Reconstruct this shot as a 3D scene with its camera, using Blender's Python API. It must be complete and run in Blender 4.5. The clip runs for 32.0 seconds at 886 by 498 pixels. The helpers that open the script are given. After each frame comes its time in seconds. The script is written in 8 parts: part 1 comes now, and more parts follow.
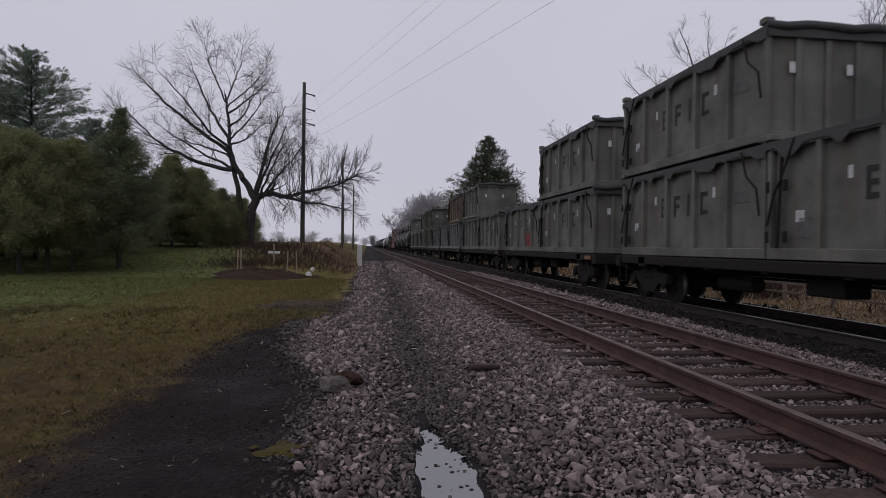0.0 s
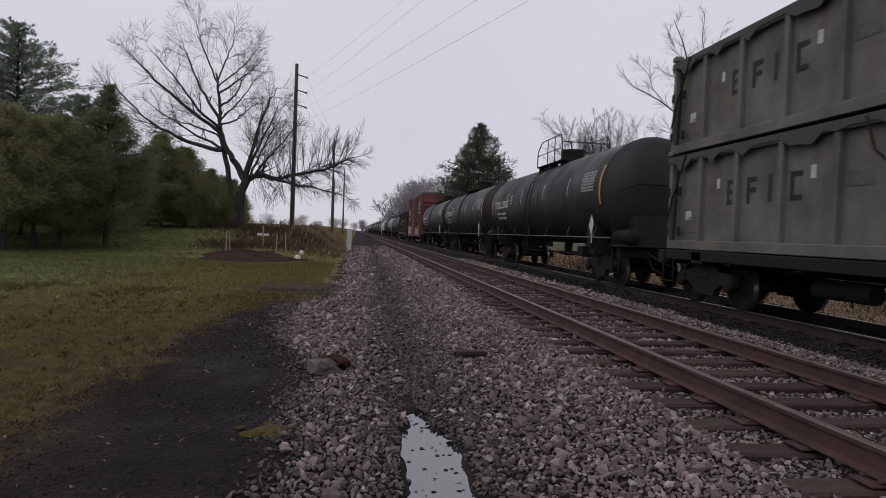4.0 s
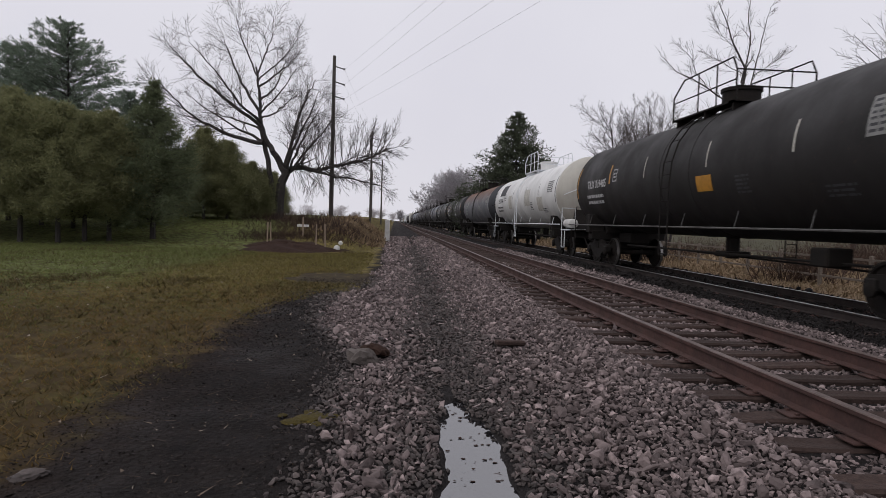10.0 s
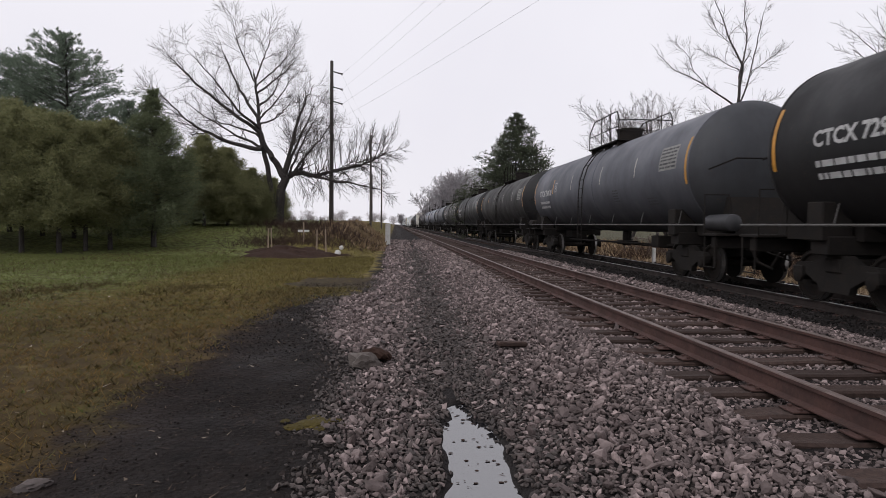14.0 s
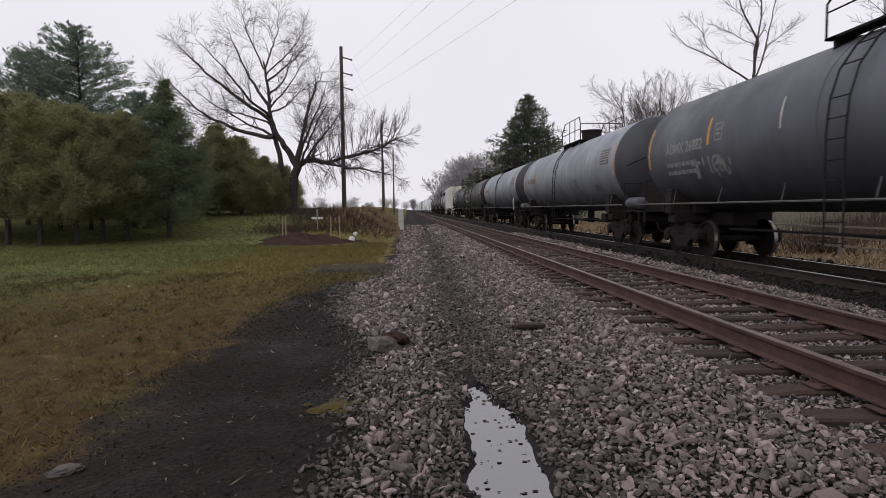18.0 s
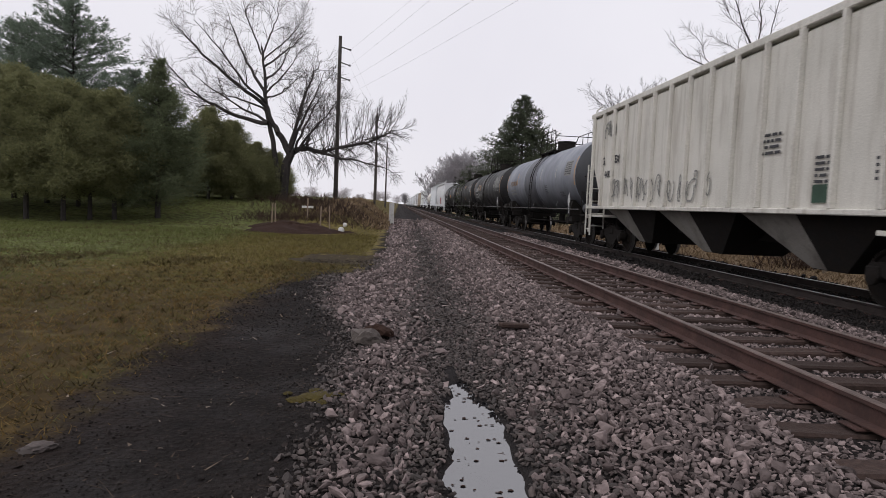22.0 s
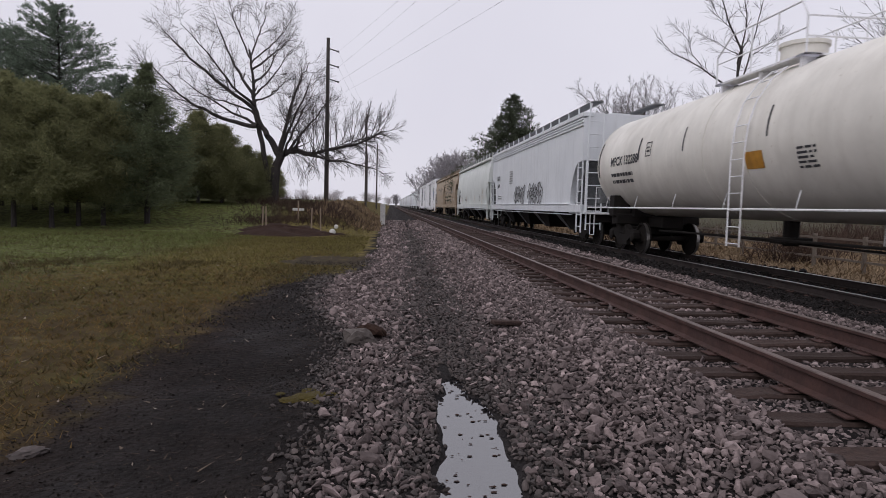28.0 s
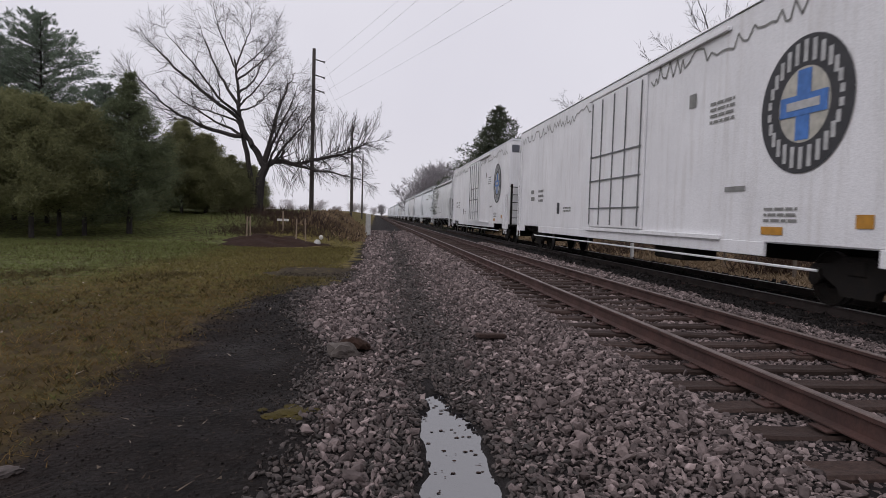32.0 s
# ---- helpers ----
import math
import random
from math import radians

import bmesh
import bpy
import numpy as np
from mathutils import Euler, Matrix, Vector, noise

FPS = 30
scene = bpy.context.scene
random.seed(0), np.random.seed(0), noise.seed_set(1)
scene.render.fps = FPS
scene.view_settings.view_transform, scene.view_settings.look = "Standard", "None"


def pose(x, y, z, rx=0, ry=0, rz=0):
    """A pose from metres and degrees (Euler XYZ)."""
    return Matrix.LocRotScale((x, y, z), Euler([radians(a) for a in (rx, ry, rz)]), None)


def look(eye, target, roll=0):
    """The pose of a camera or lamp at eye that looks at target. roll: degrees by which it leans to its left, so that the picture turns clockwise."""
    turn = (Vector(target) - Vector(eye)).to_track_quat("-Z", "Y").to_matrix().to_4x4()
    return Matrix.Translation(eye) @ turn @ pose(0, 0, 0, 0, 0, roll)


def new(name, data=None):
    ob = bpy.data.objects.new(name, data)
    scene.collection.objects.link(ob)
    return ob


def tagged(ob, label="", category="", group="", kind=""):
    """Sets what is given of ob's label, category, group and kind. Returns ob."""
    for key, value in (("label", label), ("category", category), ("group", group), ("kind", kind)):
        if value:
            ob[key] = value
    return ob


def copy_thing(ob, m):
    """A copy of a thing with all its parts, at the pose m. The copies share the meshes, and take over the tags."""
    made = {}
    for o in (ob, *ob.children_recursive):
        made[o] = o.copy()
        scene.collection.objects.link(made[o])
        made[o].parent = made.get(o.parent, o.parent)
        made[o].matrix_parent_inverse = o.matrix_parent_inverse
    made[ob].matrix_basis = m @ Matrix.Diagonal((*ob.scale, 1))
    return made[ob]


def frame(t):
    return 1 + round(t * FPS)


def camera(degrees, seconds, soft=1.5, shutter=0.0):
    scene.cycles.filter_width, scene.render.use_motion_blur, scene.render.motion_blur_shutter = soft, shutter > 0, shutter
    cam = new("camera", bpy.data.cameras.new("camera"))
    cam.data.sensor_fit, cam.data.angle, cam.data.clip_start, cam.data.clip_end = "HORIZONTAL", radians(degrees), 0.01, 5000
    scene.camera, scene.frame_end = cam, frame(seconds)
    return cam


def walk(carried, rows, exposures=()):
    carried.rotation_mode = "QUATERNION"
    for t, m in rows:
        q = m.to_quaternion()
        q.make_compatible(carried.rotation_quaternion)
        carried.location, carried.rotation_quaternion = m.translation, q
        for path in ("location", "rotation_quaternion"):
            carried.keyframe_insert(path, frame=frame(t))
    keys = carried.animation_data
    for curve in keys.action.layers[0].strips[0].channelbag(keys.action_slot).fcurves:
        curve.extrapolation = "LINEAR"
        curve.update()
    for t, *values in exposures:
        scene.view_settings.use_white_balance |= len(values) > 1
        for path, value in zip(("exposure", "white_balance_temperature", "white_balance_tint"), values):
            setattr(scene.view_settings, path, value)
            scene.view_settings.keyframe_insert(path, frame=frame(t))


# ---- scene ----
cam = camera(70.5, 32.0, soft=0.85, shutter=0.08)
ROWS = [
    (0.0, 0.009, -0.003, 1.311, -6.93, -0.22, -0.77), (0.5, -0.003, -0.015, 1.313, -7.17, -0.63, -0.93),
    (1.0, 0.001, -0.027, 1.307, -7.21, -0.35, -1.41), (1.5, -0.007, -0.004, 1.311, -7.18, -0.83, -0.87),
    (2.0, 0.005, -0.006, 1.318, -7.56, -1.53, -1.20), (2.5, 0.007, -0.006, 1.306, -7.81, -1.49, -1.69),
    (4.5, -0.004, -0.018, 1.306, -7.86, -1.42, -2.19), (5.0, -0.011, -0.004, 1.307, -7.27, -2.81, -1.51),
    (5.5, -0.013, -0.011, 1.295, -7.44, -2.58, -0.96), (6.0, -0.018, 0.001, 1.305, -6.40, -3.37, -0.51),
    (6.5, -0.008, -0.007, 1.301, -6.29, -2.79, -0.11), (7.0, -0.020, 0.019, 1.300, -6.69, -2.91, 0.11),
    (7.5, -0.019, -0.001, 1.299, -7.72, -2.19, -0.21), (8.0, 0.031, -0.019, 1.316, -7.36, -2.54, -1.40),
    (8.5, 0.042, 0.005, 1.326, -5.83, -3.29, 0.96), (9.0, 0.008, -0.002, 1.308, -7.23, -1.64, -2.21),
    (9.5, 0.012, 0.013, 1.300, -6.56, -2.88, -1.11), (10.0, 0.005, -0.001, 1.306, -4.42, -2.46, -1.75),
    (10.5, 0.005, -0.009, 1.300, -4.21, -2.61, -2.01), (11.0, 0.004, 0.003, 1.297, -5.53, -5.11, -0.54),
    (11.5, 0.006, 0.016, 1.304, -5.69, -3.93, -2.18), (12.0, 0.005, 0.024, 1.289, -5.26, -4.47, -1.68),
    (12.5, 0.017, 0.035, 1.295, -6.13, -4.45, -0.39), (13.0, 0.020, 0.014, 1.288, -6.06, -4.39, -0.18),
    (13.5, 0.030, 0.000, 1.297, -6.08, -3.68, 0.21), (14.0, 0.018, -0.008, 1.306, -4.36, -2.23, -0.59),
    (14.5, 0.016, -0.002, 1.305, -4.10, -3.17, -0.68), (16.5, -0.000, -0.018, 1.285, -3.54, -3.69, 0.05),
    (17.0, -0.008, -0.005, 1.290, -3.63, -4.59, -0.30), (17.5, -0.012, -0.003, 1.307, -3.22, -3.33, 0.04),
    (18.0, -0.013, -0.003, 1.291, -3.23, -3.64, 0.67), (18.5, -0.011, 0.004, 1.288, -3.62, -3.98, 0.19),
    (19.0, -0.002, 0.012, 1.292, -2.73, -4.57, 0.69), (19.5, -0.004, 0.014, 1.294, -3.19, -3.89, 0.42),
    (20.0, -0.006, 0.015, 1.289, -2.78, -4.53, 0.21), (20.5, 0.000, 0.019, 1.286, -3.51, -4.24, 0.38),
    (21.0, -0.022, 0.004, 1.292, -5.00, -3.07, -0.16), (21.5, -0.013, 0.002, 1.292, -3.67, -4.15, -1.46),
    (22.0, -0.010, 0.004, 1.289, -4.03, -3.98, -2.48), (22.5, -0.009, 0.010, 1.290, -4.49, -3.66, -2.55),
    (23.0, -0.014, 0.016, 1.285, -4.25, -4.36, -1.25), (23.5, -0.009, 0.007, 1.295, -4.22, -3.51, -1.05),
    (24.0, -0.015, -0.004, 1.293, -2.98, -3.28, -1.37), (24.5, -0.011, 0.004, 1.290, -2.87, -4.17, -1.39),
    (25.0, -0.006, -0.012, 1.286, -3.49, -3.94, -1.57), (25.5, -0.006, 0.007, 1.292, -4.28, -4.37, -1.76),
    (27.5, 0.002, 0.008, 1.296, -4.62, -4.38, -0.34), (28.0, 0.003, -0.006, 1.270, -4.82, -3.91, -1.48),
    (28.5, -0.015, -0.007, 1.313, -7.22, -3.72, -2.65), (29.0, -0.016, -0.014, 1.305, -5.47, -2.83, -2.10),
    (29.5, -0.011, 0.003, 1.303, -4.91, -3.94, -1.73), (30.0, 0.000, -0.020, 1.296, -5.27, -3.03, -1.56),
    (30.5, 0.007, -0.012, 1.303, -6.07, -2.50, -1.77), (31.0, 0.006, -0.007, 1.306, -5.54, -2.29, -1.32),
    (31.5, 0.010, -0.003, 1.304, -5.88, -2.68, -0.91), (32.0, 0.012, -0.003, 1.299, -6.13, -2.94, -1.66),
]
EXPOSURES = [(0.0, -0.46, 6150, 14), (0.6, -0.34, 6200, 14), (1.6, -0.19, 6250, 13), (2.5, -0.20, 6300, 12), (4.5, -0.22, 6350, 12), (6.0, -0.04, 6450, 10), (7.0, 0.12, 6500, 10), (8.0, 0.08, 6500, 10), (9.0, 0.0, 6400, 11), (11.0, -0.07, 6450, 10), (12.0, 0.06, 6500, 10), (13.0, 0.20, 6500, 10), (19.0, 0.14, 6500, 10), (23.0, 0.13, 6500, 10), (25.0, 0.08, 6450, 10), (28.0, -0.04, 6320, 13), (29.5, -0.04, 6320, 13), (31.0, -0.06, 6420, 12), (32.0, -0.06, 6400, 12)]
walk(cam, [(t, pose(x, y, z, 90 + pitch, roll, yaw)) for t, x, y, z, yaw, pitch, roll in ROWS], EXPOSURES)

# ---- light: a bright overcast sky and a very soft weak sun ----
world = bpy.data.worlds.new("overcast_sky")
scene.world = world
world.use_nodes = True
wn, wl = world.node_tree.nodes, world.node_tree.links
wn.clear()
sky = wn.new("ShaderNodeTexSky")
sky.sky_type, sky.sun_disc = "NISHITA", False
sky.sun_elevation, sky.sun_rotation = radians(45), radians(234)
sky.air_density, sky.dust_density = 1.0, 4.0
dim = wn.new("ShaderNodeVectorMath")
dim.operation = "SCALE"
dim.inputs["Scale"].default_value = 0.10
cloud = wn.new("ShaderNodeTexNoise")
cloud.inputs["Scale"].default_value = 2.0
cloud.inputs["Detail"].default_value = 4
ramp = wn.new("ShaderNodeValToRGB")
ramp.color_ramp.elements[0].position, ramp.color_ramp.elements[0].color = 0.3, (0.76, 0.74, 0.80, 1)
ramp.color_ramp.elements[1].position, ramp.color_ramp.elements[1].color = 0.72, (0.84, 0.82, 0.87, 1)
mixw = wn.new("ShaderNodeMix")
mixw.data_type = "RGBA"
mixw.inputs["Factor"].default_value = 0.93
back = wn.new("ShaderNodeBackground")
outw = wn.new("ShaderNodeOutputWorld")
wl.new(sky.outputs["Color"], dim.inputs[0])
wl.new(cloud.outputs["Fac"], ramp.inputs["Fac"])
wl.new(dim.outputs["Vector"], mixw.inputs["A"])
wl.new(ramp.outputs["Color"], mixw.inputs["B"])
wl.new(mixw.outputs["Result"], back.inputs["Color"])
wl.new(back.outputs["Background"], outw.inputs["Surface"])
back.inputs["Strength"].default_value = 1.0
sun = new("sun", bpy.data.lights.new("sun", "SUN"))
sun.data.energy, sun.data.angle, sun.data.color = 0.75, radians(50), (1.0, 0.98, 0.96)
sun.matrix_world = look((0, 0, 60), (48, 35, 0))


# ---- materials ----
def nodes_of(name):
    m = bpy.data.materials.new(name)
    m.use_nodes = True
    n, l = m.node_tree.nodes, m.node_tree.links
    return m, n, l, n["Principled BSDF"]


def mix_rgb(n, l, fac, a, b, mode="MIX"):
    k = n.new("ShaderNodeMix")
    k.data_type, k.blend_type = "RGBA", mode
    for socket, value in (("Factor", fac), ("A", a), ("B", b)):
        if hasattr(value, "links"):
            l.new(value, k.inputs[socket])
        else:
            k.inputs[socket].default_value = value if socket == "Factor" else (*value, 1)
    return k.outputs["Result"]


def noise_of(n, l, coord, scale, detail=4, rough=0.55, lo=0.35, hi=0.65, stretch=None):
    if stretch:
        mp = n.new("ShaderNodeMapping")
        mp.inputs["Scale"].default_value = stretch
        l.new(coord, mp.inputs["Vector"])
        coord = mp.outputs["Vector"]
    t = n.new("ShaderNodeTexNoise")
    t.inputs["Scale"].default_value, t.inputs["Detail"].default_value, t.inputs["Roughness"].default_value = scale, detail, rough
    l.new(coord, t.inputs["Vector"])
    r = n.new("ShaderNodeMapRange")
    r.inputs["From Min"].default_value, r.inputs["From Max"].default_value = lo, hi
    l.new(t.outputs["Fac"], r.inputs["Value"])
    return r.outputs["Result"]


def bump_of(n, l, bsdf, height, strength=0.3, distance=0.02):
    b = n.new("ShaderNodeBump")
    b.inputs["Strength"].default_value, b.inputs["Distance"].default_value = strength, distance
    l.new(height, b.inputs["Height"])
    l.new(b.outputs["Normal"], bsdf.inputs["Normal"])


def surface(name, base, second, stain, rough=0.7, metal=0.0, scale=1.5, stain_amount=0.5, streak=False, bump=0.15, fine=40.0, spec=0.5):
    """Two-scale mottling of base and second, with stains (running down when streak) and fine relief."""
    m, n, l, b = nodes_of(name)
    co = n.new("ShaderNodeTexCoord").outputs["Object"]
    broad = noise_of(n, l, co, scale, 5)
    grain = noise_of(n, l, co, fine, 3, lo=0.3, hi=0.7)
    c = mix_rgb(n, l, broad, base, second)
    st = noise_of(n, l, co, 1.0 if streak else scale * 2.3, 6, 0.65, 0.5, 0.72, (5.0, 5.0, 0.45) if streak else None)
    k = n.new("ShaderNodeMath")
    k.operation = "MULTIPLY"
    k.inputs[1].default_value = stain_amount
    l.new(st, k.inputs[0])
    c = mix_rgb(n, l, k.outputs[0], c, stain)
    g = n.new("ShaderNodeMapRange")
    g.inputs["To Min"].default_value, g.inputs["To Max"].default_value = 0.82, 1.1
    l.new(grain, g.inputs["Value"])
    v = n.new("ShaderNodeVectorMath")
    v.operation = "SCALE"
    l.new(c, v.inputs[0])
    l.new(g.outputs["Result"], v.inputs["Scale"])
    l.new(v.outputs["Vector"], b.inputs["Base Color"])
    b.inputs["Metallic"].default_value = metal
    b.inputs["Specular IOR Level"].default_value = spec
    r = n.new("ShaderNodeMapRange")
    r.inputs["To Min"].default_value, r.inputs["To Max"].default_value = rough, min(1.0, rough + 0.2)
    l.new(broad, r.inputs["Value"])
    l.new(r.outputs["Result"], b.inputs["Roughness"])
    if bump:
        bump_of(n, l, b, grain, bump, 0.01)
    return m


def varied(name, low, high, rough=0.8, fine=30.0, bump=0.3, per="island", spec=0.3, skew=1.0):
    """Colour varied from piece to piece between two colours, with grain."""
    m, n, l, b = nodes_of(name)
    if per == "island":
        rnd = n.new("ShaderNodeNewGeometry").outputs["Random Per Island"]
    else:
        rnd = n.new("ShaderNodeObjectInfo").outputs["Random"]
    co = n.new("ShaderNodeTexCoord").outputs["Object"]
    if skew != 1.0:
        sk = n.new("ShaderNodeMath")
        sk.operation = "POWER"
        sk.inputs[1].default_value = skew
        l.new(rnd, sk.inputs[0])
        rnd = sk.outputs[0]
    c = mix_rgb(n, l, rnd, low, high)
    grain = noise_of(n, l, co, fine, 4, 0.6, 0.3, 0.7)
    c = mix_rgb(n, l, grain, c, tuple(0.55 * (a + d) / 2 for a, d in zip(low, high)))
    l.new(c, b.inputs["Base Color"])
    b.inputs["Roughness"].default_value = rough
    b.inputs["Specular IOR Level"].default_value = spec
    if bump:
        bump_of(n, l, b, grain, bump, 0.01)
    return m


def needles(name, low, high):
    """Foliage that lets part of the light through, varied a little from spray to spray."""
    m = varied(name, low, high, 0.8, 8, 0)
    n, l = m.node_tree.nodes, m.node_tree.links
    b = [k for k in n if k.type == "BSDF_PRINCIPLED"][0]
    out = [k for k in n if k.type == "OUTPUT_MATERIAL"][0]
    tr = n.new("ShaderNodeBsdfTranslucent")
    mx = n.new("ShaderNodeMixShader")
    mx.inputs["Fac"].default_value = 0.48
    l.new(b.inputs["Base Color"].links[0].from_socket, tr.inputs["Color"])
    l.new(b.outputs[0], mx.inputs[1])
    l.new(tr.outputs[0], mx.inputs[2])
    l.new(mx.outputs[0], out.inputs["Surface"])
    return m


def plain(name, colour, rough=0.6, metal=0.0, emit=0.0):
    m, n, l, b = nodes_of(name)
    co = n.new("ShaderNodeTexCoord").outputs["Object"]
    w = noise_of(n, l, co, 6.0, 4)
    l.new(mix_rgb(n, l, w, colour, tuple(0.72 * c for c in colour)), b.inputs["Base Color"])
    b.inputs["Roughness"].default_value, b.inputs["Metallic"].default_value = rough, metal
    return m


def tank_paint(name, base, dirt_shade, rust=(0.10, 0.055, 0.035), top=0.0, belly=0.6, rough=0.45):
    """Painted tank shell: streaks running down, road grime and painted-in shade on the lower half, worn rusty crown
    when top > 0.
    """
    m, n, l, b = nodes_of(name)
    co = n.new("ShaderNodeTexCoord").outputs["Object"]
    sep = n.new("ShaderNodeSeparateXYZ")
    l.new(co, sep.inputs[0])
    broad = noise_of(n, l, co, 0.7, 6)
    c = mix_rgb(n, l, broad, base, tuple(0.8 * v for v in base))
    run = noise_of(n, l, co, 1.0, 6, 0.6, 0.45, 0.75, (2.2, 2.6, 0.25))
    c = mix_rgb(n, l, mul(n, l, run, 0.25), c, dirt_shade)
    # belly: road grime with the shade of the underside mixed into the colour
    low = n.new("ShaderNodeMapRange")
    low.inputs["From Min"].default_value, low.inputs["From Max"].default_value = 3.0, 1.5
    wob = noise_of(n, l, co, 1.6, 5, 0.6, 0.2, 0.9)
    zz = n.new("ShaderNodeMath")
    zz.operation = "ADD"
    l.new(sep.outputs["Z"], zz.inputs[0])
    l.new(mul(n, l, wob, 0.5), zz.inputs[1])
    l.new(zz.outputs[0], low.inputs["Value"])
    c = mix_rgb(n, l, mul(n, l, low.outputs["Result"], belly), c, dirt_shade)
    if top:
        up = n.new("ShaderNodeMapRange")
        up.inputs["From Min"].default_value, up.inputs["From Max"].default_value = 3.1, 4.3
        l.new(zz.outputs[0], up.inputs["Value"])
        c = mix_rgb(n, l, mul(n, l, up.outputs["Result"], top), c, rust)
    speck = noise_of(n, l, co, 9.0, 6, 0.7, 0.62, 0.75)
    c = mix_rgb(n, l, mul(n, l, speck, 0.5), c, rust)
    l.new(c, b.inputs["Base Color"])
    r = n.new("ShaderNodeMapRange")
    r.inputs["To Min"].default_value, r.inputs["To Max"].default_value = rough, rough + 0.25
    l.new(broad, r.inputs["Value"])
    l.new(r.outputs["Result"], b.inputs["Roughness"])
    b.inputs["Specular IOR Level"].default_value = 0.3
    bump_of(n, l, b, noise_of(n, l, co, 2.2, 3), 0.08, 0.02)
    return m


def mul(n, l, a, f):
    k = n.new("ShaderNodeMath")
    k.operation, k.use_clamp = "MULTIPLY", True
    l.new(a, k.inputs[0])
    k.inputs[1].default_value = f
    return k.outputs[0]


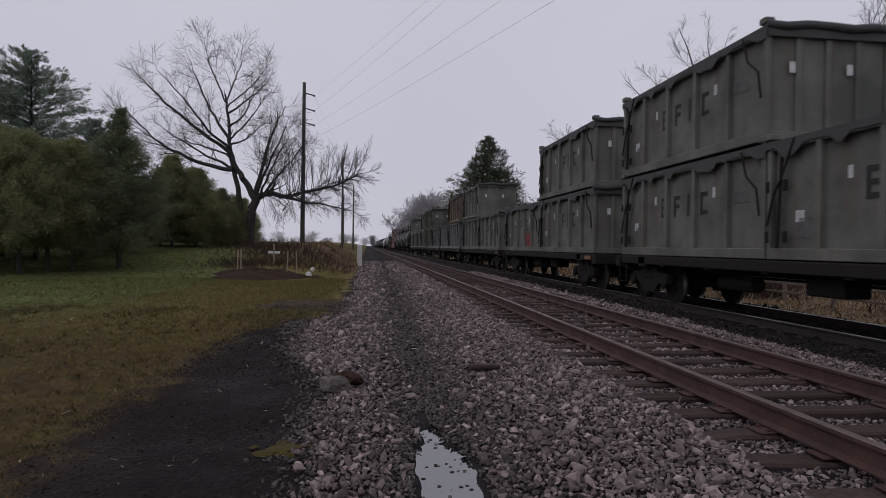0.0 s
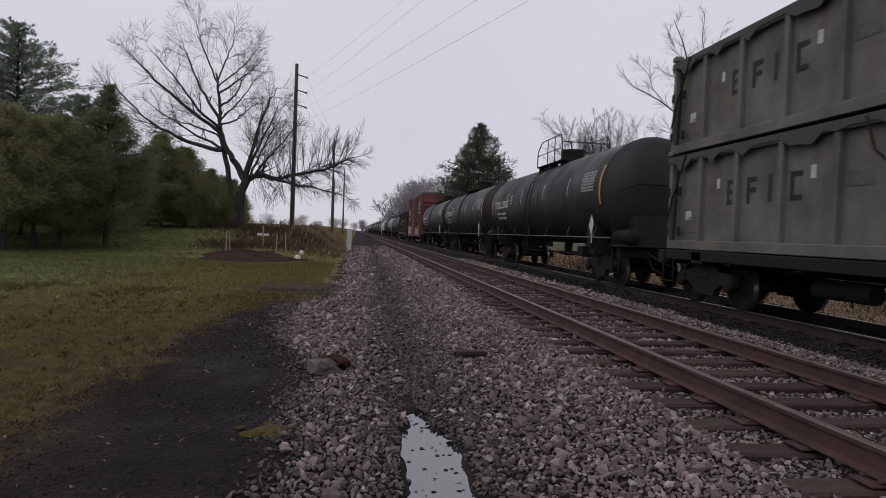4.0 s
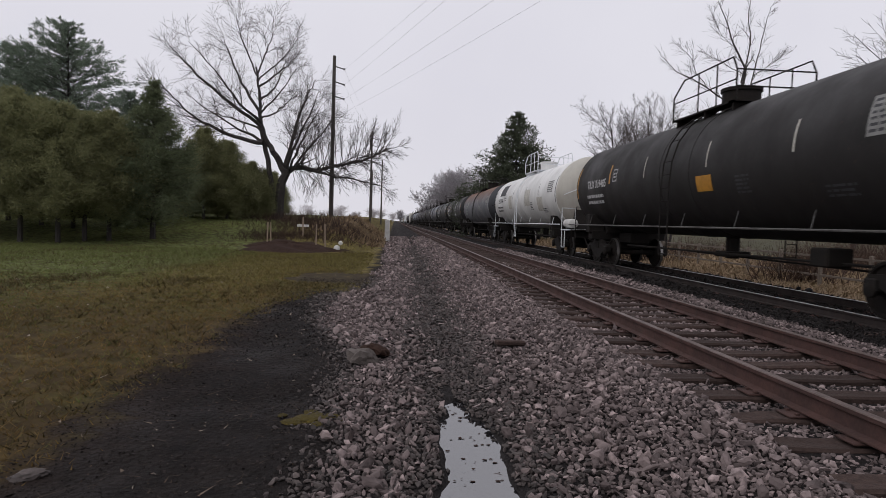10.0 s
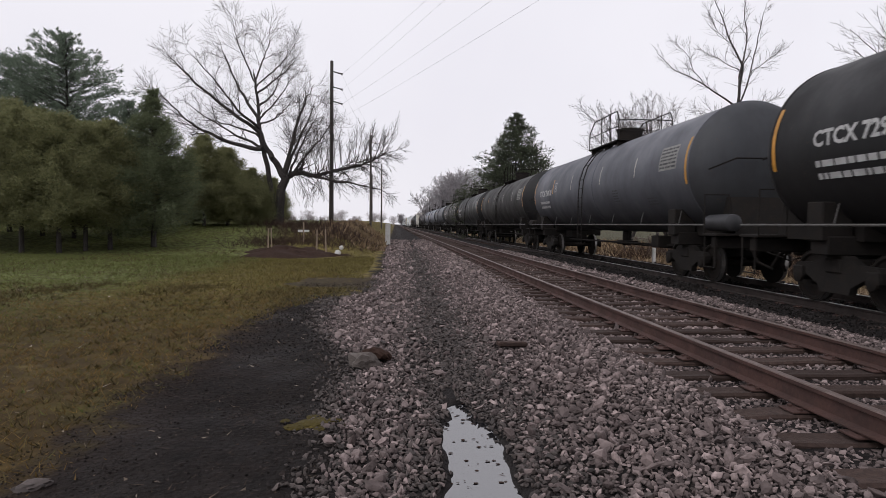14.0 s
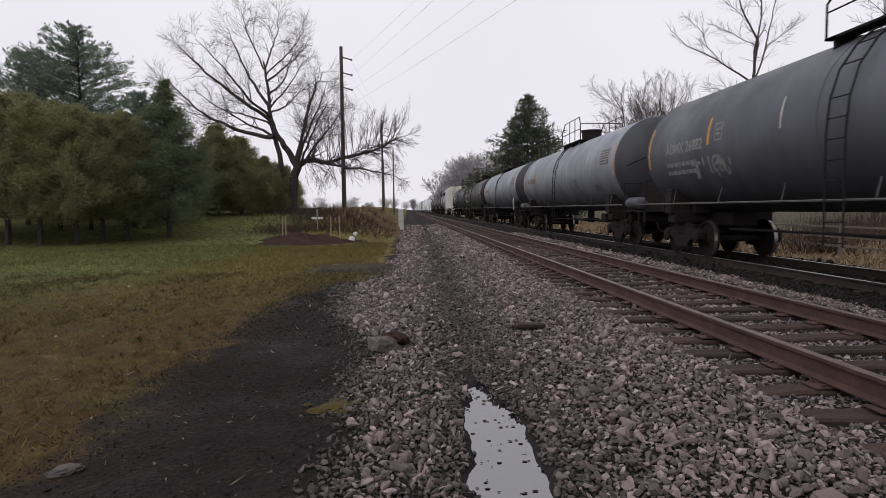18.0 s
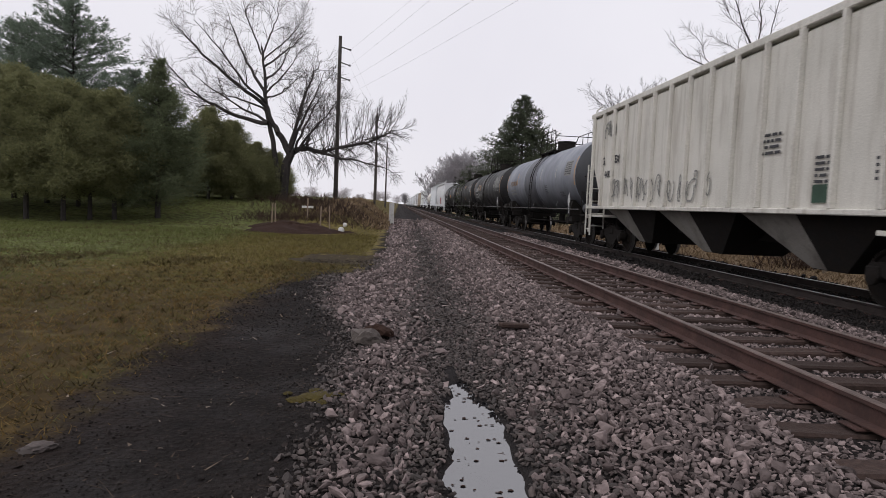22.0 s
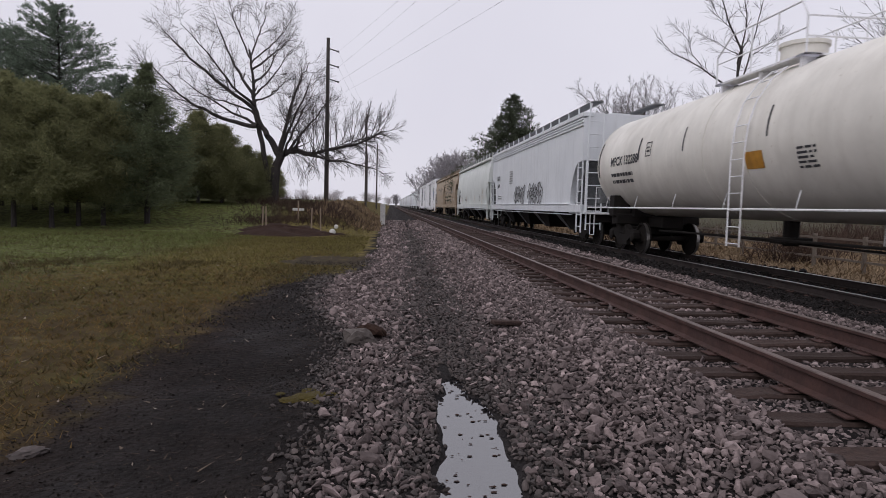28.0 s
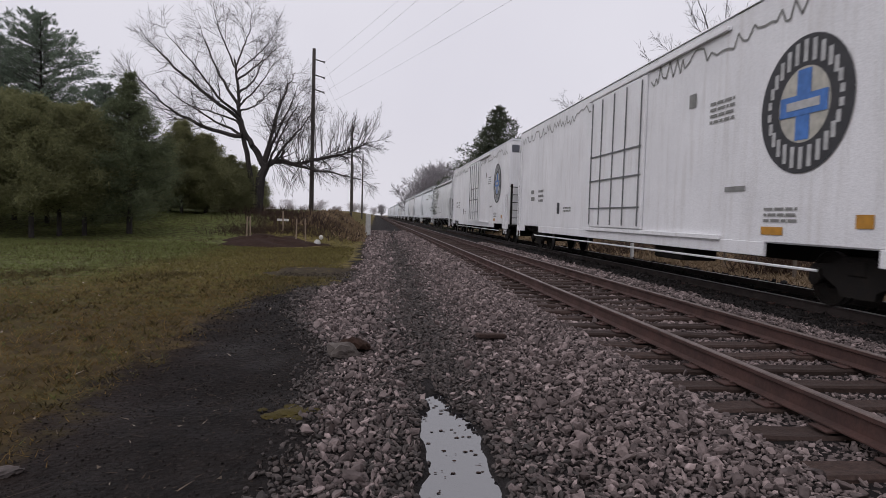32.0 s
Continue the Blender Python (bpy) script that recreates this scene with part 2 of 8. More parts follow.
GRIME = (0.020, 0.018, 0.017)
M = {
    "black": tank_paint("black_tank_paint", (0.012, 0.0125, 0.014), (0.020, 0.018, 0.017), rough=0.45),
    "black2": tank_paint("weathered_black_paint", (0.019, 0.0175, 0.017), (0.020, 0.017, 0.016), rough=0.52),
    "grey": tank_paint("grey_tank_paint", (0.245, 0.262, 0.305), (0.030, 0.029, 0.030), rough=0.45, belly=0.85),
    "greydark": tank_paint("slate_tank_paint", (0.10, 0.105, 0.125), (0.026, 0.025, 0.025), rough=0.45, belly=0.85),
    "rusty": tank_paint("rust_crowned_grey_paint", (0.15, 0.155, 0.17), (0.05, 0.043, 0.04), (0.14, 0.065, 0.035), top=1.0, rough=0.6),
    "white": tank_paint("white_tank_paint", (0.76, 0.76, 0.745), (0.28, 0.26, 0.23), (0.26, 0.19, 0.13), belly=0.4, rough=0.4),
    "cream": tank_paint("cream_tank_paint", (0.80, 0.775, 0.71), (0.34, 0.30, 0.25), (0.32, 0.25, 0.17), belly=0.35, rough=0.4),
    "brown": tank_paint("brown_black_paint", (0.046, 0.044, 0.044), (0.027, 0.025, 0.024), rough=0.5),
    # tank ends: grime and the shade on the heads are both in these colours
    "headblack": tank_paint("grimed_shaded_black_head_paint", (0.018, 0.018, 0.020), (0.014, 0.013, 0.013), rough=0.55),
    "headgrey": tank_paint("grimed_shaded_grey_head_paint", (0.050, 0.053, 0.060), (0.018, 0.017, 0.017), rough=0.55, belly=0.9),
    "headpale": tank_paint("grimed_shaded_pale_head_paint", (0.48, 0.46, 0.41), (0.16, 0.14, 0.12), rough=0.5, belly=0.7),
    "boxred": surface("oxide_red_paint", (0.138, 0.033, 0.033), (0.108, 0.029, 0.030), (0.07, 0.028, 0.026), 0.55, scale=0.8, stain_amount=0.55, streak=True),
    "gondola": surface("rust_brown_gondola_paint", (0.034, 0.021, 0.017), (0.021, 0.016, 0.014), (0.058, 0.030, 0.020), 0.75, scale=1.1, stain_amount=0.6, streak=True),
    "orange": surface("faded_orange_paint", (0.36, 0.09, 0.055), (0.28, 0.08, 0.05), (0.12, 0.05, 0.035), 0.6, streak=True),
    "hopwhite": surface("white_hopper_paint", (0.66, 0.67, 0.68), (0.58, 0.59, 0.60), (0.30, 0.28, 0.25), 0.5, scale=0.6, stain_amount=0.4, streak=True),
    "hopgrey": surface("pale_grey_hopper_paint", (0.74, 0.765, 0.79), (0.68, 0.705, 0.73), (0.30, 0.29, 0.28), 0.5, scale=0.6, stain_amount=0.2, streak=True),
    "hopgreen": surface("grey_green_hopper_paint", (0.70, 0.735, 0.71), (0.63, 0.66, 0.635), (0.30, 0.29, 0.27), 0.5, scale=0.6, stain_amount=0.2, streak=True),
    "hoptan": surface("dusty_tan_hopper_paint", (0.40, 0.315, 0.225), (0.32, 0.25, 0.175), (0.20, 0.125, 0.08), 0.6, scale=0.7, stain_amount=0.5, streak=True),
    "bgex": surface("aged_ivory_hopper_paint", (0.64, 0.62, 0.57), (0.56, 0.545, 0.50), (0.20, 0.16, 0.12), 0.6, scale=0.8, stain_amount=0.5, streak=True),
    "baygrime": surface("grimy_hopper_bay_paint", (0.27, 0.255, 0.235), (0.20, 0.185, 0.17), (0.08, 0.065, 0.055), 0.75, scale=0.9, stain_amount=0.6),
    "reefer": surface("white_reefer_paint", (0.82, 0.82, 0.84), (0.76, 0.76, 0.78), (0.42, 0.38, 0.34), 0.45, scale=0.7, stain_amount=0.3, streak=True),
    "epic": surface("grey_green_container_paint", (0.135, 0.135, 0.118), (0.070, 0.074, 0.066), (0.105, 0.066, 0.045), 0.65, scale=0.9, stain_amount=0.65, streak=True),
    "epicrust": surface("rust_brown_container_paint", (0.08, 0.08, 0.068), (0.14, 0.078, 0.040), (0.115, 0.060, 0.030), 0.7, scale=0.35, stain_amount=0.6, streak=True),
    "epicgrey": surface("slate_container_paint", (0.140, 0.148, 0.150), (0.080, 0.087, 0.088), (0.105, 0.066, 0.045), 0.65, scale=0.9, stain_amount=0.6, streak=True),
    "tarp": surface("dark_tarpaulin", (0.030, 0.033, 0.032), (0.042, 0.045, 0.043), (0.06, 0.062, 0.058), 0.6, scale=3, bump=0.4),
    "railgrey": surface("dull_handrail_steel", (0.095, 0.092, 0.09), (0.07, 0.066, 0.063), (0.05, 0.04, 0.033), 0.6, scale=4),
    "grating": surface("dark_walkway_grating", (0.17, 0.175, 0.18), (0.13, 0.135, 0.14), (0.04, 0.036, 0.033), 0.7, scale=4),
    "under": surface("grimy_underframe_steel", (0.013, 0.0115, 0.011), (0.019, 0.0165, 0.015), (0.034, 0.024, 0.018), 0.85, scale=3, stain_amount=0.4, spec=0.2),
    "wheel": surface("grimy_wheel_steel", (0.012, 0.0105, 0.010), (0.017, 0.014, 0.012), (0.027, 0.018, 0.014), 0.8, scale=4, spec=0.15),
    "tread": surface("polished_wheel_tread", (0.35, 0.34, 0.33), (0.28, 0.27, 0.26), (0.15, 0.12, 0.10), 0.3, metal=0.9, scale=8),
    "yellow": plain("reflective_yellow", (0.50, 0.24, 0.03), 0.5),
    "palestripe": plain("pale_reflective_strip", (0.50, 0.48, 0.42), 0.5),
    "stencil": plain("white_stencil_paint", (0.50, 0.50, 0.50), 0.7),
    "blackletter": plain("black_letter_paint", (0.014, 0.014, 0.015), 0.7),
    "darkstencil": plain("black_stencil_paint", (0.045, 0.045, 0.05), 0.7),
    "orangest": plain("orange_stencil_paint", (0.21, 0.115, 0.05), 0.7),
    "redst": plain("red_stencil_paint", (0.42, 0.07, 0.08), 0.7),
    "pinkst": plain("pink_label_paint", (0.55, 0.27, 0.27), 0.7),
    "grey_st": plain("grey_stencil_paint", (0.24, 0.24, 0.23), 0.7),
    "bluest": plain("blue_emblem_paint", (0.07, 0.20, 0.55), 0.6),
    "greenst": plain("dark_green_paint", (0.03, 0.07, 0.045), 0.6),
    "rail": surface("rusted_rail_steel", (0.078, 0.038, 0.031), (0.056, 0.030, 0.026), (0.045, 0.032, 0.028), 0.7, metal=0.25, scale=3),
    "darkrail": surface("dark_rail_steel", (0.030, 0.020, 0.018), (0.022, 0.016, 0.014), (0.016, 0.012, 0.011), 0.75, metal=0.2, scale=3),
    "railhead": surface("worn_rail_head", (0.17, 0.125, 0.11), (0.13, 0.10, 0.09), (0.09, 0.06, 0.05), 0.42, metal=0.55, scale=4),
    "shine": surface("polished_rail_head", (0.42, 0.41, 0.41), (0.34, 0.33, 0.33), (0.2, 0.19, 0.18), 0.25, metal=0.9, scale=6),
    "tie": None, "post": surface("white_painted_post", (0.62, 0.61, 0.60), (0.55, 0.54, 0.53), (0.30, 0.28, 0.26), 0.7, scale=4),
    "pole": surface("weathered_pole_wood", (0.060, 0.052, 0.047), (0.090, 0.078, 0.070), (0.03, 0.026, 0.024), 0.9, scale=2, streak=True),
    "wire": plain("dark_wire", (0.05, 0.05, 0.055), 0.6),
    "insul": plain("insulator_porcelain", (0.10, 0.09, 0.10), 0.4),
    "bark": surface("bare_tree_bark", (0.032, 0.027, 0.026), (0.050, 0.043, 0.040), (0.018, 0.015, 0.014), 0.95, scale=3, bump=0.6),
    "twig": plain("dark_twigs", (0.068, 0.057, 0.054), 0.9),
    # far trees: distance haze is painted into these two pale twig colours
    "paletwig": plain("haze_tinted_grey_twigs", (0.30, 0.28, 0.295), 0.95),
    "skytwig": plain("haze_tinted_pale_twigs", (0.52, 0.48, 0.50), 0.95),
    "needle": needles("evergreen_needles", (0.215, 0.228, 0.110), (0.310, 0.305, 0.155)),
    "needle2": needles("blue_green_needles", (0.17, 0.22, 0.165), (0.25, 0.30, 0.23)),
    "needle3": needles("dark_spruce_needles", (0.078, 0.095, 0.062), (0.125, 0.14, 0.09)),
    "needle4": needles("deep_green_needles", (0.135, 0.165, 0.092), (0.205, 0.230, 0.130)),
    "bush": varied("russet_brown_twigs", (0.042, 0.025, 0.019), (0.092, 0.055, 0.038), 0.9, 8, 0),
    "mound": surface("bare_brown_earth", (0.032, 0.019, 0.015), (0.046, 0.028, 0.022), (0.020, 0.013, 0.010), 0.95, scale=3, bump=0.8, fine=14, spec=0.08),
    "wood": surface("pale_stake_wood", (0.30, 0.23, 0.17), (0.24, 0.18, 0.14), (0.15, 0.11, 0.09), 0.85, scale=6),
    "fence": surface("weathered_fence_boards", (0.14, 0.115, 0.095), (0.18, 0.15, 0.125), (0.08, 0.065, 0.055), 0.9, scale=3),
}
M["tie"] = varied("weathered_tie_wood", (0.036, 0.023, 0.019), (0.078, 0.050, 0.042), 0.92, 22, 0.6, "object")
M["stone"] = varied("grey_ballast_stone", (0.034, 0.027, 0.026), (0.46, 0.365, 0.352), 0.85, 18, 0.5, spec=0.2, skew=2.0)
M["dark_stone"] = varied("wet_trodden_stone", (0.028, 0.0235, 0.022), (0.140, 0.113, 0.105), 0.7, 18, 0.5, spec=0.35, skew=1.4)
M["pale_stone"] = surface("brown_rock", (0.115, 0.097, 0.088), (0.075, 0.062, 0.055), (0.035, 0.028, 0.025), 0.85, scale=5, bump=0.6, fine=30)
M["grass"] = needles("short_winter_grass", (0.140, 0.124, 0.036), (0.215, 0.178, 0.062))
M["greengrass"] = needles("short_green_grass", (0.105, 0.128, 0.036), (0.185, 0.195, 0.066))
M["browngrass"] = needles("matted_brown_grass", (0.135, 0.086, 0.032), (0.295, 0.200, 0.074))
M["drygrass"] = varied("dry_straw_grass", (0.20, 0.135, 0.08), (0.38, 0.285, 0.18), 0.9, 4, 0)
M["leaf"] = varied("fallen_leaves", (0.13, 0.085, 0.05), (0.42, 0.36, 0.30), 0.8, 9, 0)


# ---- shape helpers ----
class Geo:
    """Collects vertices and faces of one mesh."""

    def __init__(self):
        self.v, self.f = [], []

    def add(self, vs, fs):
        o = len(self.v)
        self.v.extend(tuple(p) for p in vs)
        self.f.extend(tuple(o + i for i in q) for q in fs)
        return self

    def box(self, x0, x1, y0, y1, z0, z1, c=0.0):
        """A box; with c its edges are cut back by that much."""
        if not c:
            vs = [(x, y, z) for x in (x0, x1) for y in (y0, y1) for z in (z0, z1)]
            return self.add(vs, [(0, 1, 3, 2), (4, 6, 7, 5), (0, 4, 5, 1), (2, 3, 7, 6), (0, 2, 6, 4), (1, 5, 7, 3)])
        b = bmesh.new()
        bmesh.ops.create_cube(b, size=1)
        for v in b.verts:
            v.co = Vector(((x0 + x1) / 2 + v.co.x * (x1 - x0), (y0 + y1) / 2 + v.co.y * (y1 - y0), (z0 + z1) / 2 + v.co.z * (z1 - z0)))
        bmesh.ops.bevel(b, geom=b.edges[:], offset=c, segments=1, affect="EDGES")
        b.verts.index_update()
        self.add([v.co[:] for v in b.verts], [[v.index for v in q.verts] for q in b.faces])
        b.free()
        return self

    def tube(self, a, b, r, seg=8, r2=None, cap=True):
        a, b = Vector(a), Vector(b)
        d = (b - a).normalized()
        u = d.orthogonal().normalized()
        w = d.cross(u)
        r2 = r if r2 is None else r2
        ring = [(math.cos(2 * math.pi * i / seg), math.sin(2 * math.pi * i / seg)) for i in range(seg)]
        vs = [a + (u * c + w * s) * r for c, s in ring] + [b + (u * c + w * s) * r2 for c, s in ring]
        fs = [(i, (i + 1) % seg, seg + (i + 1) % seg, seg + i) for i in range(seg)]
        if cap:
            fs += [tuple(range(seg))[::-1], tuple(range(seg, 2 * seg))]
        return self.add(vs, fs)

    def path(self, pts, r, seg=6):
        pts = [Vector(p) for p in pts]
        vs, fs = [], []
        u = None
        for k, p in enumerate(pts):
            d = ((pts[min(k + 1, len(pts) - 1)] - p).normalized() + (p - pts[max(k - 1, 0)]).normalized()).normalized()
            u = d.orthogonal().normalized() if u is None else (u - d * u.dot(d)).normalized()
            w = d.cross(u)
            vs += [p + (u * math.cos(2 * math.pi * i / seg) + w * math.sin(2 * math.pi * i / seg)) * r for i in range(seg)]
        for k in range(len(pts) - 1):
            fs += [(k * seg + i, k * seg + (i + 1) % seg, (k + 1) * seg + (i + 1) % seg, (k + 1) * seg + i) for i in range(seg)]
        fs += [tuple(range(seg))[::-1], tuple(range((len(pts) - 1) * seg, len(pts) * seg))]
        return self.add(vs, fs)

    def prism_y(self, outline, y0, y1):
        """An outline of (x, z) points drawn out along y."""
        k = len(outline)
        vs = [(x, y0, z) for x, z in outline] + [(x, y1, z) for x, z in outline]
        return self.add(vs, [(i, (i + 1) % k, k + (i + 1) % k, k + i) for i in range(k)] + [tuple(range(k))[::-1], tuple(range(k, 2 * k))])

    def prism_x(self, outline, x0, x1):
        """An outline of (y, z) points drawn out along x."""
        k = len(outline)
        vs = [(x0, y, z) for y, z in outline] + [(x1, y, z) for y, z in outline]
        return self.add(vs, [(i, (i + 1) % k, k + (i + 1) % k, k + i) for i in range(k)] + [tuple(range(k))[::-1], tuple(range(k, 2 * k))])

    def turned_y(self, profile, cx, cz, seg=40):
        """A profile of (y, radius) points turned round a line along y."""
        vs, fs = [], []
        for y, r in profile:
            for i in range(seg):
                a = 2 * math.pi * i / seg
                vs.append((cx + r * math.cos(a), y, cz + r * math.sin(a)))
        for k in range(len(profile) - 1):
            for i in range(seg):
                j = (i + 1) % seg
                fs.append((k * seg + i, k * seg + j, (k + 1) * seg + j, (k + 1) * seg + i))
        fs += [tuple(range(seg)), tuple(range((len(profile) - 1) * seg, len(profile) * seg))[::-1]]
        return self.add(vs, fs)

    def turned_x(self, profile, cy, cz, seg=28):
        vs, fs = [], []
        for x, r in profile:
            for i in range(seg):
                a = 2 * math.pi * i / seg
                vs.append((x, cy + r * math.cos(a), cz + r * math.sin(a)))
        for k in range(len(profile) - 1):
            for i in range(seg):
                j = (i + 1) % seg
                fs.append((k * seg + i, k * seg + j, (k + 1) * seg + j, (k + 1) * seg + i))
        fs += [tuple(range(seg)), tuple(range((len(profile) - 1) * seg, len(profile) * seg))[::-1]]
        return self.add(vs, fs)


def mesh_from(name, geo, material, smooth=False):
    me = bpy.data.meshes.new(name)
    me.from_pydata(geo.v, [], geo.f)
    me.validate()
    b = bmesh.new()
    b.from_mesh(me)
    bmesh.ops.recalc_face_normals(b, faces=b.faces[:])
    b.to_mesh(me)
    b.free()
    me.materials.append(material)
    if smooth:
        me.polygons.foreach_set("use_smooth", [True] * len(me.polygons))
        me.set_sharp_from_angle(angle=radians(40))
    return me


def part(name, geo, material, parent=None, label="", smooth=False):
    me = geo if isinstance(geo, bpy.types.Mesh) else mesh_from(name, geo, material, smooth)
    ob = new(name, me)
    if parent:
        ob.parent = parent
    if label:
        tagged(ob, label)
    return ob


def thing(name, label, category, group="", kind=""):
    ob = new(name)
    ob.empty_display_size = 0.2
    return tagged(ob, label, category, group, kind)


def mesh_of_arrays(name, verts, faces, material, smooth=False):
    """A mesh from numpy arrays of vertices and equal-sided faces."""
    me = bpy.data.meshes.new(name)
    k = faces.shape[1]
    me.vertices.add(len(verts))
    me.vertices.foreach_set("co", verts.astype(np.float32).ravel())
    me.loops.add(faces.size)
    me.loops.foreach_set("vertex_index", faces.astype(np.int32).ravel())
    me.polygons.add(len(faces))
    me.polygons.foreach_set("loop_start", np.arange(0, faces.size, k, dtype=np.int32))
    me.polygons.foreach_set("use_smooth", np.full(len(faces), smooth))
    me.update(calc_edges=True)
    me.materials.append(material)
    return me


def lettering(text, size, bold=0.0):
    """The flat outline of a text as vertices and faces, its middle at the origin."""
    cu = bpy.data.curves.new("lettering", "FONT")
    cu.body, cu.size, cu.align_x, cu.align_y, cu.offset, cu.resolution_u = text, size, "CENTER", "CENTER", bold, 2
    ob = bpy.data.objects.new("lettering", cu)
    scene.collection.objects.link(ob)
    bpy.context.view_layer.update()
    me = bpy.data.meshes.new_from_object(ob.evaluated_get(bpy.context.evaluated_depsgraph_get()))
    vs, fs = [v.co[:] for v in me.vertices], [tuple(p.vertices) for p in me.polygons]
    bpy.data.objects.remove(ob)
    bpy.data.curves.remove(cu)
    bpy.data.meshes.remove(me)
    return vs, fs


def on_side(geo, vs, y, z, side_x, radius=0.0, cz=0.0, lift=0.008):
    """Flat (u, w) shapes put on the near side of a car: u runs towards the front (-y is right-hand when seen from outside the near side)."""
    out = []
    for u, w in vs:
        if radius:
            a = (z - cz + w) / radius
            out.append((-(radius + lift) * math.cos(a), y - u, cz + (radius + lift) * math.sin(a)))
        else:
            out.append((side_x - lift, y - u, z + w))
    return out


def put_text(geo, text, size, y, z, side_x=0.0, radius=0.0, cz=0.0, bold=0.012, wide=1.0):
    vs, fs = lettering(text, size, bold)
    geo.add(on_side(geo, [(wide * v[0], v[1]) for v in vs], y, z, side_x, radius, cz), fs)


def put_bar(geo, w, h, y, z, side_x=0.0, radius=0.0, cz=0.0, slant=0.0):
    n = max(1, int(h / 0.12)) if radius else 1
    for k in range(n):
        a, b = -h / 2 + h * k / n, -h / 2 + h * (k + 1) / n
        q = [(-w / 2 + slant * a, a), (w / 2 + slant * a, a), (w / 2 + slant * b, b), (-w / 2 + slant * b, b)]
        geo.add(on_side(geo, q, y, z, side_x, radius, cz), [(0, 1, 2, 3)])


def put_lines(geo, rows, w, h, y, z, side_x=0.0, radius=0.0, cz=0.0, seed=1):
    """Small print that cannot be read: rows of short bars."""
    rnd = random.Random(seed)
    step = h / rows
    for k in range(rows):
        u = -w / 2
        while u < w / 2 - 0.05:
            q = min(rnd.uniform(0.08, 0.3), w / 2 - u)
            put_bar(geo, q, step * 0.5, y - (u + q / 2), z + h / 2 - (k + 0.5) * step, side_x, radius, cz)
            u += q + 0.04


def bubbles(geo, w, h, y, z, letters, width, side_x=0.0, radius=0.0, cz=0.0, seed=1):
    """Spray-painted balloon shapes in a row, outlined with one bold line each, with a hole inside."""
    rnd = random.Random(seed)
    step = w / letters
    for s in range(letters):
        cu, cw = -w / 2 + step * (s + 0.5), rnd.uniform(-0.06, 0.06) * h
        lobes, ph, lean = rnd.choice((3, 4, 5)), rnd.uniform(0, 6.28), rnd.uniform(-0.1, 0.35)
        for ru, rw, m in ((step * 0.58, h * 0.44, 44), (step * 0.16, h * 0.13, 18)):
            pts = []
            for k in range(m + 1):
                a = 2 * math.pi * k / m
                q = 1 + (0.30 if m > 20 else 0.1) * math.sin(lobes * a + ph) + (0.12 * math.sin(2 * a + s) if m > 20 else 0)
                v = rw * q * math.sin(a)
                pts.append((cu + ru * q * math.cos(a) + lean * v, cw + v))
            for (u0, w0), (u1, w1) in zip(pts, pts[1:]):
                d = Vector((u1 - u0, w1 - w0))
                p = Vector((-d.y, d.x)).normalized() * width / 2
                q = [(u0 - p.x, w0 - p.y), (u1 - p.x, w1 - p.y), (u1 + p.x, w1 + p.y), (u0 + p.x, w0 + p.y)]
                geo.add(on_side(geo, q, y, z, side_x, radius, cz, 0.006 + 0.0007 * s), [(0, 1, 2, 3)])


def scrawl(geo, w, h, y, z, strokes, width, side_x=0.0, radius=0.0, cz=0.0, seed=1):
    """Spray-painted tangle: bands bent along random loops."""
    rnd = random.Random(seed)
    for s in range(strokes):
        cu, cw = rnd.uniform(-w / 2, w / 2), rnd.uniform(-h * 0.2, h * 0.2)
        a0, turn = rnd.uniform(0, 6.3), rnd.choice((-1, 1)) * rnd.uniform(2.5, 5.5)
        ru, rw = rnd.uniform(0.12, 0.3) * h, rnd.uniform(0.3, 0.5) * h
        pts = [(cu + ru * math.cos(a0 + turn * k / 9) + 0.02 * k, cw + rw * math.sin(a0 + turn * k / 9)) for k in range(10)]
        pts = [(u, max(-h / 2, min(h / 2, q))) for u, q in pts]
        for (u0, w0), (u1, w1) in zip(pts, pts[1:]):
            d = Vector((u1 - u0, w1 - w0))
            if d.length < 1e-4:
                continue
            p = Vector((-d.y, d.x)).normalized() * width / 2
            e = d.normalized() * width * 0.2
            q = [(u0 - p.x - e.x, w0 - p.y - e.y), (u1 - p.x + e.x, w1 - p.y + e.y), (u1 + p.x + e.x, w1 + p.y + e.y), (u0 + p.x - e.x, w0 + p.y - e.y)]
            geo.add(on_side(geo, q, y, z, side_x, radius, cz, 0.006 + 0.0007 * (s % 9)), [(0, 1, 2, 3)])


def blob(geo, w, h, y, z, lobes, side_x=0.0, radius=0.0, cz=0.0, seed=1, lift=0.004):
    """A filled spray-painted patch with a lobed outline."""
    rnd = random.Random(seed)
    ph, m = rnd.uniform(0, 6.28), 40
    pts = []
    for k in range(m):
        a = 2 * math.pi * k / m
        q = 1 + 0.10 * math.sin(lobes * a + ph) + 0.05 * math.sin(2.3 * lobes * a)
        c, d = math.cos(a), math.sin(a)
        pts.append((w / 2 * q * math.copysign(abs(c) ** 0.6, c), h / 2 * q * math.copysign(abs(d) ** 0.6, d)))
    geo.add(on_side(geo, pts + [(0, 0)], y, z, side_x, radius, cz, lift), [(k, (k + 1) % m, m) for k in range(m)])


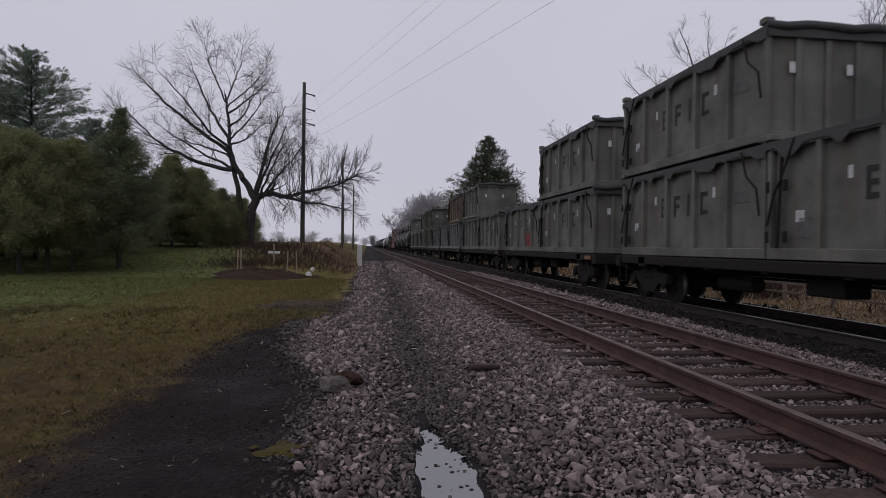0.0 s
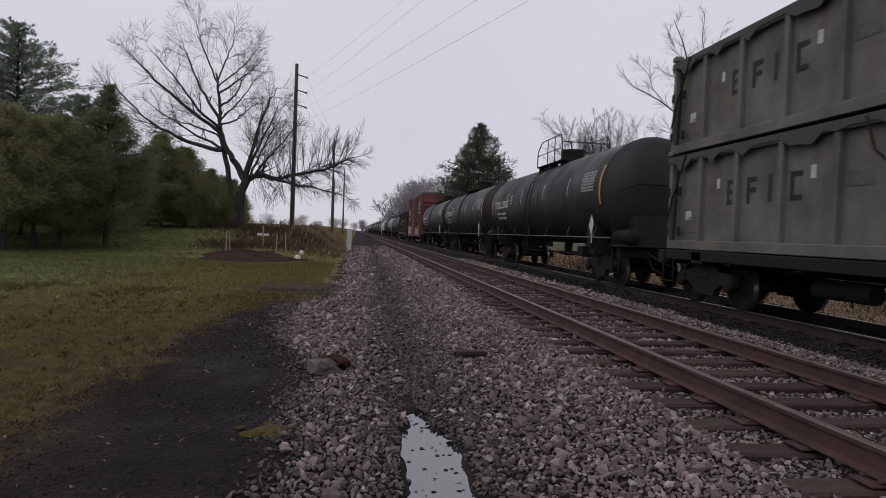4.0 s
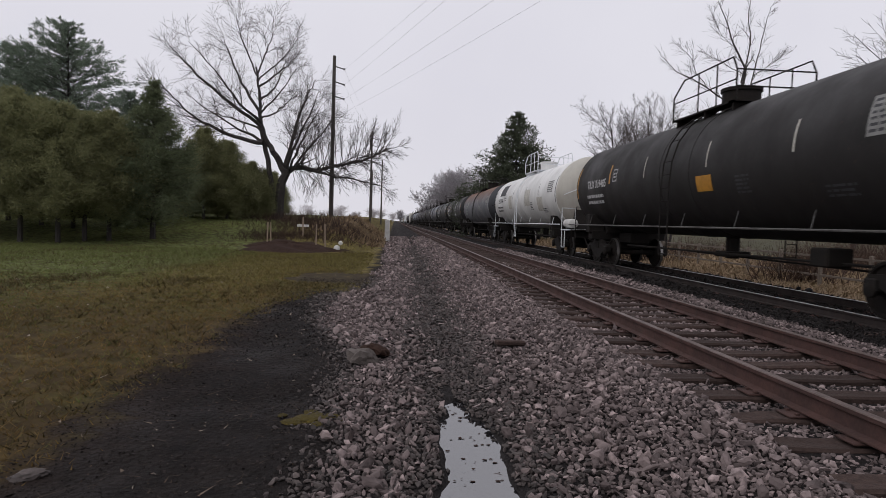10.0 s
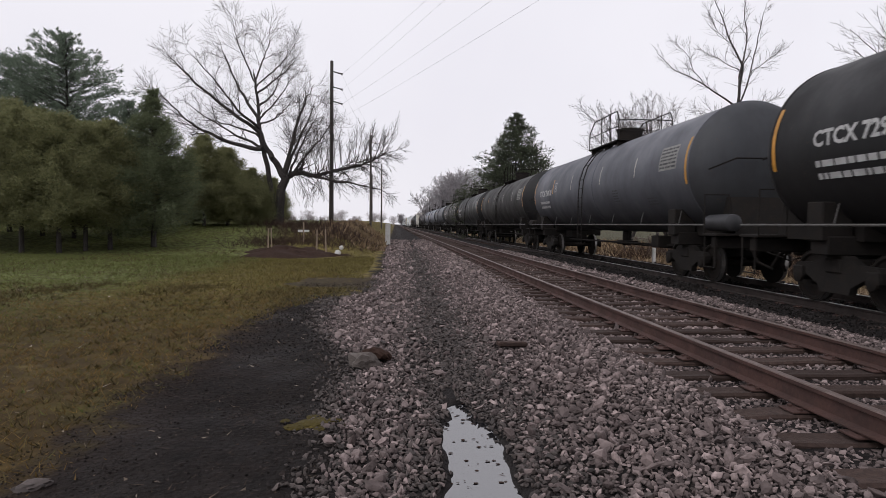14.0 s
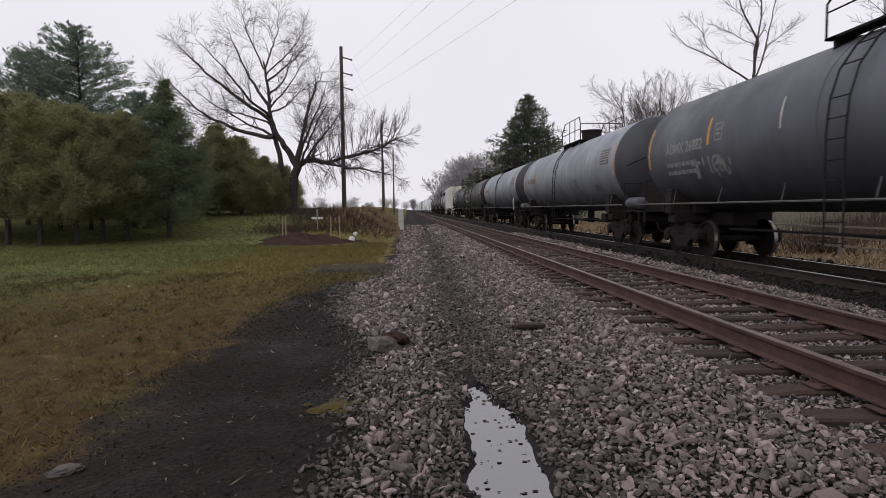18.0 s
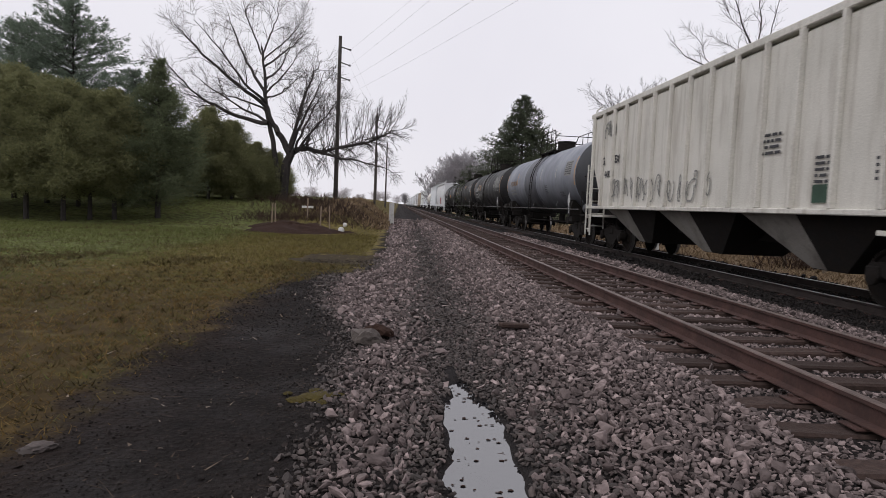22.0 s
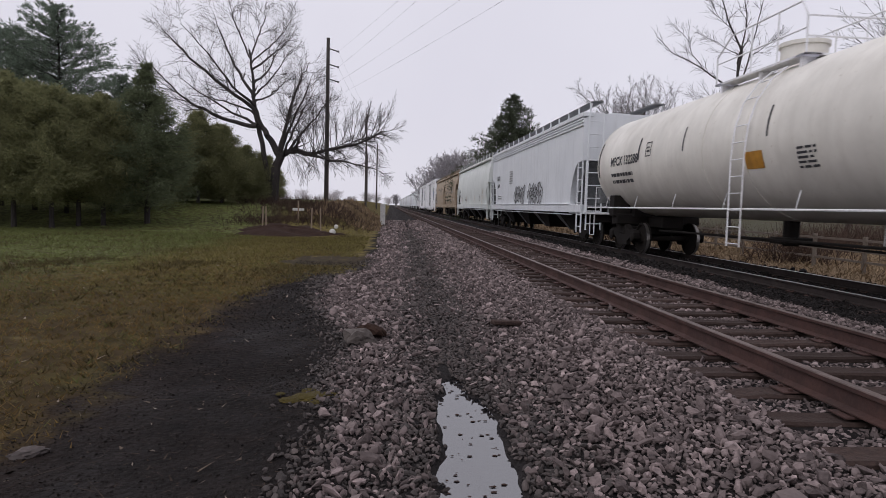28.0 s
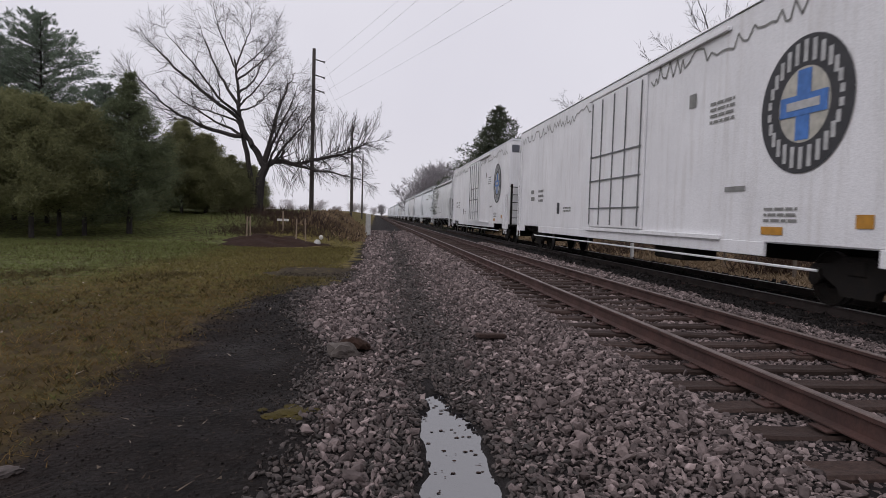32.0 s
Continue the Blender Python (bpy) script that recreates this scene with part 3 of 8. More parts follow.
def stroke(geo, pts, width, y, z, side_x=0.0, radius=0.0, cz=0.0):
    """A painted band of even width led through (u, w) points."""
    for k, ((u0, w0), (u1, w1)) in enumerate(zip(pts, pts[1:])):
        d = Vector((u1 - u0, w1 - w0)).normalized()
        p, e = Vector((-d.y, d.x)) * width / 2, d * width * 0.22
        q = [(u0 - p.x - e.x, w0 - p.y - e.y), (u1 - p.x + e.x, w1 - p.y + e.y), (u1 + p.x + e.x, w1 + p.y + e.y), (u0 + p.x - e.x, w0 + p.y - e.y)]
        geo.add(on_side(geo, q, y, z, side_x, radius, cz, 0.006 + 0.001 * (k % 3)), [(0, 1, 2, 3)])


def wedges(geo, w, h, y, z, count, side_x=0.0, radius=0.0, cz=0.0, seed=1):
    """Spray-painted slivers and hooks, each a bent tapering band."""
    rnd = random.Random(seed)
    for k in range(count):
        u, v, a = rnd.uniform(-w / 2, w / 2), rnd.uniform(-h * 0.35, h * 0.35), rnd.uniform(0.2, 2.6)
        ln, wd, bend = rnd.uniform(0.35, 0.75) * h, rnd.uniform(0.05, 0.16) * h, rnd.uniform(-1.6, 1.6)
        lo, hi = [], []
        for i in range(6):
            t = i / 5
            cu, cv = u + ln * (t - 0.5) * math.cos(a + bend * t), v + ln * (t - 0.5) * math.sin(a + bend * t)
            q = wd * (1 - t) * 0.5 + 0.012
            nx_, ny_ = -math.sin(a + bend * t) * q, math.cos(a + bend * t) * q
            lo.append((cu - nx_, max(-h / 2, min(h / 2, cv - ny_))))
            hi.append((cu + nx_, max(-h / 2, min(h / 2, cv + ny_))))
        geo.add(on_side(geo, lo + hi, y, z, side_x, radius, cz, 0.006 + 0.0005 * (k % 11)), [(i, i + 1, 7 + i, 6 + i) for i in range(5)])


# ---- ground ----
TRACK_1, TRACK_2 = 3.80, 8.45


def smooth(a, b, v):
    t = np.clip((v - a) / (b - a), 0, 1)
    return t * t * (3 - 2 * t)


def waves(x, y, seed, scale):
    r = np.random.RandomState(seed)
    s = np.zeros_like(x)
    for k in range(9):
        a, f, p = r.uniform(0, 6.28), r.uniform(0.6, 2.2) / scale, r.uniform(0, 6.28)
        s += np.sin(f * (x * np.cos(a) + y * np.sin(a)) + p)
    return s / 9


def puddle_depth(x, y):
    mid = 0.462 + 0.03 * np.sin(y * 2.1)
    half = 0.184 * smooth(5.1, 3.5, y) + 0.014 * np.sin(y * 7.0) + 0.016 * np.sin(y * 17 + 1)
    return smooth(1.35, 0.5, np.abs(x - mid) / np.maximum(half, 0.02)) * (y < 4.95) * (y > 1.2)


def height(x, y):
    z = 0.015 * waves(x, y, 3, 0.35) + 0.02 * waves(x, y, 4, 1.6)
    z = z - 0.075 * puddle_depth(x, y)
    z = z - 0.03 * smooth(-0.3, -0.9, x) * smooth(-2.6, -1.8, x) * smooth(14, 9, y)
    z = z + 0.05 * smooth(-2.0, -4.5, x)
    z = z + (1.15 * smooth(24, 35, y) + 0.5 * smooth(35, 90, y)) * smooth(-0.9, -3.2, x)
    z = z - 0.075 * smooth(2.30, 2.5, x) * smooth(5.35, 5.1, x)
    z = z - 0.20 * smooth(5.4, 6.6, x) - 0.22 * smooth(10.3, 12.0, x) + 1.6 * smooth(25, 80, x) * smooth(10, 60, y)
    return z


def ground_axis(lo, hi, near_lo, near_hi, fine, grow):
    a = list(np.arange(near_lo, near_hi, fine))
    s, p = fine, near_hi
    while p < hi:
        a.append(p)
        s *= grow
        p += s
    a.append(hi)
    s, p, b = fine, near_lo, []
    while p > lo:
        s *= grow
        p -= s
        b.append(max(p, lo))
    return np.array(b[::-1] + a)


def ground_material():
    m, n, l, b = nodes_of("ground_cover")
    co = n.new("ShaderNodeTexCoord").outputs["Object"]
    sep = n.new("ShaderNodeSeparateXYZ")
    l.new(co, sep.inputs[0])

    def rng(v, a, c):
        k = n.new("ShaderNodeMapRange")
        k.interpolation_type = "SMOOTHSTEP"
        k.inputs["From Min"].default_value, k.inputs["From Max"].default_value = a, c
        l.new(v, k.inputs["Value"])
        return k.outputs["Result"]

    def op(kind, a, c):
        k = n.new("ShaderNodeMath")
        k.operation = kind
        for i, v in enumerate((a, c)):
            if hasattr(v, "links"):
                l.new(v, k.inputs[i])
            else:
                k.inputs[i].default_value = v
        return k.outputs[0]

    ragged = noise_of(n, l, co, 1.3, 7, 0.65, 0.25, 0.75)
    xr = op("ADD", sep.outputs["X"], op("MULTIPLY", op("SUBTRACT", ragged, 0.5), 0.9))
    fine = noise_of(n, l, co, 28, 5, 0.65, 0.3, 0.7)
    mid = noise_of(n, l, co, 4.0, 6, 0.6, 0.3, 0.7)
    grit = n.new("ShaderNodeTexVoronoi")
    grit.inputs["Scale"].default_value = 22
    l.new(co, grit.inputs["Vector"])
    # crushed stone, its colour sunk to put shade into the gaps between loose stones
    stone = mix_rgb(n, l, grit.outputs["Color"], (0.010, 0.008, 0.008), (0.040, 0.033, 0.031))
    stone = mix_rgb(n, l, rng(grit.outputs["Distance"], 0.25, 0.75), stone, (0.016, 0.014, 0.014))
    edge = op("ADD", op("MULTIPLY", op("MULTIPLY", rng(sep.outputs["Y"], 5.4, 9.6), rng(sep.outputs["Y"], 12.4, 10.6)), -0.72), -0.36)
    xe = op("SUBTRACT", xr, edge)
    trodden = op("MULTIPLY", rng(op("ABSOLUTE", op("SUBTRACT", xr, 0.55), 0), 0.6, 0.1), 0.75)
    stone = mix_rgb(n, l, trodden, stone, (0.030, 0.027, 0.027))
    # black cinder mud
    mud = mix_rgb(n, l, mid, (0.0098, 0.0081, 0.0078), (0.0225, 0.018, 0.0165))
    mud = mix_rgb(n, l, rng(fine, 0.72, 1.0), mud, (0.050, 0.042, 0.038))
    silt = noise_of(n, l, co, 1.5, 6, 0.62, 0.48, 0.66)
    mud = mix_rgb(n, l, op("MULTIPLY", silt, 0.7), mud, (0.025, 0.0225, 0.0225))
    mud = mix_rgb(n, l, op("MULTIPLY", rng(op("ADD", sep.outputs["X"], op("MULTIPLY", ragged, 0.7)), -0.95, -1.6), 0.7), mud, (0.024, 0.015, 0.0115))
    # winter grass
    far = rng(op("ADD", sep.outputs["Y"], op("MULTIPLY", ragged, 4.0)), 9.0, 16.0)
    grass = mix_rgb(n, l, mid, (0.098, 0.066, 0.025), (0.042, 0.029, 0.014))
    green = mix_rgb(n, l, mid, (0.165, 0.135, 0.040), (0.180, 0.138, 0.050))
    green2 = mix_rgb(n, l, mid, (0.110, 0.140, 0.045), (0.150, 0.165, 0.060))
    green = mix_rgb(n, l, rng(op("ADD", sep.outputs["X"], op("MULTIPLY", ragged, 1.5)), -3.6, -5.2), green, green2)
    grass = mix_rgb(n, l, far, grass, green)
    tussock = noise_of(n, l, co, 5.5, 6, 0.66, 0.44, 0.58, (1.0, 0.7, 1.0))
    grass = mix_rgb(n, l, op("MULTIPLY", tussock, 0.75), grass, (0.036, 0.024, 0.012))
    moss = noise_of(n, l, co, 0.9, 5, 0.6, 0.50, 0.64, (1.0, 0.8, 1.0))
    grass = mix_rgb(n, l, op("MULTIPLY", moss, 0.35), grass, (0.100, 0.105, 0.026))
    bleached = noise_of(n, l, co, 1.7, 6, 0.66, 0.60, 0.70, (0.7, 1.4, 1.0))
    grass = mix_rgb(n, l, op("MULTIPLY", bleached, 0.45), grass, (0.21, 0.175, 0.085))
    grass = mix_rgb(n, l, op("MULTIPLY", rng(fine, 0.3, 1.0), 0.4), grass, (0.040, 0.032, 0.014))
    # dry field beyond the tracks
    straw = mix_rgb(n, l, mid, (0.25, 0.175, 0.105), (0.17, 0.125, 0.075))
    straw = mix_rgb(n, l, rng(ragged, 0.55, 0.9), straw, (0.30, 0.235, 0.155))
    c = mix_rgb(n, l, rng(xe, -0.14, 0.06), mud, stone)
    mudend = op("ADD", sep.outputs["Y"], op("MULTIPLY", op("SUBTRACT", ragged, 0.5), 3.0))
    grassy = op("MAXIMUM", rng(xr, -1.72, -2.15), op("MULTIPLY", rng(mudend, 10.6, 12.6), rng(xr, -0.35, -0.7)))
    bare = op("ADD", op("POWER", op("MULTIPLY", op("ADD", xr, 1.35), 0.95), 2), op("POWER", op("MULTIPLY", op("SUBTRACT", mudend, 14.0), 0.55), 2))
    c = mix_rgb(n, l, grassy, c, grass)
    c = mix_rgb(n, l, op("MULTIPLY", rng(bare, 1.15, 0.75), 0.85), c, mix_rgb(n, l, mid, (0.026, 0.019, 0.015), (0.045, 0.034, 0.024)))
    straw = mix_rgb(n, l, rng(op("ADD", sep.outputs["X"], op("MULTIPLY", ragged, 5.0)), 18.0, 26.0), straw, mix_rgb(n, l, mid, (0.085, 0.085, 0.050), (0.060, 0.052, 0.036)))
    c = mix_rgb(n, l, rng(xr, 11.2, 12.4), c, straw)
    # darker strip along the main track
    dark_bed = op("MULTIPLY", rng(xr, 6.1, 6.7), rng(xr, 12.4, 11.2))
    c = mix_rgb(n, l, op("MULTIPLY", dark_bed, 0.85), c, (0.013, 0.0115, 0.0115))
    l.new(c, b.inputs["Base Color"])
    sheen = noise_of(n, l, co, 0.9, 4, 0.5, 0.45, 0.65)
    wet = op("MULTIPLY", op("MULTIPLY", rng(xr, -0.2, -0.6), rng(xr, -2.3, -1.6)), op("MULTIPLY", sheen, rng(sep.outputs["Y"], 13.0, 11.0)))
    k = n.new("ShaderNodeMapRange")
    k.inputs["To Min"].default_value, k.inputs["To Max"].default_value = 0.95, 0.62
    l.new(wet, k.inputs["Value"])
    l.new(k.outputs["Result"], b.inputs["Roughness"])
    b.inputs["Specular IOR Level"].default_value = 0.11
    h = op("ADD", op("MULTIPLY", fine, op("SUBTRACT", 0.5, op("MULTIPLY", grassy, 0.4))), op("MULTIPLY", op("MULTIPLY", grit.outputs["Distance"], op("SUBTRACT", 1.0, grassy)), -0.8))
    bump_of(n, l, b, h, 0.9, 0.035)
    return m


gx = ground_axis(-600, 700, -6.0, 7.0, 0.11, 1.13)
gy = ground_axis(-60, 3000, 1.5, 16.0, 0.11, 1.10)
GX, GY = np.meshgrid(gx, gy)
GZ = height(GX, GY)
nx, ny = len(gx), len(gy)
idx = np.arange(nx * ny).reshape(ny, nx)
quads = np.stack([idx[:-1, :-1], idx[:-1, 1:], idx[1:, 1:], idx[1:, :-1]], -1).reshape(-1, 4)
ground = part("ground", mesh_of_arrays("ground", np.stack([GX, GY, GZ], -1).reshape(-1, 3), quads, ground_material(), True), None)
tagged(ground, "trackside ground of crushed stone, black cinder mud and winter grass", "ground", kind="structure")


def ground_z(x, y):
    return float(height(np.array([float(x)]), np.array([float(y)]))[0])


wm, wnod, wlin, wb = nodes_of("puddle_water")
wb.inputs["Base Color"].default_value = (0.012, 0.012, 0.014, 1)
wb.inputs["Roughness"].default_value, wb.inputs["IOR"].default_value = 0.03, 3.1
bump_of(wnod, wlin, wb, noise_of(wnod, wlin, wnod.new("ShaderNodeTexCoord").outputs["Object"], 14, 2), 0.04, 0.01)
pw = Geo()
ring = []
for k in range(40):
    y = 1.2 + 3.75 * k / 39
    ring.append((0.44 - 0.36, y))
pw.add([(x, y, -0.036) for x, y in ring] + [(0.44 + 0.38, y, -0.036) for x, y in ring], [(i, 40 + i, 41 + i, i + 1) for i in range(39)])
tagged(part("puddle", pw, wm), "still rain puddle among the stones reflecting the grey sky", "puddle", kind="structure")


# ---- tracks ----
def rail_outline(x, top):
    h = [(0.070, -0.168), (0.070, -0.158), (0.012, -0.140), (0.009, -0.045), (0.034, -0.034), (0.034, -0.008)]
    return [(x + a, top + b) for a, b in h] + [(x - a, top + b) for a, b in h[::-1]]


def track(cx, top, name, head_mat, label, far_y):
    base = thing(name, label, "railway track", kind="structure")
    for s in (-1, 1):
        x = cx + s * 0.7525
        g = Geo()
        r = part("rail", g.prism_y(rail_outline(x, top), -40, far_y), M["rail" if head_mat is M["railhead"] else "darkrail"], base)
        h = Geo().prism_y([(x - 0.034, top - 0.009), (x + 0.034, top - 0.009), (x + 0.034, top - 0.006), (x + 0.027, top), (x - 0.027, top), (x - 0.034, top - 0.006)], -40, far_y)
        part("rail_head", h, head_mat, r)
    return base


track_1 = track(TRACK_1, 0.17, "near_track", M["railhead"], "idle railway track with rust-brown rails on weathered timber ties", 1500)
track_2 = track(TRACK_2, 0.0, "far_track", M["shine"], "main railway track with polished rail heads under the train", 1500)


def tie_mesh(seed, length=2.74):
    rnd = random.Random(seed)
    g = Geo()
    n = 9
    vs, fs = [], []
    for i in range(n):
        x = -length / 2 + length * i / (n - 1)
        e = 0.5 if i in (0, n - 1) else 1
        hw = 0.112 + rnd.uniform(-0.008, 0.006)
        t = rnd.uniform(-0.014, 0.004) * (1.6 if e < 1 else 1)
        o = rnd.uniform(-0.008, 0.008)
        vs += [(x, -hw + o, -0.15), (x, -hw + o, t - 0.018), (x, -hw + o + 0.018, t), (x, o + rnd.uniform(-0.02, 0.02), t - rnd.uniform(0, 0.014)), (x, hw + o - 0.018, t), (x, hw + o, t - 0.018), (x, hw + o, -0.15)]
    for i in range(n - 1):
        for k in range(6):
            fs.append((i * 7 + k, i * 7 + k + 1, (i + 1) * 7 + k + 1, (i + 1) * 7 + k))
    fs += [tuple(range(7)), tuple(range((n - 1) * 7, n * 7))[::-1]]
    return mesh_from("tie", g.add(vs, fs), M["tie"])


TIES = [tie_mesh(s) for s in range(6)]
plate_geo = Geo().box(-0.16, 0.16, -0.092, 0.092, 0.0, 0.016, 0.004)
for px, py in ((-0.09, -0.06), (-0.09, 0.06), (0.09, -0.06), (0.09, 0.06)):
    plate_geo.box(px - 0.014, px + 0.014, py - 0.014, py + 0.014, 0.014, 0.034, 0.003)
PLATE = mesh_from("tie_plate", plate_geo, M["rail"])
TIE_STEP = 0.572


def lay_ties(base, cx, top, first, count, every_plate):
    rnd = random.Random(int(cx * 10))
    for k in range(count):
        y = first + TIE_STEP * k
        tie = part("tie", TIES[rnd.randrange(6)], None, base)
        tie.matrix_basis = pose(cx + rnd.uniform(-0.04, 0.04), y, top - 0.185 + rnd.uniform(-0.01, 0.004), 0, rnd.uniform(-0.4, 0.4), rnd.uniform(-1.6, 1.6))
        if k < every_plate:
            for s in (-1, 1):
                p = part("tie_plate", PLATE, None, tie)
                p.matrix_basis = Matrix.Translation((s * 0.7525, 0, 0.001))
    rest = Geo()
    for k in range(count, count + 500):
        y = first + TIE_STEP * k
        rest.box(cx - 1.37, cx + 1.37, y - 0.11, y + 0.11, top - 0.3, top - 0.185)
    tagged(part("far_ties", rest, M["tie"], base), kind="stuff")


lay_ties(track_1, TRACK_1, 0.17, 3.745 - 18 * TIE_STEP, 142, 72)
lay_ties(track_2, TRACK_2, 0.0, -6.5, 104, 54)


# ---- loose stone, grass and litter ----
ICO = bmesh.new()
bmesh.ops.create_icosphere(ICO, subdivisions=1, radius=1.0)
ICO_V = np.array([tuple(v.co) for v in ICO.verts])
ICO_F = np.array([[v.index for v in f.verts] for f in ICO.faces])
ICO.free()


def stones(step, x0, x1, y0, y1, seed, keep=None, lift=0.0, size=0.55, rise=0.34):
    """Broken stones strewn about one step apart, each a many-sided lump lying more or less flat."""
    r = np.random.RandomState(seed)
    x, y = np.meshgrid(np.arange(x0, x1, step), np.arange(y0, y1, step))
    x = (x + (np.arange(x.shape[0]) % 2)[:, None] * step * 0.5).ravel()
    y = y.ravel()
    x = x + r.uniform(-0.42, 0.42, len(x)) * step
    y = y + r.uniform(-0.42, 0.42, len(x)) * step
    if keep is not None:
        ok = keep(x, y, r)
        x, y = x[ok], y[ok]
    n = len(x)
    s = step * size * r.lognormal(0, 0.22, n)
    v = ICO_V[None] * r.uniform(0.50, 1.26, (n, len(ICO_V), 1))
    v = v * (np.stack([r.uniform(1.0, 1.5, n), r.uniform(0.6, 1.0, n), r.uniform(0.36, 0.7, n)], -1) * s[:, None])[:, None, :]
    q = r.normal(size=(n, 4))
    q[:, 1:3] *= 0.38
    q /= np.linalg.norm(q, axis=1)[:, None]
    w, a, b, c = q.T
    rot = np.stack([1 - 2 * (b * b + c * c), 2 * (a * b - c * w), 2 * (a * c + b * w), 2 * (a * b + c * w), 1 - 2 * (a * a + c * c), 2 * (b * c - a * w), 2 * (a * c - b * w), 2 * (b * c + a * w), 1 - 2 * (a * a + b * b)], -1).reshape(n, 3, 3)
    v = np.einsum("nij,nkj->nki", rot, v)
    z = height(x, y) + lift + s * (0.12 + r.uniform(0, 1, n) * rise * 2)
    v += np.stack([x, y, z], -1)[:, None, :]
    return v.reshape(-1, 3), (ICO_F[None] + (np.arange(n) * len(ICO_V))[:, None, None]).reshape(-1, 3)


def heap(name, pieces, material, label, category):
    vs, fs, o = [], [], 0
    for v, f in pieces:
        vs.append(v)
        fs.append(f + o)
        o += len(v)
    ob = part(name, mesh_of_arrays(name, np.concatenate(vs), np.concatenate(fs), material), None)
    return tagged(ob, label, category, kind="stuff")


def gravel_edge(y):
    return -0.36 - 0.72 * smooth(5.4, 9.6, y) * smooth(12.4, 10.6, y)


def worn_strip(x, y, r):
    dry = (puddle_depth(x, y) < 0.2) | (r.uniform(0, 1, len(x)) < 0.05)
    return (r.uniform(0, 1, len(x)) < np.exp(-((x - 0.47 - 0.015 * y) / 0.50) ** 2) * 1.35) & dry


def mud_edge(x, y, r):
    e = gravel_edge(y)
    return r.uniform(0, 1, len(x)) < np.exp(-((x - e + 0.02) / 0.16) ** 2) * (0.6 + 0.9 * waves(x, y, 18, 0.5))


def shoulder(x, y, r):
    worn = np.exp(-((x - 0.47 - 0.015 * y) / 0.44) ** 2) * 0.95
    e = gravel_edge(y)
    edge = smooth(e - 0.10, e + 0.14, x + 0.28 * waves(x, y, 8, 0.5))
    return (r.uniform(0, 1, len(x)) < (edge - worn)) & ((puddle_depth(x, y) < 0.15) | (r.uniform(0, 1, len(x)) < 0.03))


def crib(x, y, r):
    gap = np.abs(((y - 3.745) / TIE_STEP + 0.5) % 1 - 0.5) * TIE_STEP
    return (gap > 0.135) | (r.uniform(0, 1, len(x)) < 0.03)


heap("ballast", [
    stones(0.075, -0.8, 2.5, -5.0, 2.0, 21, shoulder),
    stones(0.075, 2.35, 5.3, -5.0, 2.0, 22, crib, -0.012),
    stones(0.034, -0.9, 2.5, 2.0, 5.5, 1, shoulder),
    stones(0.037, -1.5, 2.6, 5.5, 9.5, 2, shoulder),
    stones(0.050, -1.6, 2.7, 9.5, 15.0, 3, shoulder),
    stones(0.085, -0.9, 2.7, 15.0, 28.0, 13, shoulder),
    stones(0.13, -0.9, 2.7, 28.0, 50.0, 20, shoulder),
    stones(0.13, -0.6, 2.4, 2.2, 12.0, 15, shoulder, 0.012, 0.26),
    stones(0.040, 2.35, 5.3, 2.0, 8.0, 4, crib, -0.012),
    stones(0.060, 2.3, 5.3, 8.0, 22.0, 5, crib, -0.012),
    stones(0.045, 5.2, 6.6, 4.0, 12.0, 6),
    stones(0.080, 5.2, 6.6, 12.0, 32.0, 7),
], M["stone"], "crushed grey ballast stone heaped along the railway track", "ballast")
heap("sooty_ballast", [
    stones(0.060, 6.45, 10.4, 5.0, 14.0, 9),
    stones(0.10, 6.45, 10.4, 14.0, 34.0, 19),
], varied("black_stone", (0.008, 0.007, 0.007), (0.030, 0.025, 0.024), 0.8, 18, 0.5, spec=0.2), "black ballast stone under the main track", "ballast")
heap("trodden_stone", [
    stones(0.030, -0.6, 1.6, 2.1, 6.5, 14, worn_strip),
    stones(0.042, -0.6, 1.8, 6.5, 16.0, 16, worn_strip),
    stones(0.075, -0.6, 2.2, 16.0, 32.0, 28, worn_strip),
    stones(0.030, -1.2, 0.1, 2.2, 7.0, 17, mud_edge),
    stones(0.044, -2.0, 0.1, 7.0, 14.0, 18, mud_edge),
], M["dark_stone"], "small dark wet trodden stone along a worn path", "ballast")


def sparse(x, y, r):
    return r.uniform(0, 1, len(x)) < 0.42 + 0.6 * waves(x, y, 31, 0.4)


heap("cinders", [
    stones(0.024, -2.1, -0.3, 2.3, 6.5, 11, sparse, -0.004, 0.30),
    stones(0.040, -1.95, -0.4, 6.5, 14.0, 12, sparse, -0.005, 0.30),
], varied("dark_cinder_grit", (0.009, 0.0075, 0.007), (0.062, 0.051, 0.047), 0.9, skew=3.0, spec=0.15), "dark cinder grit scattered over the mud", "grit")


def blades(count, x0, x1, y0, y1, tall, seed, keep=None, bias=1.0, wide=0.0038, lean=0.8):
    r = np.random.RandomState(seed)
    x = r.uniform(x0, x1, count)
    y = y0 + (y1 - y0) * r.uniform(0, 1, count) ** bias
    if keep is not None:
        ok = keep(x, y, r)
        x, y = x[ok], y[ok]
    n = len(x)
    z = height(x, y)
    h = tall * r.lognormal(0, 0.4, n)
    a = r.uniform(0, 6.283, n)
    d = r.normal(0, lean, (n, 2)) * h[:, None]
    w = wide * r.uniform(0.6, 1.5, n) * (1 + y / 10)
    p = np.stack([x, y, z - 0.004], -1)
    side = np.stack([np.cos(a) * w, np.sin(a) * w, np.zeros(n)], -1)
    tip = p + np.stack([d[:, 0], d[:, 1], h], -1)
    v = np.stack([p - side, p + side, tip], 1)
    return v.reshape(-1, 3), np.arange(3 * n).reshape(n, 3)


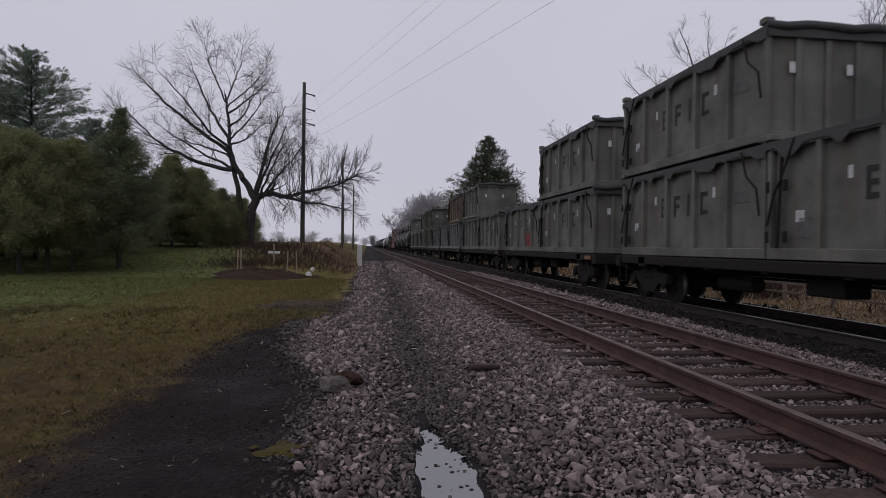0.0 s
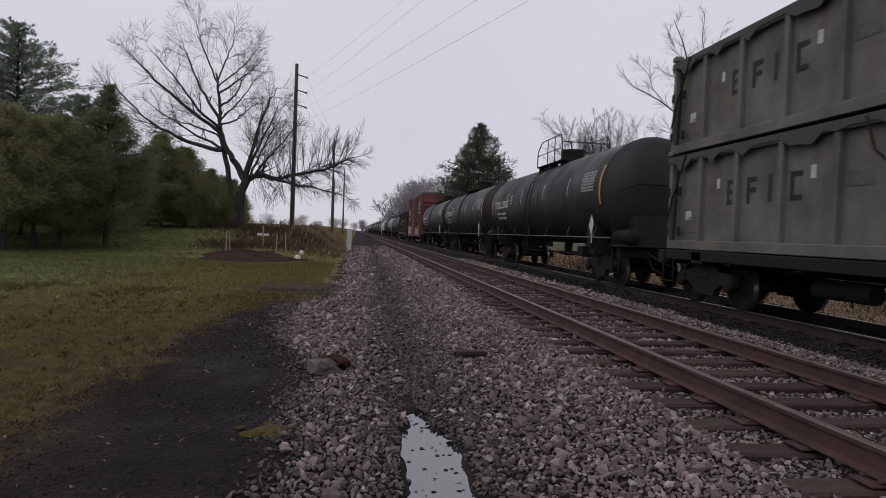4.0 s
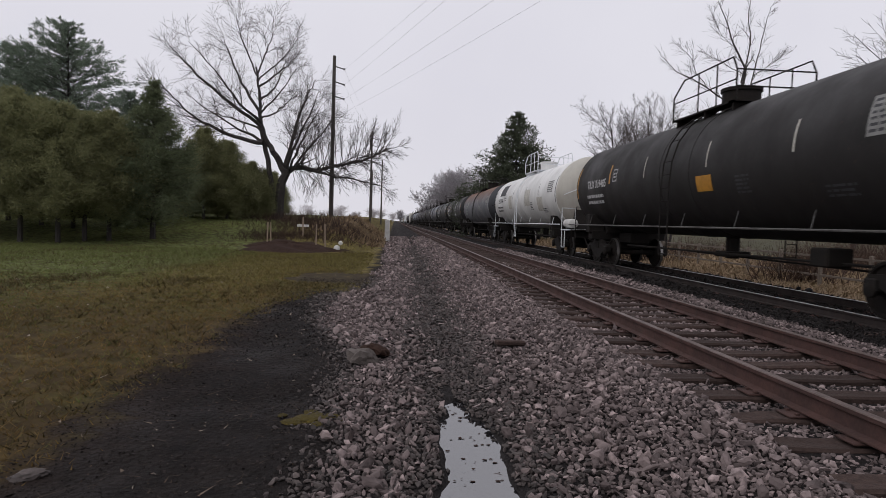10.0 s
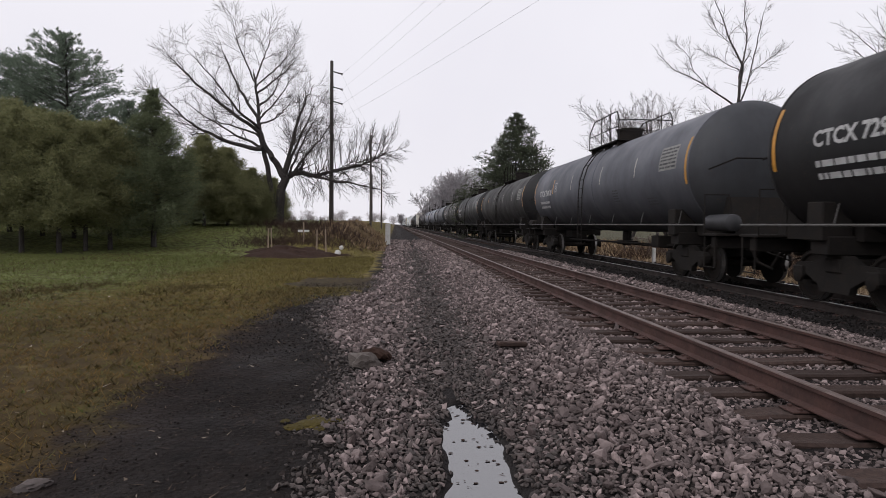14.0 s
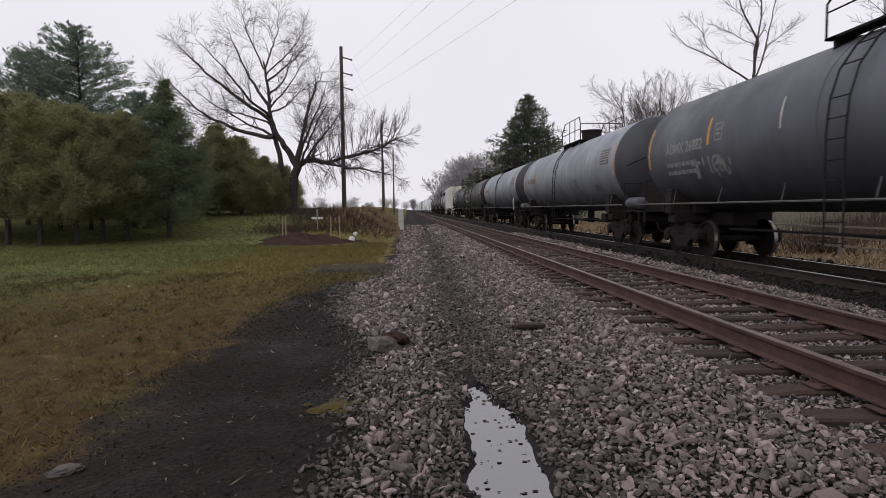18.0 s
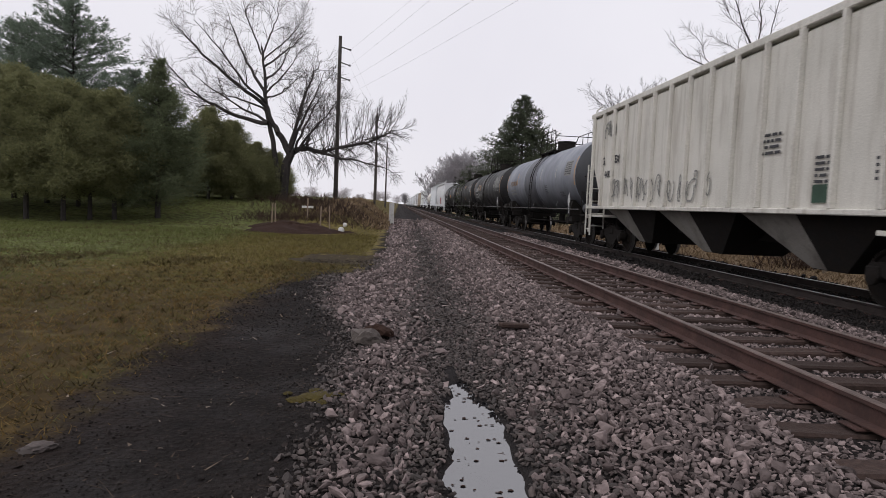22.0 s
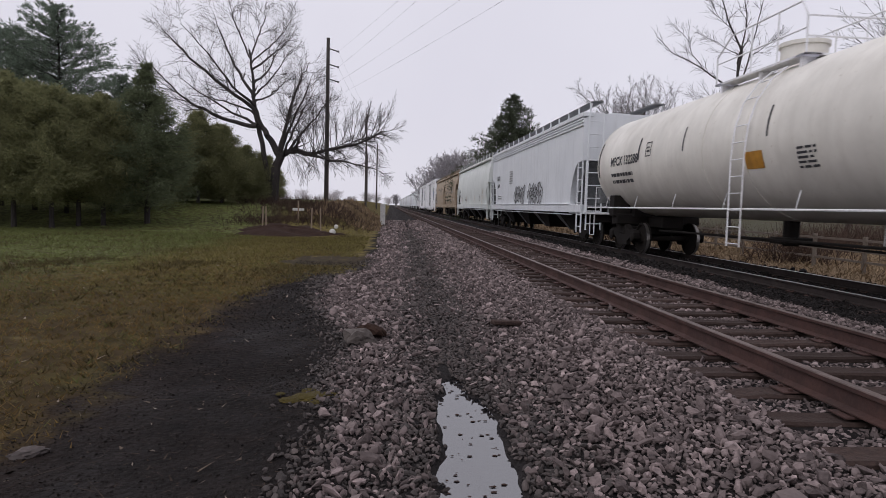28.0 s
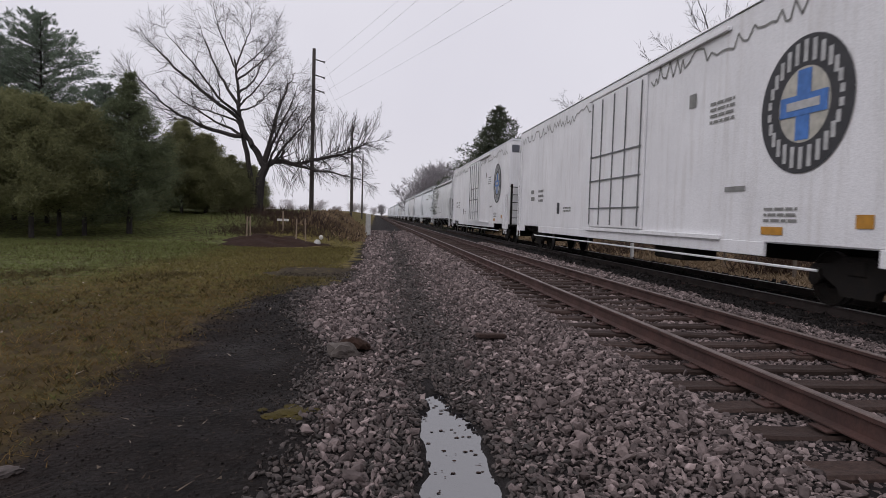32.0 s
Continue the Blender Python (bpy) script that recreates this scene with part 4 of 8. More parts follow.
def lawn(x, y, r):
    e = -1.95 + 0.9 * waves(x, y, 8, 0.45) + 1.3 * smooth(10.4, 12.0, y + 1.5 * waves(x, y, 5, 0.6))
    e = np.where(((x + 1.35) * 0.95) ** 2 + ((y + 2 * waves(x, y, 5, 0.6) - 14.0) * 0.55) ** 2 < 0.9, -9, e)
    mound = ((x + 4.1) / 2.1) ** 2 + ((y - 25.2) / 2.6) ** 2 < 1
    return (r.uniform(0, 1, len(x)) < smooth(e + 0.35, e - 0.55, x)) & ~mound


def far_lawn(x, y, r):
    return lawn(x, y, r) & (r.uniform(0, 1, len(x)) < smooth(6.0, 12.5, y + 1.5 * waves(x, y, 6, 1.5)))


def gold_lawn(x, y, r):
    return far_lawn(x, y, r) & (x + 1.2 * waves(x, y, 9, 1.2) > -4.9 + r.normal(0, 0.5, len(x)))


def green_lawn(x, y, r):
    return far_lawn(x, y, r) & (x + 1.2 * waves(x, y, 9, 1.2) < -4.7 + r.normal(0, 0.5, len(x)))


def near_lawn(x, y, r):
    clump = waves(x, y, 71, 0.055) + 0.6 * waves(x, y, 72, 0.2) + r.normal(0, 0.06, len(x)) > 0.0
    return clump & lawn(x, y, r) & (r.uniform(0, 1, len(x)) < smooth(14.0, 7.5, y + 1.5 * waves(x, y, 6, 1.5)))


heap("lawn_grass", [
    blades(9000, -7.5, -1.5, 4.0, 9.5, 0.026, 24, lawn, lean=1.3),
    blades(62000, -7, -0.7, 6.0, 24.0, 0.033, 22, gold_lawn, 1.0, lean=1.0),
    blades(9000, -9, -0.9, 20.0, 36.0, 0.045, 23, gold_lawn, lean=0.8),
], M["grass"], "short olive-brown winter grass of a mown lawn", "grass")
heap("green_grass", [blades(50000, -14, -3.5, 6.0, 24.0, 0.033, 26, green_lawn, lean=1.0), blades(20000, -24, -4.0, 16.0, 34.0, 0.045, 27, green_lawn, lean=0.8)], M["greengrass"], "short green winter grass of a mown lawn", "grass")
heap("matted_grass", [blades(70000, -8.0, -1.0, 3.0, 14.0, 0.026, 21, near_lawn, lean=1.3), blades(5000, -3.2, -1.2, 3.0, 17.0, 0.028, 25, lawn, lean=1.1)], M["browngrass"], "matted brown winter grass at the lawn's edge", "grass")


def tufts(lo, seed):
    def keep(x, y, r):
        return lawn(x, y, r) & (waves(x, y, seed, 0.07) + 0.7 * waves(x, y, seed + 1, 0.5) > lo)
    return keep


heap("tussock_grass", [blades(60000, -8.0, -1.0, 3.2, 13.0, 0.042, 51, tufts(0.22, 61), wide=0.0042, lean=0.9), blades(26000, -11.0, -0.7, 11.0, 26.0, 0.05, 52, tufts(0.26, 63), lean=0.8)], varied("tussock_blades", (0.050, 0.040, 0.014), (0.150, 0.115, 0.045), 0.9, 6, 0), "uneven brown tussocks standing in the mown lawn", "grass")
heap("moss_grass", [blades(20000, -9.0, -1.2, 3.4, 14.0, 0.03, 53, tufts(0.24, 67), wide=0.0042, lean=1.1)], M["greengrass"], "patches of green grass among the matted brown lawn", "grass")
heap("dry_grass", [
    blades(22000, 12.2, 24, 8, 30, 0.10, 31, None, 1.0, 0.007, 0.9), blades(900, 12.2, 24, 8, 30, 0.32, 34, None, 1.0, 0.007, 0.4),
    blades(8000, 12.0, 24, 25, 75, 0.2, 32, None, 1.0, 0.012, 0.7),
    blades(2500, -4.0, -0.5, 30, 60, 0.18, 33, None, 1.0, 0.02, 0.35),
], M["drygrass"], "tall dry straw-coloured grass beyond the tracks", "grass")
heap("mud_litter", [blades(5200, -2.4, -0.35, 2.4, 13.0, 0.008, 43, None, 1.2, 0.006, 2.6), blades(420, -2.2, -0.4, 2.4, 9.0, 0.012, 44, None, 1.2, 0.003, 9.0)], varied("rotted_leaf_litter", (0.018, 0.013, 0.010), (0.115, 0.080, 0.056), 0.9, 9, 0, skew=1.8), "rotted brown leaf and twig litter trodden into the mud", "litter")
heap("fallen_leaves", [blades(900, -6.5, -0.5, 2.6, 15.0, 0.012, 41, None, 1.2, 0.010, 2.5), blades(60, -7.5, -0.6, 3.0, 18.0, 0.02, 42, None, 1.2, 0.02, 1.5)], M["leaf"], "scattered pale fallen leaves on grass and mud", "leaves")


# ---- plants ----
def tubes(segments):
    """Tapered tubes for a list of (start, end, radius, radius at the end)."""
    vs, fs, o = [], [], 0
    for a, b, r0, r1 in segments:
        k = 7 if r0 > 0.08 else 5 if r0 > 0.025 else 3
        d = (b - a).normalized()
        u = d.orthogonal().normalized()
        w = d.cross(u)
        for p, r in ((a, r0), (b, r1)):
            for i in range(k):
                t = 2 * math.pi * i / k
                vs.append(p + (u * math.cos(t) + w * math.sin(t)) * r)
        for i in range(k):
            j = (i + 1) % k
            fs.append((o + i, o + j, o + k + j, o + k + i))
        o += 2 * k
    g = Geo()
    g.v, g.f = [tuple(p) for p in vs], fs
    return g


def split_tree(name, segs, base, label, thick=0.05, bark=None, twig=None):
    t = thing(name, label, "tree")
    t.matrix_basis = Matrix.Translation(base)
    part("trunk", tubes([s for s in segs if s[2] >= thick]), bark or M["bark"], t, smooth=True)
    part("crown", tubes([s for s in segs if s[2] < thick]), twig or M["twig"], t, "bare leafless twigs")
    return t


def sprout(rnd, out, p, d, length, r, depth, many=6, angle=0.75, lift=0.10, fine=0.006, ratio=0.5, wander=0.10):
    """A gently curving limb with side shoots on all sides that rise again, down to fine twigs."""
    steps = 5 if depth > 1 else 4 if depth == 1 else 3
    pts, dirs = [p], [d]
    for k in range(steps):
        d = (d + Vector((rnd.gauss(0, wander), rnd.gauss(0, wander), rnd.gauss(0, wander * 0.7) + lift))).normalized()
        p = p + d * (length / steps)
        pts.append(p)
        dirs.append(d)
    r1 = max(fine * 0.55, r * 0.35)
    for k in range(steps):
        out.append((pts[k], pts[k + 1], r + (r1 - r) * k / steps, r + (r1 - r) * (k + 1) / steps))
    if depth > 0:
        shoots(rnd, out, pts, r, r1, length, depth, many, angle, lift, fine, ratio, wander)


def shoots(rnd, out, pts, r, r1, length, depth, many, angle, lift, fine, ratio, wander, start=0.2):
    n = len(pts) - 1
    for k in range(many):
        q = start + (1 - start) * (k + rnd.random()) / many
        i = min(n - 1, int(q * n))
        a = pts[i].lerp(pts[i + 1], q * n - i)
        t = (pts[i + 1] - pts[i]).normalized()
        u = t.orthogonal().normalized()
        w = t.cross(u)
        ph = rnd.uniform(0, 6.283)
        tilt = angle * rnd.uniform(0.6, 1.3)
        nd = (t * math.cos(tilt) + (u * math.cos(ph) + w * math.sin(ph)) * math.sin(tilt)).normalized()
        ln = length * ratio * rnd.uniform(0.7, 1.25) * (1.15 - 0.55 * q)
        rr = max(fine, (r + (r1 - r) * q) * rnd.uniform(0.4, 0.6))
        sprout(rnd, out, a, nd, ln, rr, depth - 1, max(3, round(many * 0.55)), angle, lift, fine, ratio, wander)


def limb_along(rnd, out, pts, r0, r1, depth, many, length, angle=0.75, lift=0.10, fine=0.006, ratio=0.5, wander=0.10, start=0.2):
    """A limb led through given points, smoothed, with shoots along it."""
    fine_pts = []
    for i in range(len(pts) - 1):
        a, b, c, d = pts[max(0, i - 1)], pts[i], pts[i + 1], pts[min(len(pts) - 1, i + 2)]
        for k in range(4):
            t = k / 4
            fine_pts.append(0.5 * ((2 * b) + (c - a) * t + (2 * a - 5 * b + 4 * c - d) * t * t + (3 * b - a - 3 * c + d) * t ** 3) + Vector((rnd.gauss(0, 0.03), rnd.gauss(0, 0.03), rnd.gauss(0, 0.03))))
    fine_pts.append(pts[-1])
    n = len(fine_pts) - 1
    for k in range(n):
        out.append((fine_pts[k], fine_pts[k + 1], r0 + (r1 - r0) * k / n, r0 + (r1 - r0) * (k + 1) / n))
    shoots(rnd, out, fine_pts, r0, r1, length, depth, many, angle, lift, fine, 1.0, wander, start)


def large_maple(base):
    """The old spreading tree: a low fork, one upright leader, long arms to one side and a low arching limb to the other."""
    rnd = random.Random(12)
    V, out = Vector, []
    out += [(V((-0.05, 0, -0.5)), V((0.05, 0, 0.8)), 0.36, 0.27), (V((0.05, 0, 0.8)), V((0.15, 0, 2.0)), 0.27, 0.25), (V((0.15, 0, 2.0)), V((0.42, 0, 2.6)), 0.25, 0.22)]
    limb_along(rnd, out, [V((-0.25, 0.1, -0.4)), V((-0.32, 0.1, 1.0)), V((-0.68, 0.1, 3.3)), V((-1.05, 0.05, 5.1))], 0.17, 0.12, 1, 3, 0.8, start=0.7)
    limb_along(rnd, out, [V((0.35, 0, 2.5)), V((-0.10, 0, 3.4)), V((-0.6, 0, 4.2)), V((-1.05, 0, 5.25)), V((-1.12, 0.1, 6.6)), V((-1.35, 0, 8.4))], 0.20, 0.055, 1, 5, 0.9, start=0.6)
    arms = [
        # long arms reaching out to one side
        ([V((-0.9, 0, 4.2)), V((-2.6, 0.3, 4.55)), V((-4.1, 0.5, 5.15)), V((-5.4, 0.6, 6.1)), V((-6.4, 0.7, 7.1)), V((-7.2, 0.7, 7.9))], 0.13, 15, 1.4),
        ([V((-1.0, 0, 5.1)), V((-2.1, -0.4, 6.1)), V((-4.1, -0.8, 7.7)), V((-5.2, -1.0, 8.8)), V((-5.9, -1.1, 9.5))], 0.12, 14, 1.4),
        ([V((-1.1, 0, 6.1)), V((-2.1, 0.5, 7.5)), V((-3.0, 0.9, 9.3)), V((-3.7, 1.0, 11.1))], 0.10, 13, 1.3),
        ([V((-0.9, 0, 4.3)), V((-2.6, 1.0, 5.1)), V((-4.6, 1.8, 6.5)), V((-5.9, 2.2, 7.4))], 0.09, 12, 1.3),
        ([V((-1.05, 0, 5.4)), V((-1.9, -1.4, 6.4)), V((-3.0, -2.4, 7.9)), V((-4.2, -3.0, 9.2))], 0.09, 12, 1.3),
        ([V((-1.0, 0, 5.0)), V((-2.4, 0.9, 5.5)), V((-3.9, 1.4, 5.9)), V((-5.2, 1.7, 6.0))], 0.07, 11, 1.1),
        # crown of the leader
        ([V((-1.35, 0, 8.3)), V((-0.9, 0.1, 9.5)), V((-0.6, 0.2, 10.6)), V((-0.5, 0.2, 11.8))], 0.055, 12, 1.1),
        ([V((-1.35, 0, 8.3)), V((-1.9, -0.2, 9.6)), V((-2.3, -0.3, 10.7)), V((-2.5, -0.3, 11.8))], 0.055, 12, 1.1),
        ([V((-1.30, 0, 8.0)), V((-0.3, 0.2, 9.0)), V((0.4, 0.3, 9.8)), V((0.9, 0.4, 10.6))], 0.05, 12, 1.1),
        ([V((-1.25, 0, 7.6)), V((-0.2, -0.5, 8.2)), V((0.7, -0.9, 8.9)), V((1.2, -1.1, 9.4))], 0.065, 11, 1.0),
        ([V((-1.15, 0, 6.8)), V((-0.6, 1.3, 7.9)), V((-0.3, 2.2, 9.2)), V((-0.2, 2.7, 10.2))], 0.07, 11, 1.1),
        ([V((-1.10, 0, 6.2)), V((-0.2, -0.3, 7.0)), V((0.5, -0.6, 7.8)), V((1.0, -0.8, 8.6))], 0.06, 11, 1.0),
        ([V((-1.05, 0, 5.6)), V((-0.3, 0.5, 6.3)), V((0.3, 0.9, 7.0)), V((0.7, 1.1, 7.7))], 0.06, 10, 1.0),
        # upright limbs from the low fork
        ([V((0.25, 0, 2.7)), V((0.65, 0.1, 4.3)), V((1.15, 0.2, 6.4)), V((1.6, 0.2, 7.5)), V((2.0, 0.3, 8.3))], 0.12, 14, 1.1),
        ([V((0.45, 0, 2.8)), V((1.0, -0.5, 4.2)), V((1.8, -1.0, 5.7)), V((2.4, -1.3, 7.3))], 0.10, 14, 1.1),
        ([V((0.35, 0, 2.8)), V((0.5, 0.9, 4.2)), V((0.8, 1.8, 5.9)), V((1.1, 2.4, 7.4))], 0.09, 12, 1.1),
        ([V((0.70, 0, 2.8)), V((1.5, 0.4, 3.9)), V((2.5, 0.7, 5.2)), V((3.2, 0.9, 6.4))], 0.09, 13, 1.1),
        ([V((0.60, 0, 2.8)), V((1.2, -1.1, 3.7)), V((2.0, -2.2, 4.9)), V((2.7, -2.9, 5.9))], 0.08, 12, 1.1),
    ]
    for pts, r, many, ln in arms:
        limb_along(rnd, out, [V((p.x * 0.97, p.y, p.z * 0.96 if p.z > 6 else p.z)) for p in pts], r, 0.010, 3, round(many * 0.8), ln * 0.98, 0.72, 0.03, 0.0065, 0.55, 0.13)
    arch = [V((0.35, 0, 2.4)), V((0.65, 0, 2.75)), V((1.1, 0.05, 2.92)), V((2.15, 0, 2.78)), V((2.75, 0, 2.98)), V((4.1, 0.1, 3.3)), V((5.1, 0.1, 3.6)), V((6.0, 0, 4.2))]
    limb_along(rnd, out, arch, 0.19, 0.03, 2, 12, 0.9, 0.9, 0.10, 0.0065)
    limb_along(rnd, out, [V((2.0, 0, 2.75)), V((2.9, -0.2, 2.55)), V((4.2, -0.3, 2.35)), V((5.5, -0.3, 2.1)), V((6.2, -0.2, 1.8))], 0.08, 0.014, 2, 20, 1.0, 0.7, -0.03, 0.0065)
    for k in range(34):
        q = 2.2 + 4.7 * k / 33
        p = arch[int(q)].lerp(arch[int(q) + 1], q - int(q))
        a = rnd.uniform(-0.30, 0.30) + 0.16 * (q - 4.0)
        sprout(rnd, out, p, V((a, rnd.gauss(0, 0.5), 1)).normalized(), rnd.uniform(2.5, 3.6) - 0.34 * (q - 2.6), 0.024, 2, 9, 0.45, 0.03, 0.0062, 0.42, 0.07)
    for k in range(16):
        p = arch[4].lerp(arch[7], k / 15)
        sprout(rnd, out, p, V((1, rnd.gauss(0, 0.5), rnd.uniform(-0.45, 0.5))).normalized(), rnd.uniform(0.9, 1.4), 0.02, 2, 10, 0.5, 0.02, 0.0062, 0.5, 0.08)
    for k in range(44):
        q = rnd.uniform(1.2, 6.2)
        p = arch[int(q)].lerp(arch[int(q) + 1], q - int(q))
        sprout(rnd, out, p, V((rnd.gauss(0.4, 0.5), rnd.gauss(0, 0.4), rnd.uniform(-0.7, 0.2))).normalized(), rnd.uniform(1.0, 1.9), 0.014, 2, 5, 0.5, -0.16, 0.0065, 0.45, 0.12)
    return split_tree("maple_tree", out, base, "large old leafless tree with spreading drooping limbs", 0.06)


def bare_tree(base, high, seed, label, depth=5, r=0.16, spread=0.55, lean=(0, 0), bark=None, twig=None, fine=0.010, fork=1, squash=1.0):
    rnd = random.Random(seed)
    out = []
    for k in range(fork):
        d = Vector((lean[0] + rnd.gauss(0, 0.25 if fork > 1 else 0.03), lean[1] + rnd.gauss(0, 0.2 if fork > 1 else 0.03), 1)).normalized()
        sprout(rnd, out, Vector((0, 0, -0.2)), d, high * 0.85, r, min(depth, 4) - 1, 19 if fork > 1 else 17, spread, 0.06, fine, 0.45, 0.07)
    s = high / max(q[1].z for q in out)
    w = Vector((s * squash, s * squash, s))
    out = [(a * w, b * w, r0, r1) for a, b, r0, r1 in out]
    return split_tree("bare_tree", out, base, label, 0.05, bark, twig)


def open_tree(base):
    """A tall thin-crowned tree: a long bole and a handful of wandering limbs."""
    rnd = random.Random(77)
    V, out = Vector, []
    limb_along(rnd, out, [V((0, 0, -0.3)), V((0.1, 0, 4)), V((0, 0.1, 7.2)), V((0.0, 0, 9.3)), V((0.2, 0, 11.8)), V((-0.7, 0, 13.6)), V((-1.7, 0, 15.9))], 0.17, 0.02, 2, 12, 1.3, start=0.55, lift=0.05, fine=0.009, wander=0.2)
    for pts, r in (([V((0, 0, 9.2)), V((-1.2, 0.1, 10.0)), V((-2.8, 0.3, 11.0)), V((-4.3, 0.3, 11.6)), V((-5.4, 0.3, 12.5))], 0.11), ([V((0.1, 0.1, 11.0)), V((0.55, -0.2, 13.2)), V((0.3, -0.3, 14.8)), V((0.1, -0.4, 16.4))], 0.09),
                   ([V((0.0, 0, 9.3)), V((1.0, 0.2, 10.5)), V((2.0, 0.4, 12.6)), V((2.8, 0.5, 14.8)), V((3.2, 0.5, 15.9))], 0.10), ([V((-2.0, 0.2, 10.5)), V((-2.6, 0.8, 11.6)), V((-2.9, 1.3, 12.8)), V((-3.6, 1.6, 13.6))], 0.05),
                   ([V((1.5, 0.3, 11.5)), V((2.3, -0.3, 11.9)), V((3.4, -0.8, 12.6))], 0.05), ([V((0.2, 0, 11.5)), V((-0.7, 0.6, 12.2)), V((-1.9, 1.0, 12.9))], 0.05), ([V((-0.4, 0, 13.0)), V((-1.6, -0.4, 13.7)), V((-2.6, -0.8, 14.9))], 0.04),
                   ([V((0, 0, 8.4)), V((1.6, -0.5, 9.2)), V((2.9, -0.8, 9.6))], 0.06), ([V((0, 0, 8.0)), V((-1.3, 0.6, 8.8)), V((-2.4, 1.0, 9.1))], 0.05)):
        limb_along(rnd, out, [V((p.x * (0.62 if p.x > 0 else 0.95), p.y, p.z)) for p in pts], r * 0.62, 0.012, 2, 10, 0.95, 0.6, 0.06, 0.008, 0.5, 0.22)
    return split_tree("bare_tree", out, base, "tall leafless tree with few open limbs beyond the tracks", 0.05)


def conifer_parts(high, wide, seed, bare=0.08, droop=0.15, rag=0.25, tuft=0.12, count=40000, taper=0.85, low=0.35, clump=0.0):
    """Trunk and boughs of an evergreen as segments, and its needles as fine slivers set along the boughs."""
    rnd = random.Random(seed)
    r = np.random.RandomState(seed)
    segs = []
    steps = 8
    for k in range(steps):
        segs.append((Vector((0, 0, high * k / steps - (0.2 if k == 0 else 0))), Vector((0, 0, high * (k + 1) / steps)), high * 0.016 * (1 - k / steps) + 0.02, high * 0.016 * (1 - (k + 1) / steps) + 0.015))
    tips, roots, load = [], [], []
    rows = int(high * 7)
    for row in range(rows):
        h = bare + (1 - bare) * (row + rnd.random()) / rows
        reach0 = wide * ((1 - h) ** taper * (low + (1 - low) * min(1.0, (h - bare) / 0.22)) + 0.02)
        for b in range(rnd.randint(5, 8)):
            a = rnd.uniform(0, 6.283)
            reach = reach0 * rnd.uniform(1 - rag * 1.6, 1 + rag)
            p0 = Vector((0, 0, h * high))
            tip = p0 + Vector((math.cos(a), math.sin(a), rnd.uniform(-droop, 0.45))) * reach
            segs.append((p0, tip, 0.02, 0.006))
            roots.append(p0)
            tips.append(tip)
            load.append(0.15 + reach)
    roots, tips, load = np.array(roots), np.array(tips), np.array(load)
    pick = r.choice(len(load), count, p=load / load.sum())
    q = 1.05 - 0.9 * r.uniform(0, 1, count) ** (2.2 if clump else 1.5)
    c = roots[pick] + (tips[pick] - roots[pick]) * q[:, None]
    loose = (0.06 + 0.13 * load[pick] * (0.4 + 0.6 * q)) * (1 - clump)
    c += r.normal(0, 1, (count, 3)) * np.stack([loose, loose, loose * 0.8 + 0.03], -1)
    out = (tips[pick] - roots[pick]) / np.linalg.norm(tips[pick] - roots[pick], axis=1)[:, None] + r.normal(0, 0.75, (count, 3)) + np.array([0, 0, 0.15])
    out /= np.linalg.norm(out, axis=1)[:, None]
    s = np.cross(out, r.normal(size=(count, 3)))
    s /= np.linalg.norm(s, axis=1)[:, None]
    ln = tuft * r.uniform(0.6, 1.5, count)
    w = ln * r.uniform(0.10, 0.19, count)
    v = np.stack([c - s * w[:, None], c + s * w[:, None], c + out * ln[:, None]], 1).reshape(-1, 3)
    return segs, v, np.arange(3 * count).reshape(count, 3)


def evergreen(name, label, high, wide, seed, material, **more):
    segs, v, f = conifer_parts(high, wide, seed, **more)
    t = thing(name, label, "tree")
    part("trunk", tubes(segs), M["bark"], t)
    ob = new("crown", mesh_of_arrays("crown", v, f, material))
    ob.parent = t
    tagged(ob, "dense dark green needle foliage")
    return t


def place(ob, x, y, z=None, turn=0.0, size=1.0):
    ob.matrix_basis = pose(x, y, ground_z(x, y) - 0.05 if z is None else z, 0, 0, turn) @ Matrix.Scale(size, 4)
    return ob


def put_copy(ob, x, y, turn, size):
    c = copy_thing(ob, pose(0, 0, 0))
    return place(c, x, y, ground_z(x, y) - (0.55 if y > 33 and size < 1 else 0.05), turn, size)


maple = large_maple((-6.55, 36.0, ground_z(-6.55, 36.0)))

hedge = [(5.3, 1.95, 3, 0.18, 0.58), (5.1, 1.85, 4, 0.19, 0.62), (4.6, 1.75, 5, 0.15, 0.62)]
kinds = [evergreen("evergreen_tree", "dense olive-green evergreen tree at the edge of the lawn", h, w, s, M["needle"], bare=b, count=66000, tuft=0.095, rag=0.30, taper=tp, low=0.75, droop=-0.1, clump=0.35) for h, w, s, b, tp in hedge]
cone = evergreen("evergreen_tree", "dark pointed evergreen tree standing over the lawn hedge", 6.5, 2.15, 6, M["needle4"], bare=0.10, count=64000, tuft=0.10, rag=0.28, taper=0.85, low=0.8, droop=0.1, clump=0.4)
tall = evergreen("pine_tree", "tall open-crowned pine tree behind the lawn hedge", 11.9, 4.2, 9, M["needle2"], bare=0.25, count=42000, tuft=0.17, rag=0.60, droop=-0.15, taper=0.55, low=0.85, clump=0.80)
place(cone, -10.0, 26.9, None, 20, 1.0)
place(kinds[0], -12.75, 24.9, None, 80, 1.0)
place(kinds[1], -11.35, 26.0, None, 40, 1.0)
place(kinds[2], -9.75, 33.0, None, 40, 1.0)
